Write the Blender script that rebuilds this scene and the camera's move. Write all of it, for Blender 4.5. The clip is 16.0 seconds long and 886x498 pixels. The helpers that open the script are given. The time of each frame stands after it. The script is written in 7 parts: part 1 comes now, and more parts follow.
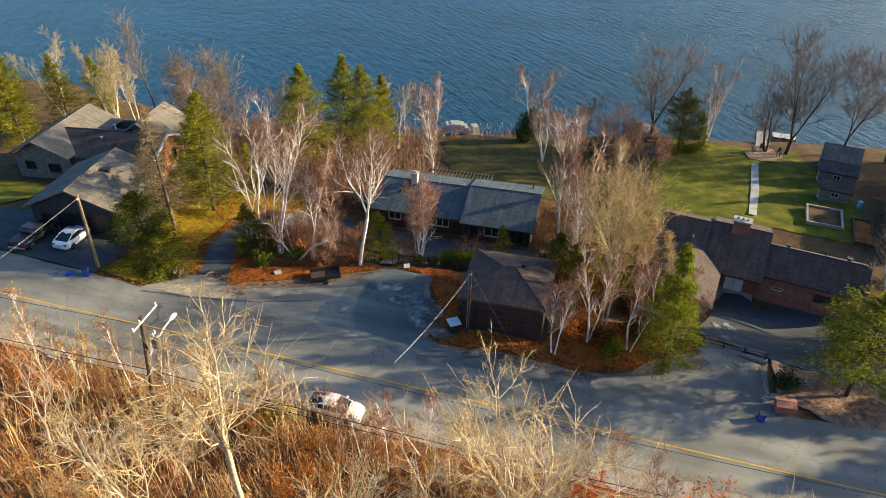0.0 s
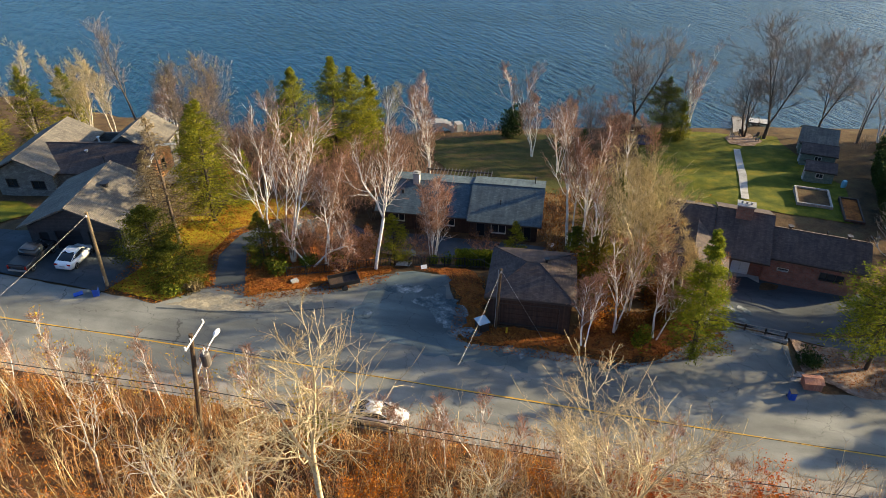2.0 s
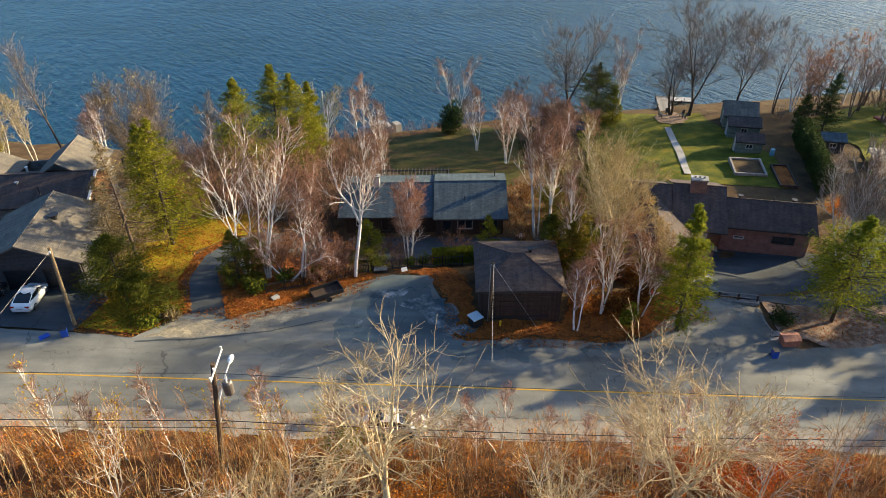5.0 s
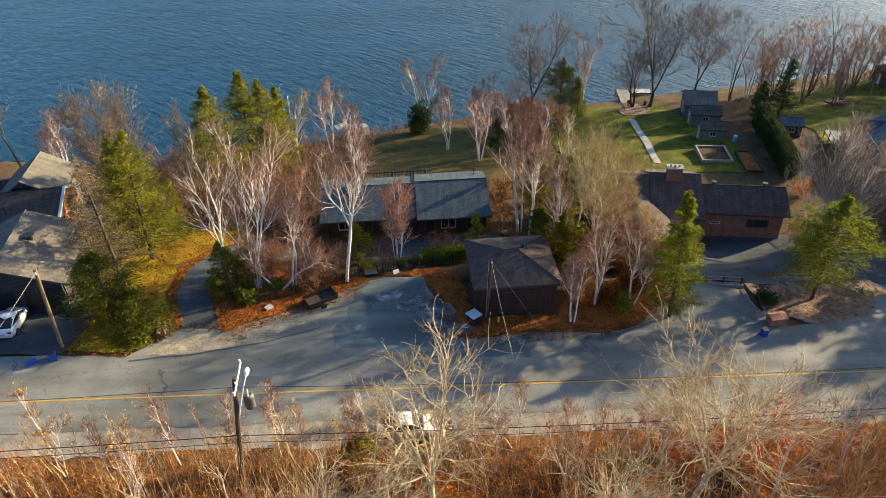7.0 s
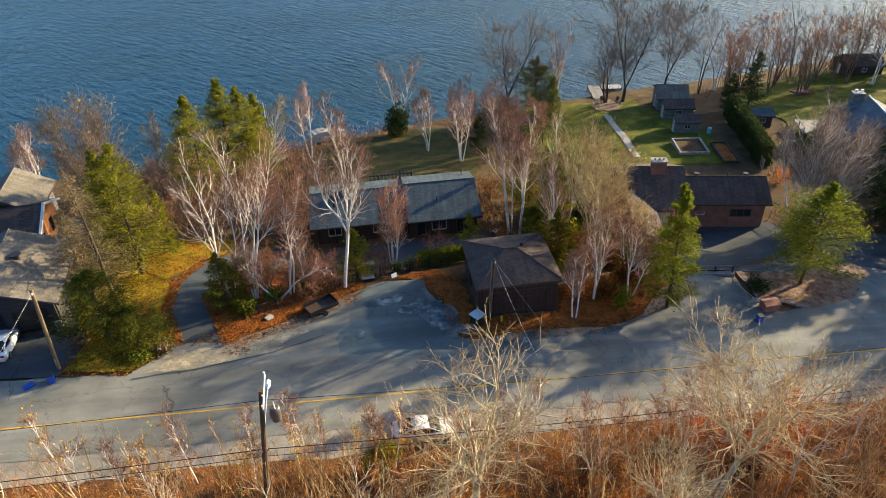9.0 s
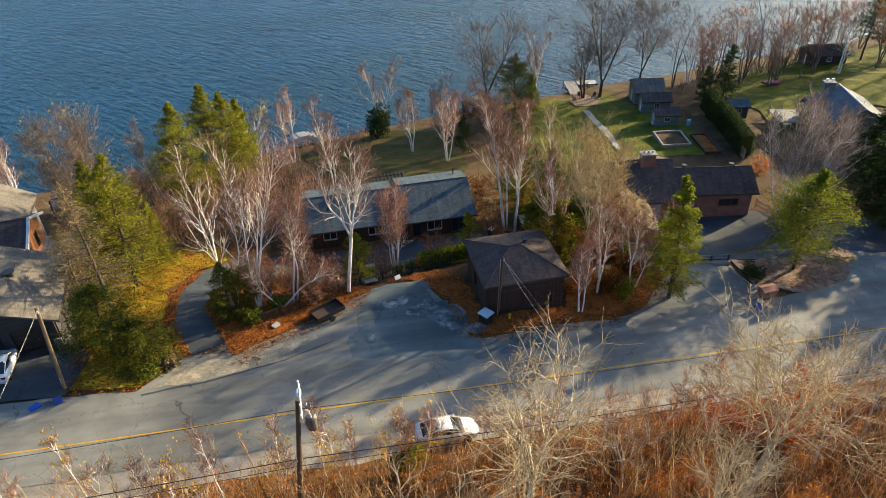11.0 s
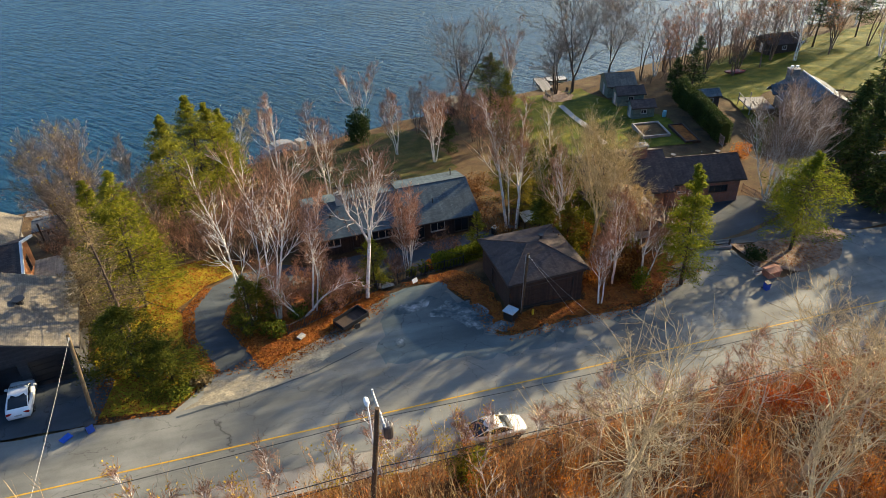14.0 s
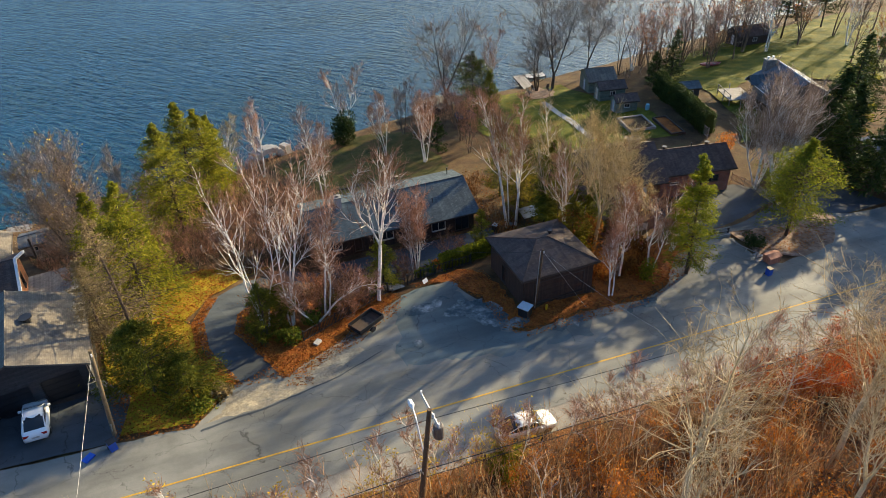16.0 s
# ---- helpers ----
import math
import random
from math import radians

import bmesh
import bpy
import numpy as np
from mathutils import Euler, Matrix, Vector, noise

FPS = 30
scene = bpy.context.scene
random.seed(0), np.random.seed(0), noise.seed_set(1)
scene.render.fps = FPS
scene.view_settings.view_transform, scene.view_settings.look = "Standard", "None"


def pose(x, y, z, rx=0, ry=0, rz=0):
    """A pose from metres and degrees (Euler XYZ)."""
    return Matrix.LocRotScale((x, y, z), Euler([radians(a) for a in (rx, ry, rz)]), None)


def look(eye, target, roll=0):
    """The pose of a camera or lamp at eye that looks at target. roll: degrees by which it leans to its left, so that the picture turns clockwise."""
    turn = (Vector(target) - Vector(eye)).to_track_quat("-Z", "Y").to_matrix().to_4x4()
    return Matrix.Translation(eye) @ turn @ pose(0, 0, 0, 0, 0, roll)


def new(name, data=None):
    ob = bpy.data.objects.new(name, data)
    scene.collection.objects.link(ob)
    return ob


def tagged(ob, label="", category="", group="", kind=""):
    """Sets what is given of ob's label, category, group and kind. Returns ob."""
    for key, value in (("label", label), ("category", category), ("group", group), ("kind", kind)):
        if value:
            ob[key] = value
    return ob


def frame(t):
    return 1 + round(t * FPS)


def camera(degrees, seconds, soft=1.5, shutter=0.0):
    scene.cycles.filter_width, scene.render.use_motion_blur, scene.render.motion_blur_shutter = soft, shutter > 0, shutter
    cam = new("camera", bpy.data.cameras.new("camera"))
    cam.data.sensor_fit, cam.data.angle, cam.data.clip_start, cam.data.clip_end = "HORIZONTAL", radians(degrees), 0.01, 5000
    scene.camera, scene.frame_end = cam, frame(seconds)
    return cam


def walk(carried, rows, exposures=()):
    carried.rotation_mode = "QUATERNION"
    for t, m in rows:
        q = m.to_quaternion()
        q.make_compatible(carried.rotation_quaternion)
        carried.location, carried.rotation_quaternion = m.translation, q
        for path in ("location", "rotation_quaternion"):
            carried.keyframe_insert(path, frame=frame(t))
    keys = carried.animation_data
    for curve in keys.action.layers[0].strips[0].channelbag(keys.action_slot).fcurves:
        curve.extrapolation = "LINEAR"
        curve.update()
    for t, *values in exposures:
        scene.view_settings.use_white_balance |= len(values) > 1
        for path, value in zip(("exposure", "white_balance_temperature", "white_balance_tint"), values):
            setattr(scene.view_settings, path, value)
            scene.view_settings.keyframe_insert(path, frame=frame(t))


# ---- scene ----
cam = camera(66.1, 16.0, soft=0.5)
METRES, EYE, TILT, LEAN, TURN = 35.0, 42.0, -34.0, 0.0, 0.0
ROWS = [
    (0.0, 0.0, 0.0, 0.0, 0.0, 0.0, -0.0),
    (0.5, -0.0504, 0.0024, 0.0025, -0.85, -0.05, 0.65),
    (1.0, -0.098, 0.0063, 0.004, -1.72, -0.1, 1.34),
    (1.5, -0.1407, 0.0121, 0.0066, -2.69, -0.17, 2.15),
    (2.0, -0.179, 0.02, 0.0081, -3.76, -0.24, 3.04),
    (2.5, -0.2141, 0.0278, 0.0094, -4.98, -0.35, 4.02),
    (3.0, -0.2466, 0.0337, 0.0122, -6.26, -0.47, 4.98),
    (3.5, -0.2769, 0.0398, 0.0152, -7.52, -0.6, 5.99),
    (4.0, -0.3058, 0.0453, 0.0189, -8.72, -0.74, 6.93),
    (4.5, -0.3345, 0.0503, 0.0235, -9.92, -0.92, 7.82),
    (5.0, -0.3626, 0.0552, 0.028, -11.07, -1.06, 8.68),
    (7.5, -0.4915, 0.0891, 0.0504, -16.03, -1.92, 12.27),
    (8.0, -0.5135, 0.0962, 0.0559, -16.8, -2.06, 12.83),
    (8.5, -0.5353, 0.1037, 0.0629, -17.62, -2.21, 13.4),
    (9.0, -0.5582, 0.1116, 0.0694, -18.45, -2.41, 13.99),
    (11.5, -0.682, 0.1622, 0.106, -22.4, -3.47, 16.56),
    (12.0, -0.7105, 0.1743, 0.1134, -23.16, -3.68, 17.04),
    (12.5, -0.7385, 0.186, 0.1228, -23.91, -3.89, 17.53),
    (13.0, -0.7649, 0.1977, 0.1337, -24.72, -4.09, 18.03),
    (13.5, -0.7931, 0.2106, 0.1448, -25.56, -4.32, 18.56),
    (14.0, -0.8216, 0.2247, 0.1555, -26.4, -4.61, 19.08),
    (14.5, -0.85, 0.2386, 0.1645, -27.2, -4.86, 19.59),
    (15.0, -0.8745, 0.2518, 0.1735, -27.95, -5.1, 20.07),
    (15.5, -0.8993, 0.2676, 0.1837, -28.8, -5.37, 20.6),
    (16.0, -0.9226, 0.2836, 0.1943, -29.68, -5.69, 21.12),
]
walk(cam, [(t, pose(0, 0, EYE, TILT, LEAN, TURN) @ pose(METRES * x, METRES * y, METRES * z, 90 + pitch, roll, yaw)) for t, x, y, z, yaw, pitch, roll in ROWS],
     exposures=[(0.0, 1.45, 6500, 4.0), (16.0, 1.45, 6500, 4.0)])

# world and sun: a low autumn sun over the right-hand shore
SUN_AZ, SUN_EL = 9.0, 15.0          # degrees from +x towards +y, and above the horizon
world = bpy.data.worlds.new("world")
scene.world = world
world.use_nodes = True
wn = world.node_tree.nodes
sky = wn.new("ShaderNodeTexSky")
sky.sky_type = "NISHITA"
sky.sun_disc = False
sky.sun_elevation = radians(SUN_EL)
sky.sun_rotation = radians(90 - SUN_AZ)
sky.air_density, sky.dust_density, sky.ozone_density = 0.9, 2.6, 5.0
wn["Background"].inputs["Strength"].default_value = 0.12
world.node_tree.links.new(sky.outputs[0], wn["Background"].inputs["Color"])
sun_data = bpy.data.lights.new("sun", "SUN")
sun_data.energy, sun_data.angle, sun_data.color = 5.4, radians(0.8), (1.0, 0.77, 0.47)
sun = new("sun", sun_data)
sd = Vector((math.cos(radians(SUN_EL)) * math.cos(radians(SUN_AZ)), math.cos(radians(SUN_EL)) * math.sin(radians(SUN_AZ)), math.sin(radians(SUN_EL))))
sun.matrix_world = look(sd * 300, (0, 0, 0))

# ---- materials ----
def nodes_of(name):
    m = bpy.data.materials.new(name)
    m.use_nodes = True
    return m, m.node_tree.nodes, m.node_tree.links, m.node_tree.nodes["Principled BSDF"]


def noise_node(n, l, scale, detail=4.0, rough=0.55, vec=None, dist=0.0):
    t = n.new("ShaderNodeTexNoise")
    t.inputs["Scale"].default_value, t.inputs["Detail"].default_value = scale, detail
    t.inputs["Roughness"].default_value, t.inputs["Distortion"].default_value = rough, dist
    if vec is not None:
        l.new(vec, t.inputs["Vector"])
    return t


def ramp(n, l, src, stops):
    r = n.new("ShaderNodeValToRGB")
    e = r.color_ramp.elements
    while len(e) < len(stops):
        e.new(0.5)
    for el, (p, c) in zip(e, stops):
        el.position, el.color = p, (*c, 1) if len(c) == 3 else c
    l.new(src, r.inputs[0])
    return r.outputs[0]


def mix(n, l, a, b, f, mode="MIX"):
    m = n.new("ShaderNodeMix")
    m.data_type, m.blend_type = "RGBA", mode
    for sock, val in ((m.inputs[0], f), (m.inputs[6], a), (m.inputs[7], b)):
        if isinstance(val, (int, float)):
            sock.default_value = val
        elif isinstance(val, tuple):
            sock.default_value = (*val, 1)
        else:
            l.new(val, sock)
    return m.outputs[2]


def bump(n, l, b, height, strength, dist):
    u = n.new("ShaderNodeBump")
    u.inputs["Strength"].default_value, u.inputs["Distance"].default_value = strength, dist
    l.new(height, u.inputs["Height"])
    l.new(u.outputs[0], b.inputs["Normal"])


def position(n):
    return n.new("ShaderNodeNewGeometry").outputs["Position"]


def scaled(n, l, vec, s, rot=0.0):
    r = n.new("ShaderNodeMapping")
    r.inputs["Rotation"].default_value = (0, 0, radians(rot))
    l.new(vec, r.inputs["Vector"])
    m = n.new("ShaderNodeMapping")
    m.inputs["Scale"].default_value = s
    l.new(r.outputs[0], m.inputs["Vector"])
    return m.outputs[0]


def mottled(name, colours, scale, rough=0.85, fine=12.0, relief=0.3, depth=0.03, objvary=0.0, metal=0.0, detail=5.0, local=False, piece=0.0):
    """A surface with colours that vary at a coarse and a fine scale."""
    m, n, l, b = nodes_of(name)
    p = n.new("ShaderNodeTexCoord").outputs["Object"] if local else position(n)
    a = noise_node(n, l, scale, detail, 0.6, p)
    f = noise_node(n, l, scale * fine, 3.0, 0.6, p)
    k = len(colours) - 1
    stops = [(0.3 + 0.4 * i / k, c) for i, c in enumerate(colours)]
    c = ramp(n, l, a.outputs["Fac"], stops)
    g = ramp(n, l, f.outputs["Fac"], [(0.3, (0.6, 0.6, 0.6)), (0.7, (1.25, 1.25, 1.25))])
    c = mix(n, l, c, g, 0.8, "MULTIPLY")
    if objvary:
        o = n.new("ShaderNodeObjectInfo")
        v = ramp(n, l, o.outputs["Random"], [(0.0, (1 - objvary,) * 3), (1.0, (1 + objvary,) * 3)])
        c = mix(n, l, c, v, 1.0, "MULTIPLY")
    if piece:
        o = n.new("ShaderNodeNewGeometry")
        v = ramp(n, l, o.outputs["Random Per Island"], [(0.0, (1 - piece,) * 3), (1.0, (1 + piece * 0.8,) * 3)])
        c = mix(n, l, c, v, 1.0, "MULTIPLY")
    l.new(c, b.inputs["Base Color"])
    b.inputs["Roughness"].default_value, b.inputs["Metallic"].default_value = rough, metal
    b.inputs["Specular IOR Level"].default_value = 0.12
    if relief:
        bump(n, l, b, f.outputs["Fac"], relief, depth)
    return m


def island_leaf(name, stops, rough=0.7, trans=0.0):
    """Leaf or needle clumps, each one of its own shade."""
    m, n, l, b = nodes_of(name)
    g = n.new("ShaderNodeNewGeometry")
    c = ramp(n, l, g.outputs["Random Per Island"], stops)
    big = noise_node(n, l, 0.5, 2.0, 0.5, g.outputs["Position"])
    c = mix(n, l, c, ramp(n, l, big.outputs["Fac"], [(0.3, (0.7, 0.7, 0.7)), (0.7, (1.25, 1.2, 1.1))]), 1.0, "MULTIPLY")
    o = n.new("ShaderNodeObjectInfo")
    c = mix(n, l, c, ramp(n, l, o.outputs["Random"], [(0, (0.82, 0.85, 0.85)), (1, (1.15, 1.12, 1.0))]), 1.0, "MULTIPLY")
    l.new(c, b.inputs["Base Color"])
    b.inputs["Roughness"].default_value = rough
    b.inputs["Specular IOR Level"].default_value = 0.03
    if trans:
        t = n.new("ShaderNodeBsdfTranslucent")
        l.new(c, t.inputs["Color"])
        s = n.new("ShaderNodeMixShader")
        s.inputs[0].default_value = trans
        l.new(b.outputs[0], s.inputs[1])
        l.new(t.outputs[0], s.inputs[2])
        l.new(s.outputs[0], n["Material Output"].inputs["Surface"])
    return m


def shingles(name, dark, light, course=0.14):
    """Asphalt shingles: courses along the slope, tabs of differing shade."""
    m, n, l, b = nodes_of(name)
    p = n.new("ShaderNodeTexCoord").outputs["UV"]
    br = n.new("ShaderNodeTexBrick")
    br.inputs["Scale"].default_value = 1.0
    br.inputs["Brick Width"].default_value, br.inputs["Row Height"].default_value = 0.33, course
    br.inputs["Mortar Size"].default_value = 0.012
    br.inputs["Color1"].default_value = (*dark, 1)
    br.inputs["Color2"].default_value = (*light, 1)
    br.inputs["Mortar"].default_value = (*[0.9 * c for c in dark], 1)
    l.new(p, br.inputs["Vector"])
    w = noise_node(n, l, 0.5, 6.0, 0.65, p)
    c = mix(n, l, br.outputs["Color"], ramp(n, l, w.outputs["Fac"], [(0.25, (0.65, 0.66, 0.7)), (0.5, (1, 1, 1)), (0.75, (1.4, 1.36, 1.28))]), 1.0, "MULTIPLY")
    s = noise_node(n, l, 1.0, 4.0, 0.6, scaled(n, l, p, (2.2, 0.18, 1)))
    c = mix(n, l, c, ramp(n, l, s.outputs["Fac"], [(0.35, (0.78, 0.78, 0.8)), (0.65, (1.15, 1.14, 1.1))]), 1.0, "MULTIPLY")
    l.new(c, b.inputs["Base Color"])
    b.inputs["Roughness"].default_value = 0.85
    b.inputs["Specular IOR Level"].default_value = 0.2
    bump(n, l, b, br.outputs["Fac"], 0.12, -0.01)
    return m


def masonry(name, c1, c2, mortar, w=0.22, h=0.075, gap=0.012):
    m, n, l, b = nodes_of(name)
    p = n.new("ShaderNodeTexCoord").outputs["UV"]
    br = n.new("ShaderNodeTexBrick")
    br.inputs["Scale"].default_value = 1.0
    br.inputs["Brick Width"].default_value, br.inputs["Row Height"].default_value = w, h
    br.inputs["Mortar Size"].default_value = gap
    for k, v in (("Color1", c1), ("Color2", c2), ("Mortar", mortar)):
        br.inputs[k].default_value = (*v, 1)
    l.new(p, br.inputs["Vector"])
    w2 = noise_node(n, l, 1.3, 4.0, 0.6, p)
    c = mix(n, l, br.outputs["Color"], ramp(n, l, w2.outputs["Fac"], [(0.3, (0.7, 0.7, 0.7)), (0.7, (1.25, 1.25, 1.25))]), 1.0, "MULTIPLY")
    l.new(c, b.inputs["Base Color"])
    b.inputs["Roughness"].default_value = 0.9
    bump(n, l, b, br.outputs["Fac"], 0.5, -0.01)
    return m


def plain(name, colour, rough=0.5, metal=0.0, vary=0.15, scale=3.0):
    """Painted or metal surfaces with slight dirt."""
    m, n, l, b = nodes_of(name)
    f = noise_node(n, l, scale, 5.0, 0.6, n.new("ShaderNodeTexCoord").outputs["Object"])
    c = mix(n, l, colour, ramp(n, l, f.outputs["Fac"], [(0.3, (1 - vary,) * 3), (0.7, (1 + vary,) * 3)]), 1.0, "MULTIPLY")
    l.new(c, b.inputs["Base Color"])
    b.inputs["Roughness"].default_value, b.inputs["Metallic"].default_value = rough, metal
    return m


def boards(name, c1, c2, width=0.14, rough=0.8, axis=0):
    """Wooden boards or siding: stripes along one way with their own shade."""
    m, n, l, b = nodes_of(name)
    p = n.new("ShaderNodeTexCoord").outputs["UV"]
    sep = n.new("ShaderNodeSeparateXYZ")
    l.new(p, sep.inputs[0])
    q = n.new("ShaderNodeMath")
    q.operation = "DIVIDE"
    q.inputs[1].default_value = width
    l.new(sep.outputs[axis], q.inputs[0])
    fl = n.new("ShaderNodeMath")
    fl.operation = "FLOOR"
    l.new(q.outputs[0], fl.inputs[0])
    fr = n.new("ShaderNodeMath")
    fr.operation = "FRACT"
    l.new(q.outputs[0], fr.inputs[0])
    wn_ = n.new("ShaderNodeTexWhiteNoise")
    wn_.noise_dimensions = "1D"
    l.new(fl.outputs[0], wn_.inputs["W"])
    gap = ramp(n, l, fr.outputs[0], [(0.0, (0.35, 0.35, 0.35)), (0.09, (1, 1, 1))])
    c = ramp(n, l, wn_.outputs["Value"], [(0.0, c1), (1.0, c2)])
    s = noise_node(n, l, 1.0, 4.0, 0.6, scaled(n, l, p, (3, 3, 3)))
    c = mix(n, l, c, ramp(n, l, s.outputs["Fac"], [(0.3, (0.7,) * 3), (0.7, (1.25,) * 3)]), 1.0, "MULTIPLY")
    c = mix(n, l, c, gap, 1.0, "MULTIPLY")
    l.new(c, b.inputs["Base Color"])
    b.inputs["Roughness"].default_value = rough
    return m


def glass_dark(name, tint=(0.02, 0.025, 0.03)):
    m, n, l, b = nodes_of(name)
    b.inputs["Base Color"].default_value = (*tint, 1)
    b.inputs["Roughness"].default_value = 0.04
    b.inputs["IOR"].default_value = 1.52
    return m


def asphalt(name, base, patchy=True):
    """Worn asphalt: paler dusty areas, sealed cracks, grit."""
    m, n, l, b = nodes_of(name)
    p = position(n)
    a = noise_node(n, l, 0.16, 5.0, 0.6, p, 0.3)
    f = noise_node(n, l, 28.0, 3.0, 0.6, p)
    tr = noise_node(n, l, 1.0, 4.0, 0.6, scaled(n, l, p, (0.05, 0.55, 1), 13))
    c = ramp(n, l, a.outputs["Fac"], [(0.32, tuple(0.8 * v for v in base)), (0.5, base), (0.68, tuple(1.35 * v for v in base))])
    c = mix(n, l, c, ramp(n, l, tr.outputs["Fac"], [(0.35, (0.8,) * 3), (0.65, (1.22, 1.2, 1.17))]), 1.0, "MULTIPLY")
    c = mix(n, l, c, ramp(n, l, f.outputs["Fac"], [(0.3, (0.75,) * 3), (0.7, (1.25,) * 3)]), 0.7, "MULTIPLY")
    v = n.new("ShaderNodeTexVoronoi")
    v.feature = "DISTANCE_TO_EDGE"
    v.inputs["Scale"].default_value = 0.2
    wob = noise_node(n, l, 0.9, 4.0, 0.6, p)
    off = n.new("ShaderNodeVectorMath")
    off.operation = "MULTIPLY_ADD"
    off.inputs[1].default_value = (1.8, 1.8, 0)
    l.new(wob.outputs["Color"], off.inputs[0])
    l.new(p, off.inputs[2])
    flat = scaled(n, l, off.outputs[0], (1, 1.4, 0), 13)
    l.new(flat, v.inputs["Vector"])
    cr = ramp(n, l, v.outputs["Distance"], [(0.0, (0.42,) * 3), (0.002, (0.5,) * 3), (0.005, (1, 1, 1))])
    gate = noise_node(n, l, 0.11, 2.0, 0.5, p)
    gf = ramp(n, l, gate.outputs["Fac"], [(0.33, (0, 0, 0)), (0.45, (1, 1, 1))])
    c = mix(n, l, c, mix(n, l, c, cr, 1.0, "MULTIPLY"), gf)
    l.new(c, b.inputs["Base Color"])
    b.inputs["Roughness"].default_value = 0.8
    b.inputs["Specular IOR Level"].default_value = 0.2
    bump(n, l, b, f.outputs["Fac"], 0.25, 0.01)
    return m


M_ASPHALT = asphalt("asphalt_worn", (0.146, 0.150, 0.141))
M_APRON = asphalt("asphalt_dark", (0.085, 0.110, 0.118))
M_DRIVE = asphalt("asphalt_drive", (0.05, 0.060, 0.070))
M_GRAVEL = mottled("gravel_dust", [(0.16, 0.145, 0.125), (0.24, 0.22, 0.19), (0.30, 0.28, 0.25)], 0.8, 0.95, 20, 0.5, 0.03)
M_SAND = mottled("sand_wash", [(0.14, 0.14, 0.13), (0.17, 0.16, 0.14), (0.26, 0.23, 0.17), (0.42, 0.36, 0.25)], 0.6, 0.95, 9, 0.3, 0.02)
M_WORN = mottled("asphalt_bleached", [(0.045, 0.07, 0.083), (0.055, 0.08, 0.092), (0.13, 0.155, 0.16), (0.34, 0.36, 0.36)], 0.8, 0.9, 6, 0.2, 0.01)
M_LITTER = mottled("leaf_litter", [(0.06, 0.026, 0.012), (0.20, 0.064, 0.018), (0.36, 0.12, 0.026), (0.15, 0.06, 0.022)], 0.9, 0.9, 9, 0.8, 0.06)
M_BRUSH = mottled("brush_floor", [(0.035, 0.02, 0.012), (0.09, 0.045, 0.022), (0.17, 0.075, 0.026), (0.06, 0.035, 0.02)], 0.5, 0.95, 12, 1.0, 0.15)
M_WOODS = mottled("woods_floor", [(0.045, 0.034, 0.02), (0.10, 0.06, 0.03), (0.12, 0.09, 0.04)], 0.45, 0.95, 12, 0.8, 0.1)
M_LAWN = mottled("lawn_green", [(0.04, 0.055, 0.005), (0.09, 0.10, 0.008), (0.19, 0.155, 0.014)], 0.4, 0.9, 30, 0.7, 0.05)
# brownish grass; tree shade over the back lawn is put into this colour
M_LAWN_SHADED = mottled("lawn_brown_shaded", [(0.03, 0.036, 0.008), (0.058, 0.056, 0.013), (0.11, 0.07, 0.026)], 0.4, 0.9, 30, 0.7, 0.05)
M_GRASSY = mottled("grass_leafy", [(0.22, 0.085, 0.012), (0.20, 0.16, 0.010), (0.30, 0.25, 0.014), (0.34, 0.16, 0.018)], 0.35, 0.9, 18, 0.8, 0.06)
M_CONCRETE = mottled("concrete", [(0.26, 0.25, 0.235), (0.36, 0.35, 0.33), (0.42, 0.41, 0.39)], 0.6, 0.9, 14, 0.3, 0.01)
M_STONEBED = mottled("stone_bed", [(0.10, 0.07, 0.05), (0.22, 0.15, 0.11), (0.30, 0.24, 0.2)], 1.6, 0.9, 6, 1.0, 0.1)
M_YELLOW = mottled("road_paint", [(0.42, 0.25, 0.03), (0.55, 0.34, 0.05)], 1.5, 0.7, 10, 0.1, 0.005)
M_SHAKE_BROWN = shingles("shingles_brown", (0.064, 0.049, 0.045), (0.098, 0.075, 0.068))
M_SHAKE_GREY = shingles("shingles_grey", (0.054, 0.077, 0.093), (0.09, 0.12, 0.14))
M_SHAKE_TAN = shingles("shingles_tan", (0.12, 0.108, 0.092), (0.175, 0.157, 0.134))
M_SHAKE_BLUE = shingles("shingles_pale", (0.11, 0.124, 0.138), (0.16, 0.175, 0.19))
M_BRICK = masonry("brick_red", (0.20, 0.065, 0.042), (0.28, 0.10, 0.06), (0.2, 0.17, 0.15))
M_STONE = masonry("stone_wall", (0.17, 0.155, 0.14), (0.27, 0.25, 0.22), (0.13, 0.12, 0.11), 0.45, 0.16, 0.02)
M_BROWNWOOD = boards("brown_boards", (0.036, 0.022, 0.016), (0.058, 0.035, 0.025), 0.16)
M_DARKWALL = boards("dark_siding", (0.035, 0.034, 0.036), (0.05, 0.048, 0.05), 0.2, 0.7, 1)
M_ORANGEWOOD = boards("cedar_boards", (0.30, 0.115, 0.04), (0.40, 0.17, 0.06), 0.14, 0.6)
M_GREYWOOD = boards("weathered_boards", (0.22, 0.20, 0.18), (0.32, 0.30, 0.27), 0.14)
M_GREENWALL = boards("green_siding", (0.10, 0.14, 0.12), (0.14, 0.18, 0.15), 0.2, 0.7, 1)
M_TRIM = plain("dark_trim", (0.045, 0.035, 0.03), 0.5)
M_WHITE = plain("white_paint", (0.72, 0.72, 0.70), 0.45, 0, 0.08)
M_PALE = plain("pale_trim", (0.45, 0.43, 0.40), 0.6)
M_BLACK = plain("black_paint", (0.018, 0.018, 0.02), 0.45)
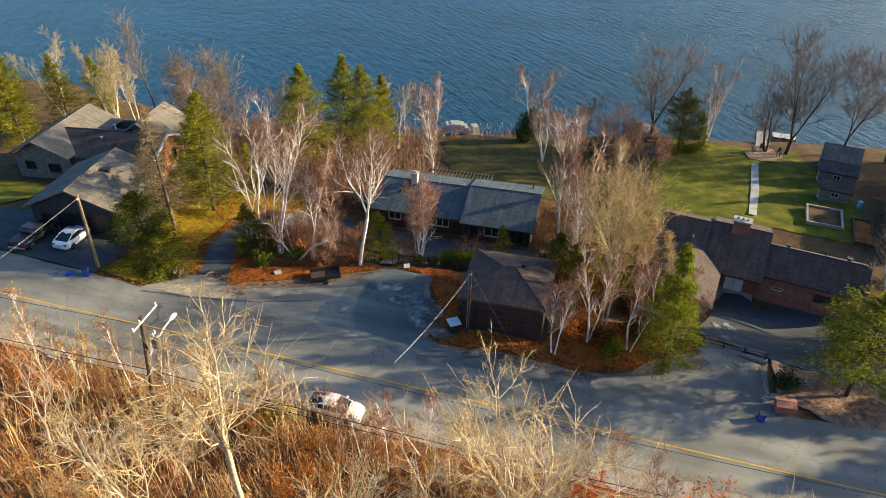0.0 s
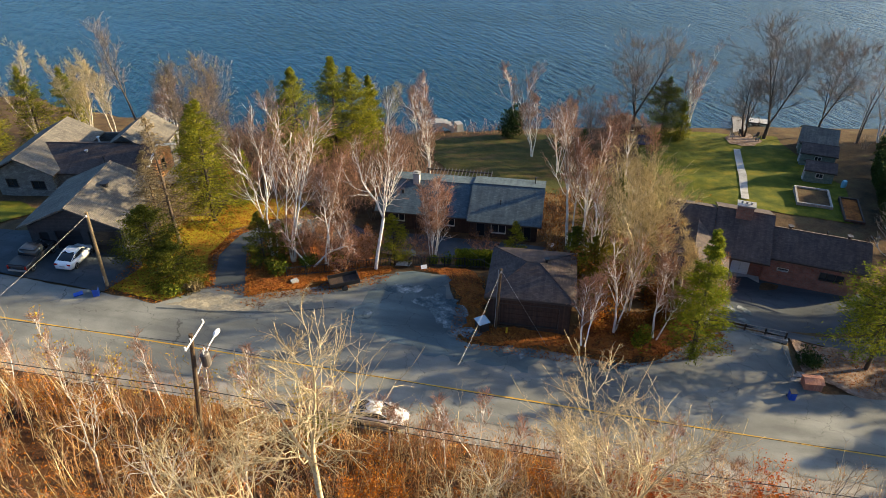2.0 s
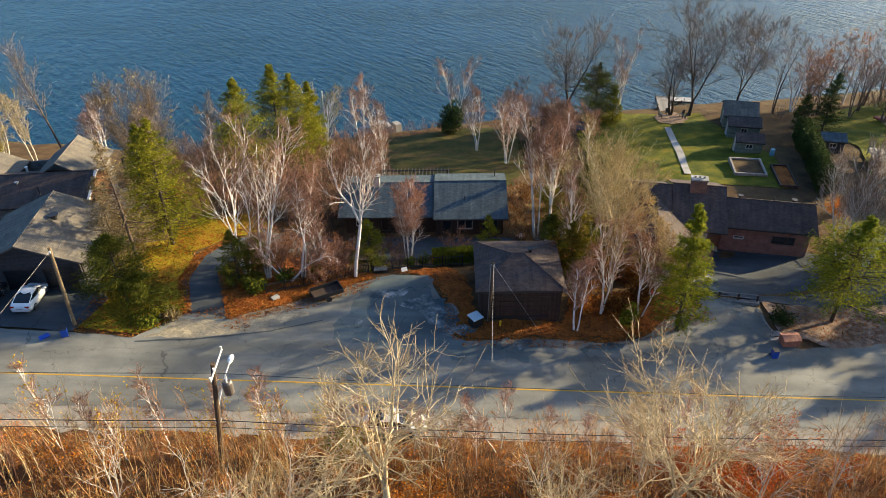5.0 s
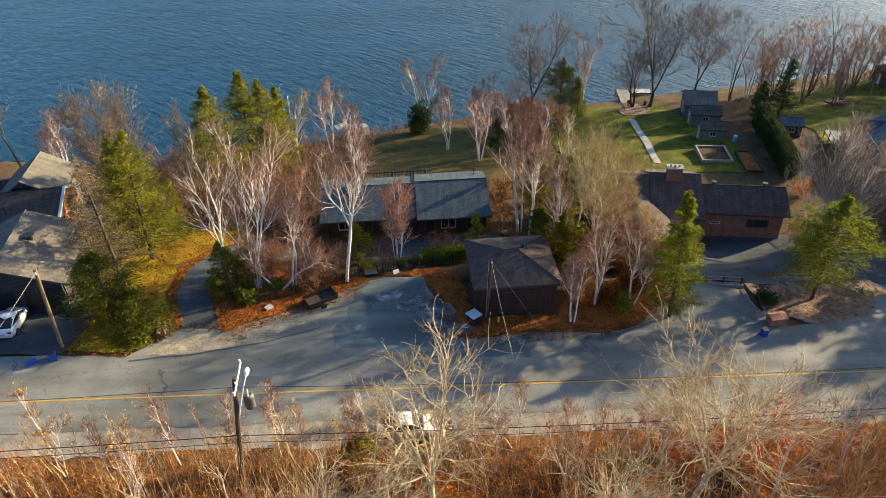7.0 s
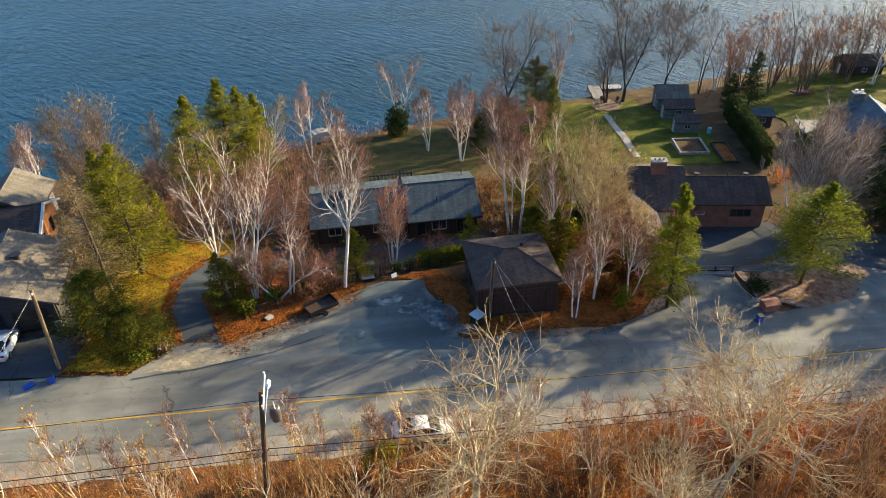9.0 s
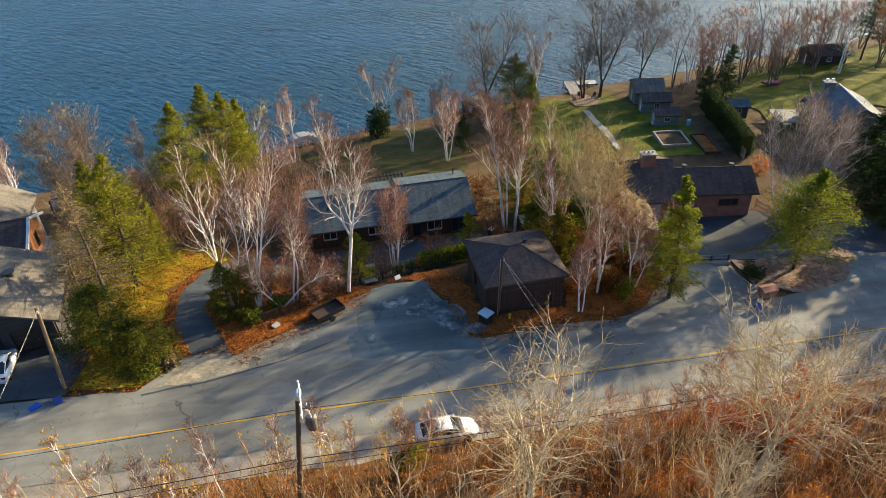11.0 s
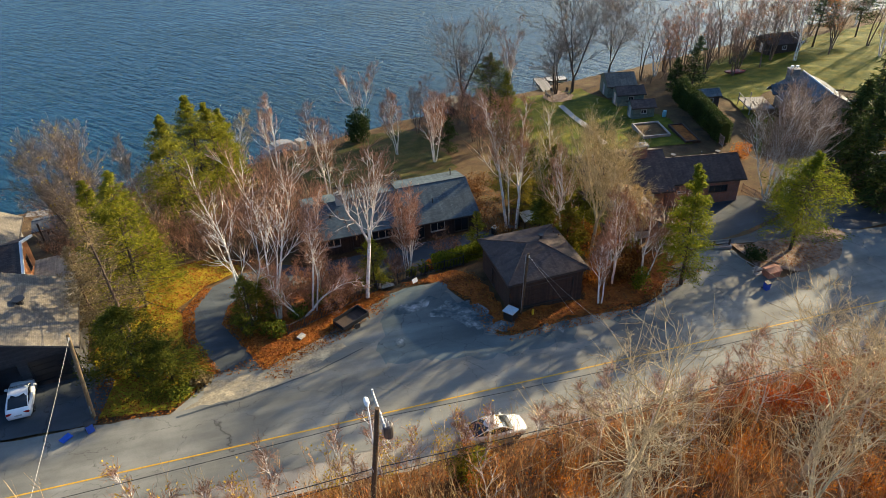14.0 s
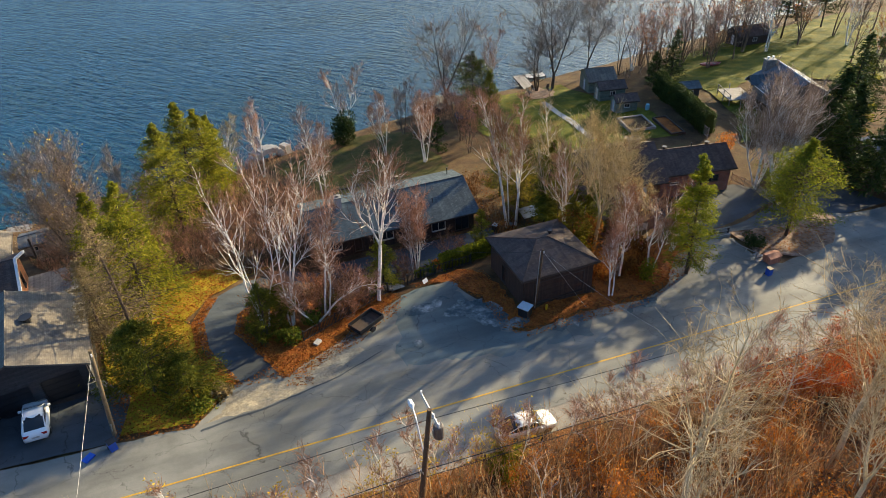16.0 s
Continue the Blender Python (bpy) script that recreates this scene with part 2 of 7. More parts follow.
M_GLASS = glass_dark("window_glass")
M_METAL = plain("galvanised", (0.5, 0.5, 0.5), 0.4, 0.8)
M_POLE = mottled("pole_wood", [(0.17, 0.125, 0.075), (0.27, 0.2, 0.12)], 0.6, 0.85, 14, 0.3, 0.01)
M_POLED = mottled("pole_wood_dark", [(0.08, 0.055, 0.035), (0.14, 0.095, 0.06)], 0.6, 0.85, 14, 0.3, 0.01)
M_BLUE = plain("blue_plastic", (0.01, 0.07, 0.42), 0.4)
M_REDBOX = boards("red_boards", (0.32, 0.13, 0.08), (0.42, 0.19, 0.12), 0.12)
M_CARWHITE = plain("car_white", (0.78, 0.79, 0.80), 0.18, 0, 0.03)
M_CARDARK = plain("car_dark", (0.03, 0.03, 0.032), 0.2, 0, 0.05)
M_TYRE = plain("tyre_rubber", (0.02, 0.02, 0.02), 0.8)
M_WIRE = plain("cable_black", (0.02, 0.02, 0.02), 0.6)
M_WIREPALE = plain("cable_pale", (0.45, 0.44, 0.42), 0.5)
M_BIRCH = mottled("bark_birch", [(0.74, 0.69, 0.62), (0.84, 0.80, 0.74), (0.5, 0.44, 0.38)], 1.2, 0.8, 5, 0.2, 0.01, 0.12)
M_ASPEN = mottled("bark_aspen", [(0.44, 0.34, 0.19), (0.60, 0.49, 0.30), (0.66, 0.56, 0.36)], 0.9, 0.85, 6, 0.2, 0.01, 0.15)
M_PALEBARK = mottled("bark_pale_grey", [(0.36, 0.31, 0.26), (0.48, 0.42, 0.35), (0.25, 0.21, 0.18)], 1.2, 0.85, 5, 0.2, 0.01, 0.15)
M_BARK = mottled("bark_brown", [(0.10, 0.075, 0.055), (0.17, 0.125, 0.09), (0.13, 0.095, 0.07)], 1.0, 0.9, 6, 0.3, 0.02, 0.2)
M_BARKD = mottled("bark_dark", [(0.05, 0.04, 0.03), (0.09, 0.07, 0.055)], 1.0, 0.9, 6, 0.3, 0.02, 0.2)
M_TWIG_RED = mottled("twigs_reddish", [(0.33, 0.185, 0.12), (0.50, 0.295, 0.195)], 0.5, 0.85, 4, 0, 0, 0.2, piece=0.65)
M_TWIG_TAN = mottled("twigs_tan", [(0.48, 0.37, 0.18), (0.62, 0.50, 0.26)], 0.5, 0.85, 4, 0, 0, 0.2, piece=0.65)
M_TWIG_BRUSH = mottled("twigs_brush", [(0.34, 0.17, 0.065), (0.56, 0.34, 0.15)], 0.35, 0.85, 5, 0, 0, 0.2, piece=0.65)
M_TWIG_DULL = mottled("twigs_dull", [(0.24, 0.145, 0.085), (0.42, 0.28, 0.165)], 0.35, 0.85, 5, 0, 0, 0.2, piece=0.65)
M_TWIG_PALE = mottled("twigs_straw", [(0.46, 0.34, 0.17), (0.64, 0.51, 0.30)], 0.35, 0.85, 5, 0, 0, 0.2, piece=0.65)
M_TWIG_GREY = mottled("twigs_grey", [(0.27, 0.20, 0.15), (0.40, 0.31, 0.235)], 0.5, 0.85, 4, 0, 0, 0.2, piece=0.65)
M_SPRUCE = island_leaf("needles_green", [(0.0, (0.07, 0.10, 0.011)), (0.5, (0.155, 0.185, 0.017)), (1.0, (0.27, 0.27, 0.028))], 0.6, 0.4)
M_CEDAR = island_leaf("needles_olive", [(0.0, (0.075, 0.09, 0.014)), (0.5, (0.19, 0.20, 0.022)), (1.0, (0.36, 0.33, 0.04))], 0.6, 0.5)
M_OLIVE = island_leaf("foliage_olive_dark", [(0.0, (0.05, 0.065, 0.013)), (0.5, (0.11, 0.125, 0.018)), (1.0, (0.22, 0.2, 0.03))], 0.6, 0.4)
M_DKSPRUCE = island_leaf("needles_dark", [(0.0, (0.02, 0.038, 0.014)), (0.5, (0.04, 0.065, 0.02)), (1.0, (0.075, 0.10, 0.03))], 0.6, 0.2)
M_DEADNEEDLE = island_leaf("needles_brown", [(0.0, (0.16, 0.12, 0.07)), (0.5, (0.25, 0.195, 0.115)), (1.0, (0.35, 0.28, 0.17))], 0.8, 0.35)
M_LEAFMIX = island_leaf("leaves_fallen", [(0.0, (0.10, 0.032, 0.012)), (0.4, (0.25, 0.08, 0.02)), (0.75, (0.37, 0.13, 0.026)), (1.0, (0.34, 0.19, 0.05))], 0.7, 0.1)
M_LEAFRED = island_leaf("leaves_red", [(0.0, (0.22, 0.035, 0.012)), (0.6, (0.42, 0.09, 0.02)), (1.0, (0.45, 0.17, 0.04))], 0.7, 0.25)
M_LEAFORANGE = island_leaf("leaves_orange", [(0.0, (0.32, 0.10, 0.02)), (0.6, (0.52, 0.18, 0.03)), (1.0, (0.60, 0.30, 0.055))], 0.7, 0.25)
M_LEAFYELLOW = island_leaf("leaves_yellow", [(0.0, (0.42, 0.28, 0.02)), (1.0, (0.62, 0.45, 0.04))], 0.6, 0.3)
M_LEAFGREEN = island_leaf("leaves_green", [(0.0, (0.05, 0.075, 0.015)), (0.6, (0.12, 0.15, 0.02)), (1.0, (0.24, 0.24, 0.03))], 0.6, 0.25)


def water_material():
    m, n, l, b = nodes_of("lake_water")
    p = position(n)
    w1 = noise_node(n, l, 1.0, 3.0, 0.55, scaled(n, l, p, (0.2, 0.8, 1), 66), 0.5)
    w2 = noise_node(n, l, 1.0, 3.0, 0.6, scaled(n, l, p, (0.6, 1.8, 1), 78), 0.4)
    big = noise_node(n, l, 0.02, 3.0, 0.5, scaled(n, l, p, (1, 2.5, 1), 15))
    s = n.new("ShaderNodeMath")
    s.operation = "MULTIPLY_ADD"
    s.inputs[1].default_value = 0.4
    l.new(w2.outputs["Fac"], s.inputs[0])
    l.new(w1.outputs["Fac"], s.inputs[2])
    b.inputs["Base Color"].default_value = (0.0, 0.026, 0.040, 1)
    b.inputs["Roughness"].default_value = 0.12
    b.inputs["IOR"].default_value = 1.38
    b.inputs["Specular IOR Level"].default_value = 0.95
    st = ramp(n, l, big.outputs["Fac"], [(0.3, (0.5,) * 3), (0.7, (0.95,) * 3)])
    u = n.new("ShaderNodeBump")
    u.inputs["Distance"].default_value = 0.75
    l.new(st, u.inputs["Strength"])
    l.new(s.outputs[0], u.inputs["Height"])
    l.new(u.outputs[0], b.inputs["Normal"])
    return m


M_WATER = water_material()

# ---- building tools ----
from mathutils.geometry import delaunay_2d_cdt


class Geo:
    """Collects vertices and faces of one mesh."""

    def __init__(self):
        self.v, self.f = [], []

    def add(self, verts, faces):
        k = len(self.v)
        self.v += [tuple(p) for p in verts]
        self.f += [tuple(i + k for i in f) for f in faces]
        return self

    def box(self, c, s, rz=0.0, rx=0.0, top=1.0):
        """A box by its centre and size; top narrows its upper face."""
        m = pose(*c, rx, 0, rz)
        q = [(-1, -1, -1), (1, -1, -1), (1, 1, -1), (-1, 1, -1), (-1, -1, 1), (1, -1, 1), (1, 1, 1), (-1, 1, 1)]
        vs = [m @ Vector((a * s[0] / 2 * (top if d > 0 else 1), b * s[1] / 2 * (top if d > 0 else 1), d * s[2] / 2)) for a, b, d in q]
        return self.add(vs, [(3, 2, 1, 0), (4, 5, 6, 7), (0, 1, 5, 4), (1, 2, 6, 5), (2, 3, 7, 6), (3, 0, 4, 7)])

    def span(self, x0, x1, y0, y1, z0, z1):
        return self.box(((x0 + x1) / 2, (y0 + y1) / 2, (z0 + z1) / 2), (x1 - x0, y1 - y0, z1 - z0))

    def slab(self, corners, thick):
        """A slab under four (or more) corners given anticlockwise from above."""
        c = [Vector(p) for p in corners]
        nrm = (c[1] - c[0]).cross(c[2] - c[0]).normalized()
        d = [p - nrm * thick for p in c]
        k = len(c)
        fs = [tuple(range(k)), tuple(range(2 * k - 1, k - 1, -1))]
        fs += [(i, i + k, (i + 1) % k + k, (i + 1) % k) for i in range(k)]
        return self.add(c + d, fs)

    def prism(self, poly, z0, z1):
        k = len(poly)
        vs = [(x, y, z0) for x, y in poly] + [(x, y, z1) for x, y in poly]
        return self.add(vs, [tuple(range(k - 1, -1, -1)), tuple(range(k, 2 * k))] + [(i, (i + 1) % k, (i + 1) % k + k, i + k) for i in range(k)])

    def tube(self, pts, rads, sides=8, cap=True):
        pts = [Vector(p) for p in pts]
        if isinstance(rads, (int, float)):
            rads = [rads] * len(pts)
        k0, vs, fs = 0, [], []
        for i, p in enumerate(pts):
            d = (pts[min(i + 1, len(pts) - 1)] - pts[max(i - 1, 0)]).normalized()
            a = d.cross(Vector((0, 0, 1)) if abs(d.z) < 0.9 else Vector((1, 0, 0))).normalized()
            b = d.cross(a)
            vs += [p + rads[i] * (math.cos(t) * a + math.sin(t) * b) for t in (2 * math.pi * j / sides for j in range(sides))]
        for i in range(len(pts) - 1):
            for j in range(sides):
                q = (j + 1) % sides
                fs.append((i * sides + j, i * sides + q, (i + 1) * sides + q, (i + 1) * sides + j))
        if cap:
            fs += [tuple(range(sides - 1, -1, -1)), tuple(range((len(pts) - 1) * sides, len(pts) * sides))]
        return self.add(vs, fs)

    def mesh(self, name, mat, smooth=False):
        me = bpy.data.meshes.new(name)
        me.from_pydata(self.v, [], self.f)
        uv = me.uv_layers.new(name="UVMap")
        co = [Vector(p) for p in self.v]
        data = np.zeros((len(me.loops), 2), dtype=np.float32)
        for pol in me.polygons:
            nn = pol.normal
            u = Vector((0, 0, 1)).cross(nn)
            u = u.normalized() if u.length > 0.05 else Vector((1, 0, 0))
            w = nn.cross(u)
            for li in pol.loop_indices:
                p = co[me.loops[li].vertex_index]
                data[li] = (p.dot(u), p.dot(w))
        uv.data.foreach_set("uv", data.ravel())
        me.materials.append(mat)
        if smooth:
            me.shade_smooth()
        return me

    def each(self, name, mat, parent=None, label=""):
        """Every connected piece as an object of its own."""
        return [g.make(name, mat, parent, label) for g in split_pieces(self)]

    def make(self, name, mat, parent=None, label="", smooth=False, m=None):
        ob = new(name, self.mesh(name, mat, smooth))
        if m is not None:
            ob.matrix_basis = m
        if parent is not None:
            ob.parent = parent
        return tagged(ob, label)


def split_pieces(geo):
    """The connected pieces of what was collected, each as one Geo."""
    up = list(range(len(geo.v)))

    def root(i):
        while up[i] != i:
            up[i] = up[up[i]]
            i = up[i]
        return i

    for f in geo.f:
        for i in f[1:]:
            up[root(i)] = root(f[0])
    out = {}
    for f in geo.f:
        out.setdefault(root(f[0]), []).append(f)
    for fs in out.values():
        ids = sorted({i for f in fs for i in f})
        back = {i: k for k, i in enumerate(ids)}
        g = Geo()
        g.v, g.f = [geo.v[i] for i in ids], [tuple(back[i] for i in f) for f in fs]
        yield g


def thing(name, m, label, category, group=""):
    ob = new(name)
    ob.empty_display_size = 0.3
    ob.matrix_basis = m
    return tagged(ob, label, category, group)


# ---- the lie of the land ----
# across the slope: x, then y and height of the apron's end, the slope's foot and the back of the house plots
PLOTS = ((-90, 60, 5, 75, 3, 95, -3), (-45, 66, 3.4, 76, 0.4, 98, -3), (-25, 60, 2.2, 69, 0.6, 95, -4), (-8, 58.6, 0.6, 65, -3.1, 80, -3.8),
         (8, 57, 0.3, 64, -3.1, 80, -3.8), (24, 47, -1.0, 57, -4, 78, -4.8), (38, 46, -2.6, 49, -4.3, 78, -5), (55, 46, -4, 54, -4.4, 78, -5),
         (90, 48, -5, 60, -5, 80, -6), (160, 48, -5, 60, -5, 80, -6.5))
WATER = -10.0


def shore_y(x):
    return 115 - 0.1 * max(0, x - 20) + 0.45 * max(0, -28 - x) * (x > -90) + (27.9 if x <= -90 else 0)


def across(x, y):
    """How far a place lies beyond the road's yellow line (towards the lake is plus)."""
    return x * 0.226 + (y - 39.9) * 0.974


def height(x, y):
    zr = 0.61 - 0.0825 * max(-70, min(50, x))
    v = across(x, y)
    if v < 5:
        rise = max(0.0, -6 - v)
        return zr + 0.3 * min(rise, 45) + 0.05 * max(0, rise - 45)
    ye = 39.9 - 0.232 * x + 5 / 0.974
    ys = shore_y(x)

    def col(c):
        pts = ((min(ye, c[1] - 1), zr), (c[1], c[2]), (c[3], c[4]), (c[5], c[6]), (ys - 2, WATER + 0.6), (ys, WATER), (ys + 15, WATER - 3))
        if y <= pts[0][0]:
            return zr
        for (a, za), (b, zb) in zip(pts, pts[1:]):
            if y <= b:
                return za + (zb - za) * (y - a) / (b - a)
        return pts[-1][1]

    if x <= PLOTS[0][0]:
        return col(PLOTS[0])
    for a, b in zip(PLOTS, PLOTS[1:]):
        if x <= b[0]:
            f = (x - a[0]) / (b[0] - a[0])
            f = f * f * (3 - 2 * f)
            return col(a) * (1 - f) + col(b) * f
    return col(PLOTS[-1])


def rough(x, y):
    """The land with its small unevenness, off the paved ground."""
    v = across(x, y)
    k = min(1.0, max(0.0, (abs(v - 5) - 14) / 8)) if v > -9 else min(1.0, (-9 - v) / 6 + 0.2)
    return height(x, y) + k * 0.35 * noise.noise((x * 0.16, y * 0.16, 0.0))


def at(x, y, rz=0.0, dz=0.0):
    return pose(x, y, height(x, y) + dz, 0, 0, rz)


def inside(poly, x, y):
    hit = False
    for (x0, y0), (x1, y1) in zip(poly, poly[1:] + poly[:1]):
        if (y0 > y) != (y1 > y) and x < x0 + (y - y0) / (y1 - y0) * (x1 - x0):
            hit = not hit
    return hit


def wobbled(poly, step, amp, freq=0.6, seed=0.0):
    """The outline cut into short steps, with uneven edges."""
    out = []
    for (x0, y0), (x1, y1) in zip(poly, poly[1:] + poly[:1]):
        k = max(1, int(math.hypot(x1 - x0, y1 - y0) / step))
        for i in range(k):
            x, y = x0 + (x1 - x0) * i / k, y0 + (y1 - y0) * i / k
            out.append((x + amp * noise.noise((x * freq, y * freq, seed)) + amp * 0.5 * noise.noise((x * freq * 4, y * freq * 4, seed)),
                        y + amp * noise.noise((x * freq, y * freq, seed + 7)) + amp * 0.5 * noise.noise((x * freq * 4, y * freq * 4, seed + 7))))
    return out


def draped(name, poly, mat, lift, grid=2.0, amp=0.0, step=1.0, freq=0.6, parent=None, label="", kind="structure", surface=height):
    """A sheet that follows the land inside an outline."""
    edge = wobbled(poly, step, amp, freq, len(name) * 3.1)
    k = len(edge)
    xs, ys = [p[0] for p in edge], [p[1] for p in edge]
    pts = [Vector(p) for p in edge]
    x = min(xs) + grid * 0.5
    while x < max(xs):
        y = min(ys) + grid * 0.5
        while y < max(ys):
            if inside(edge, x, y):
                pts.append(Vector((x, y)))
            y += grid
        x += grid
    vs, _, fs, *_ = delaunay_2d_cdt(pts, [(i, (i + 1) % k) for i in range(k)], [], 1, 1e-4)
    g = Geo()
    g.v = [(p.x, p.y, surface(p.x, p.y) + lift) for p in vs]
    g.f = [tuple(f) for f in fs]
    me = g.mesh(name, mat)
    ob = new(name, me)
    if parent is not None:
        ob.parent = parent
    return tagged(ob, label, kind=kind)

# ---- ground, lake, road ----
def build_ground():
    xs = [-2500, -900, -400, -220] + list(np.arange(-150, 190, 2.0)) + [220, 400, 900, 2500]
    ys = [-2500, -900, -300, -120] + list(np.arange(-60, 136, 2.0)) + [160, 220, 400]
    vs, fs = [], []
    for y in ys:
        for x in xs:
            z = rough(x, y) - 0.1
            if y > shore_y(x) + 15:
                z = WATER - 3
            vs.append((x, y, z))
    w = len(xs)
    for j in range(len(ys) - 1):
        for i in range(w - 1):
            fs.append((j * w + i, j * w + i + 1, (j + 1) * w + i + 1, (j + 1) * w + i))
    g = Geo()
    g.v, g.f = vs, fs
    ob = g.make("ground", M_WOODS, smooth=True)
    return tagged(ob, "leafy wooded ground that falls from the hill to the lake", kind="structure")


build_ground()
g = Geo()
g.add([(-3000, 90, WATER), (3000, 90, WATER), (3000, 4000, WATER), (-3000, 4000, WATER)], [(0, 1, 2, 3)])
tagged(g.make("water", M_WATER), "rippled blue lake water", kind="structure")


def road_point(u, v):
    """A place u metres along the yellow line and v beyond it."""
    return (u * 0.974 + v * 0.226, 39.9 - u * 0.226 + v * 0.974)


# the hillside under the brush, this side of the road
draped("brush_ground", [road_point(-75, -5.5), road_point(140, -5.5), road_point(140, -60), road_point(-75, -60)], M_BRUSH, 0.05, 3.0, 0.5, 3.0,
       label="brown brushy hillside with dead leaves", surface=rough)
draped("shoulder", [road_point(-75, -2.6), road_point(140, -2.6), road_point(140, -6.0), road_point(-75, -6.0)], M_GRAVEL, 0.03, 2.0, 0.35, 1.0,
       label="dusty gravel shoulder beside the road")
ROAD = [road_point(-75, -3.2), road_point(140, -3.2), road_point(140, 5.2), (47, 41.2), (44, 43.2), (34, 38.9), (29.6, 39.6), (28.0, 40.9), (29.4, 45.4), (24.8, 47.9), (20.6, 46.4), (16, 43.6),
        (12, 43.4), (6, 45.2), (-0.6, 46.0), (-1.8, 47.5), (-1.0, 52), (-1.6, 56.6), (-5, 57.4), (-9, 57.0), (-12.6, 55.6), (-15.4, 54.6), (-20.4, 52.9), (-24.4, 54.4), (-28.6, 51.4),
        (-33.6, 53.0), (-46, 56.4), road_point(-75, 5.5)]
draped("road", ROAD, M_ASPHALT, 0.06, 0.8, 0.22, 0.8, label="worn grey asphalt road with cracks and dusty patches")
# the parking apron, darker and bluer than the road
draped("road_patch", [(-12.2, 48.6), (-8, 57.0), (-5, 57.2), (-1.7, 56.3), (-1.2, 52), (-2.0, 47.6), (-0.8, 46.2), (6, 44.4), (4, 42.6), (-4, 44.6)], M_APRON, 0.072, 0.8, 1.0, 0.6,
       label="darker blue-grey asphalt of the parking apron")
draped("sand_strip", [(-28.2, 51.2), (-24.6, 53.6), (-21, 52.6), (-15.6, 54.2), (-13.8, 52.4), (-17.5, 50.6), (-23, 50.4)], M_SAND, 0.07, 0.8, 0.8, 0.5, label="pale sand washed over the asphalt edge")
draped("gutter_line", [(-28.4, 50.7), (-23, 50.15), (-17.2, 50.25), (-12.6, 51.2), (-12.6, 51.3), (-17.2, 50.42), (-23, 50.34), (-28.4, 50.9)], M_DRIVE, 0.08, 0.8, 0.1, 0.3, label="dark broken edge in the asphalt")
for k, (cx, cy, rx, ry) in enumerate(((-5.6, 54.4, 2.6, 0.8), (-3.0, 52.2, 2.0, 1.1), (-1.6, 49.8, 1.6, 2.0), (-0.6, 47.4, 1.6, 0.7), (-9.4, 50.2, 1.0, 0.4), (3.4, 44.8, 2.0, 0.6), (11.5, 42.9, 2.2, 0.5), (27.6, 51.2, 0.4, 2.6), (29.0, 52.4, 0.3, 1.8), (26.2, 45.0, 0.9, 0.5))):
    draped("worn_patch", [(cx + rx * math.cos(a), cy + ry * math.sin(a)) for a in np.linspace(0, 6.28, 14)[:-1]], M_WORN, 0.1, 0.5, 0.7, 0.3, 1.1, label="pale worn patch on the asphalt")
g = Geo()
for i in range(-75, 140):
    a, b = road_point(i, -0.06), road_point(i + 1, -0.06)
    c, d = road_point(i + 1, 0.07), road_point(i, 0.07)
    g.add([(x, y, height(x, y) + 0.075) for x, y in (a, b, c, d)], [(0, 1, 2, 3)])
tagged(g.make("road_line", M_YELLOW), "worn yellow centre line", kind="structure")

# drives, aprons and lawns
draped("driveway", [(-24.6, 54.2), (-20.6, 52.8), (-21.2, 57.5), (-21.6, 61), (-20, 65), (-16.8, 68), (-11, 68.6), (-9, 71), (-12, 73.5), (-17, 72.6), (-21, 69.8), (-24, 65.5), (-25.2, 60)],
       M_DRIVE, 0.05, 1.5, 0.12, 0.8, label="curving dark asphalt driveway")
draped("forecourt", [(-33.6, 53.2), (-46.5, 56.8), (-52, 60), (-52, 66), (-45, 64.5), (-33, 61.6), (-31.6, 58)], M_DRIVE, 0.072, 1.5, 0.12, 0.8,
       label="dark asphalt forecourt before the garage")
draped("parking_lot", [(29.6, 47.0), (35.2, 45.0), (38.5, 43.4), (44, 43.0), (47, 41.4), (54, 40), (54, 47), (46, 52), (44.6, 55.2), (35, 59.6), (31, 60), (27.5, 54.5), (24.5, 51)], M_DRIVE, 0.05, 1.2, 0.1, 0.8,
       label="dark asphalt lot before the brick house")
draped("terrace", [(-9, 66.8), (10, 61.6), (12, 66), (-8, 71.8)], M_DRIVE, 0.05, 1.5, 0.1, 1.0, label="dark paved yard before the long house")
draped("grass", [(-27, 70), (-25.3, 66), (-21.2, 70.2), (-17, 73.4), (-13, 75), (-20, 77.5), (-27, 76)], M_GRASSY, 0.04, 1.5, 0.4, 1.0, label="yellow-green grass strewn with fallen leaves")
draped("verge", [(-33.4, 53.6), (-28.6, 51.7), (-24.7, 54.6), (-25.6, 60), (-24.6, 65.5), (-27, 71), (-31.6, 71), (-32.8, 60)], M_GRASSY, 0.05, 1.5, 0.3, 0.8, label="leaf-strewn grass verge")
draped("lawn_mid", [(3.5, 84), (16, 81), (21, 89), (25, 104), (22, 109), (10, 111), (0, 108), (0.5, 96)], M_LAWN_SHADED, -0.02, 2.0, 0.9, 1.5, label="brownish green back lawn, its colour darkened for tree shade", surface=rough)
draped("lawn_right", [(27, 76), (43, 74.5), (52, 70), (57, 80), (58, 95), (60, 104), (48, 108.5), (40, 109), (34, 100)], M_LAWN, -0.02, 2.0, 0.4, 1.5, label="sunlit mown green lawn", surface=rough)
draped("lawn_far", [(56, 62), (64, 68), (72, 80), (70, 92), (84, 97), (100, 99), (140, 92), (150, 70), (120, 58), (96, 62), (84, 78), (74, 76), (64, 60)], M_LAWN, 0.05, 3.0, 0.5, 2.0, label="sunlit green slope by the lake", surface=rough)
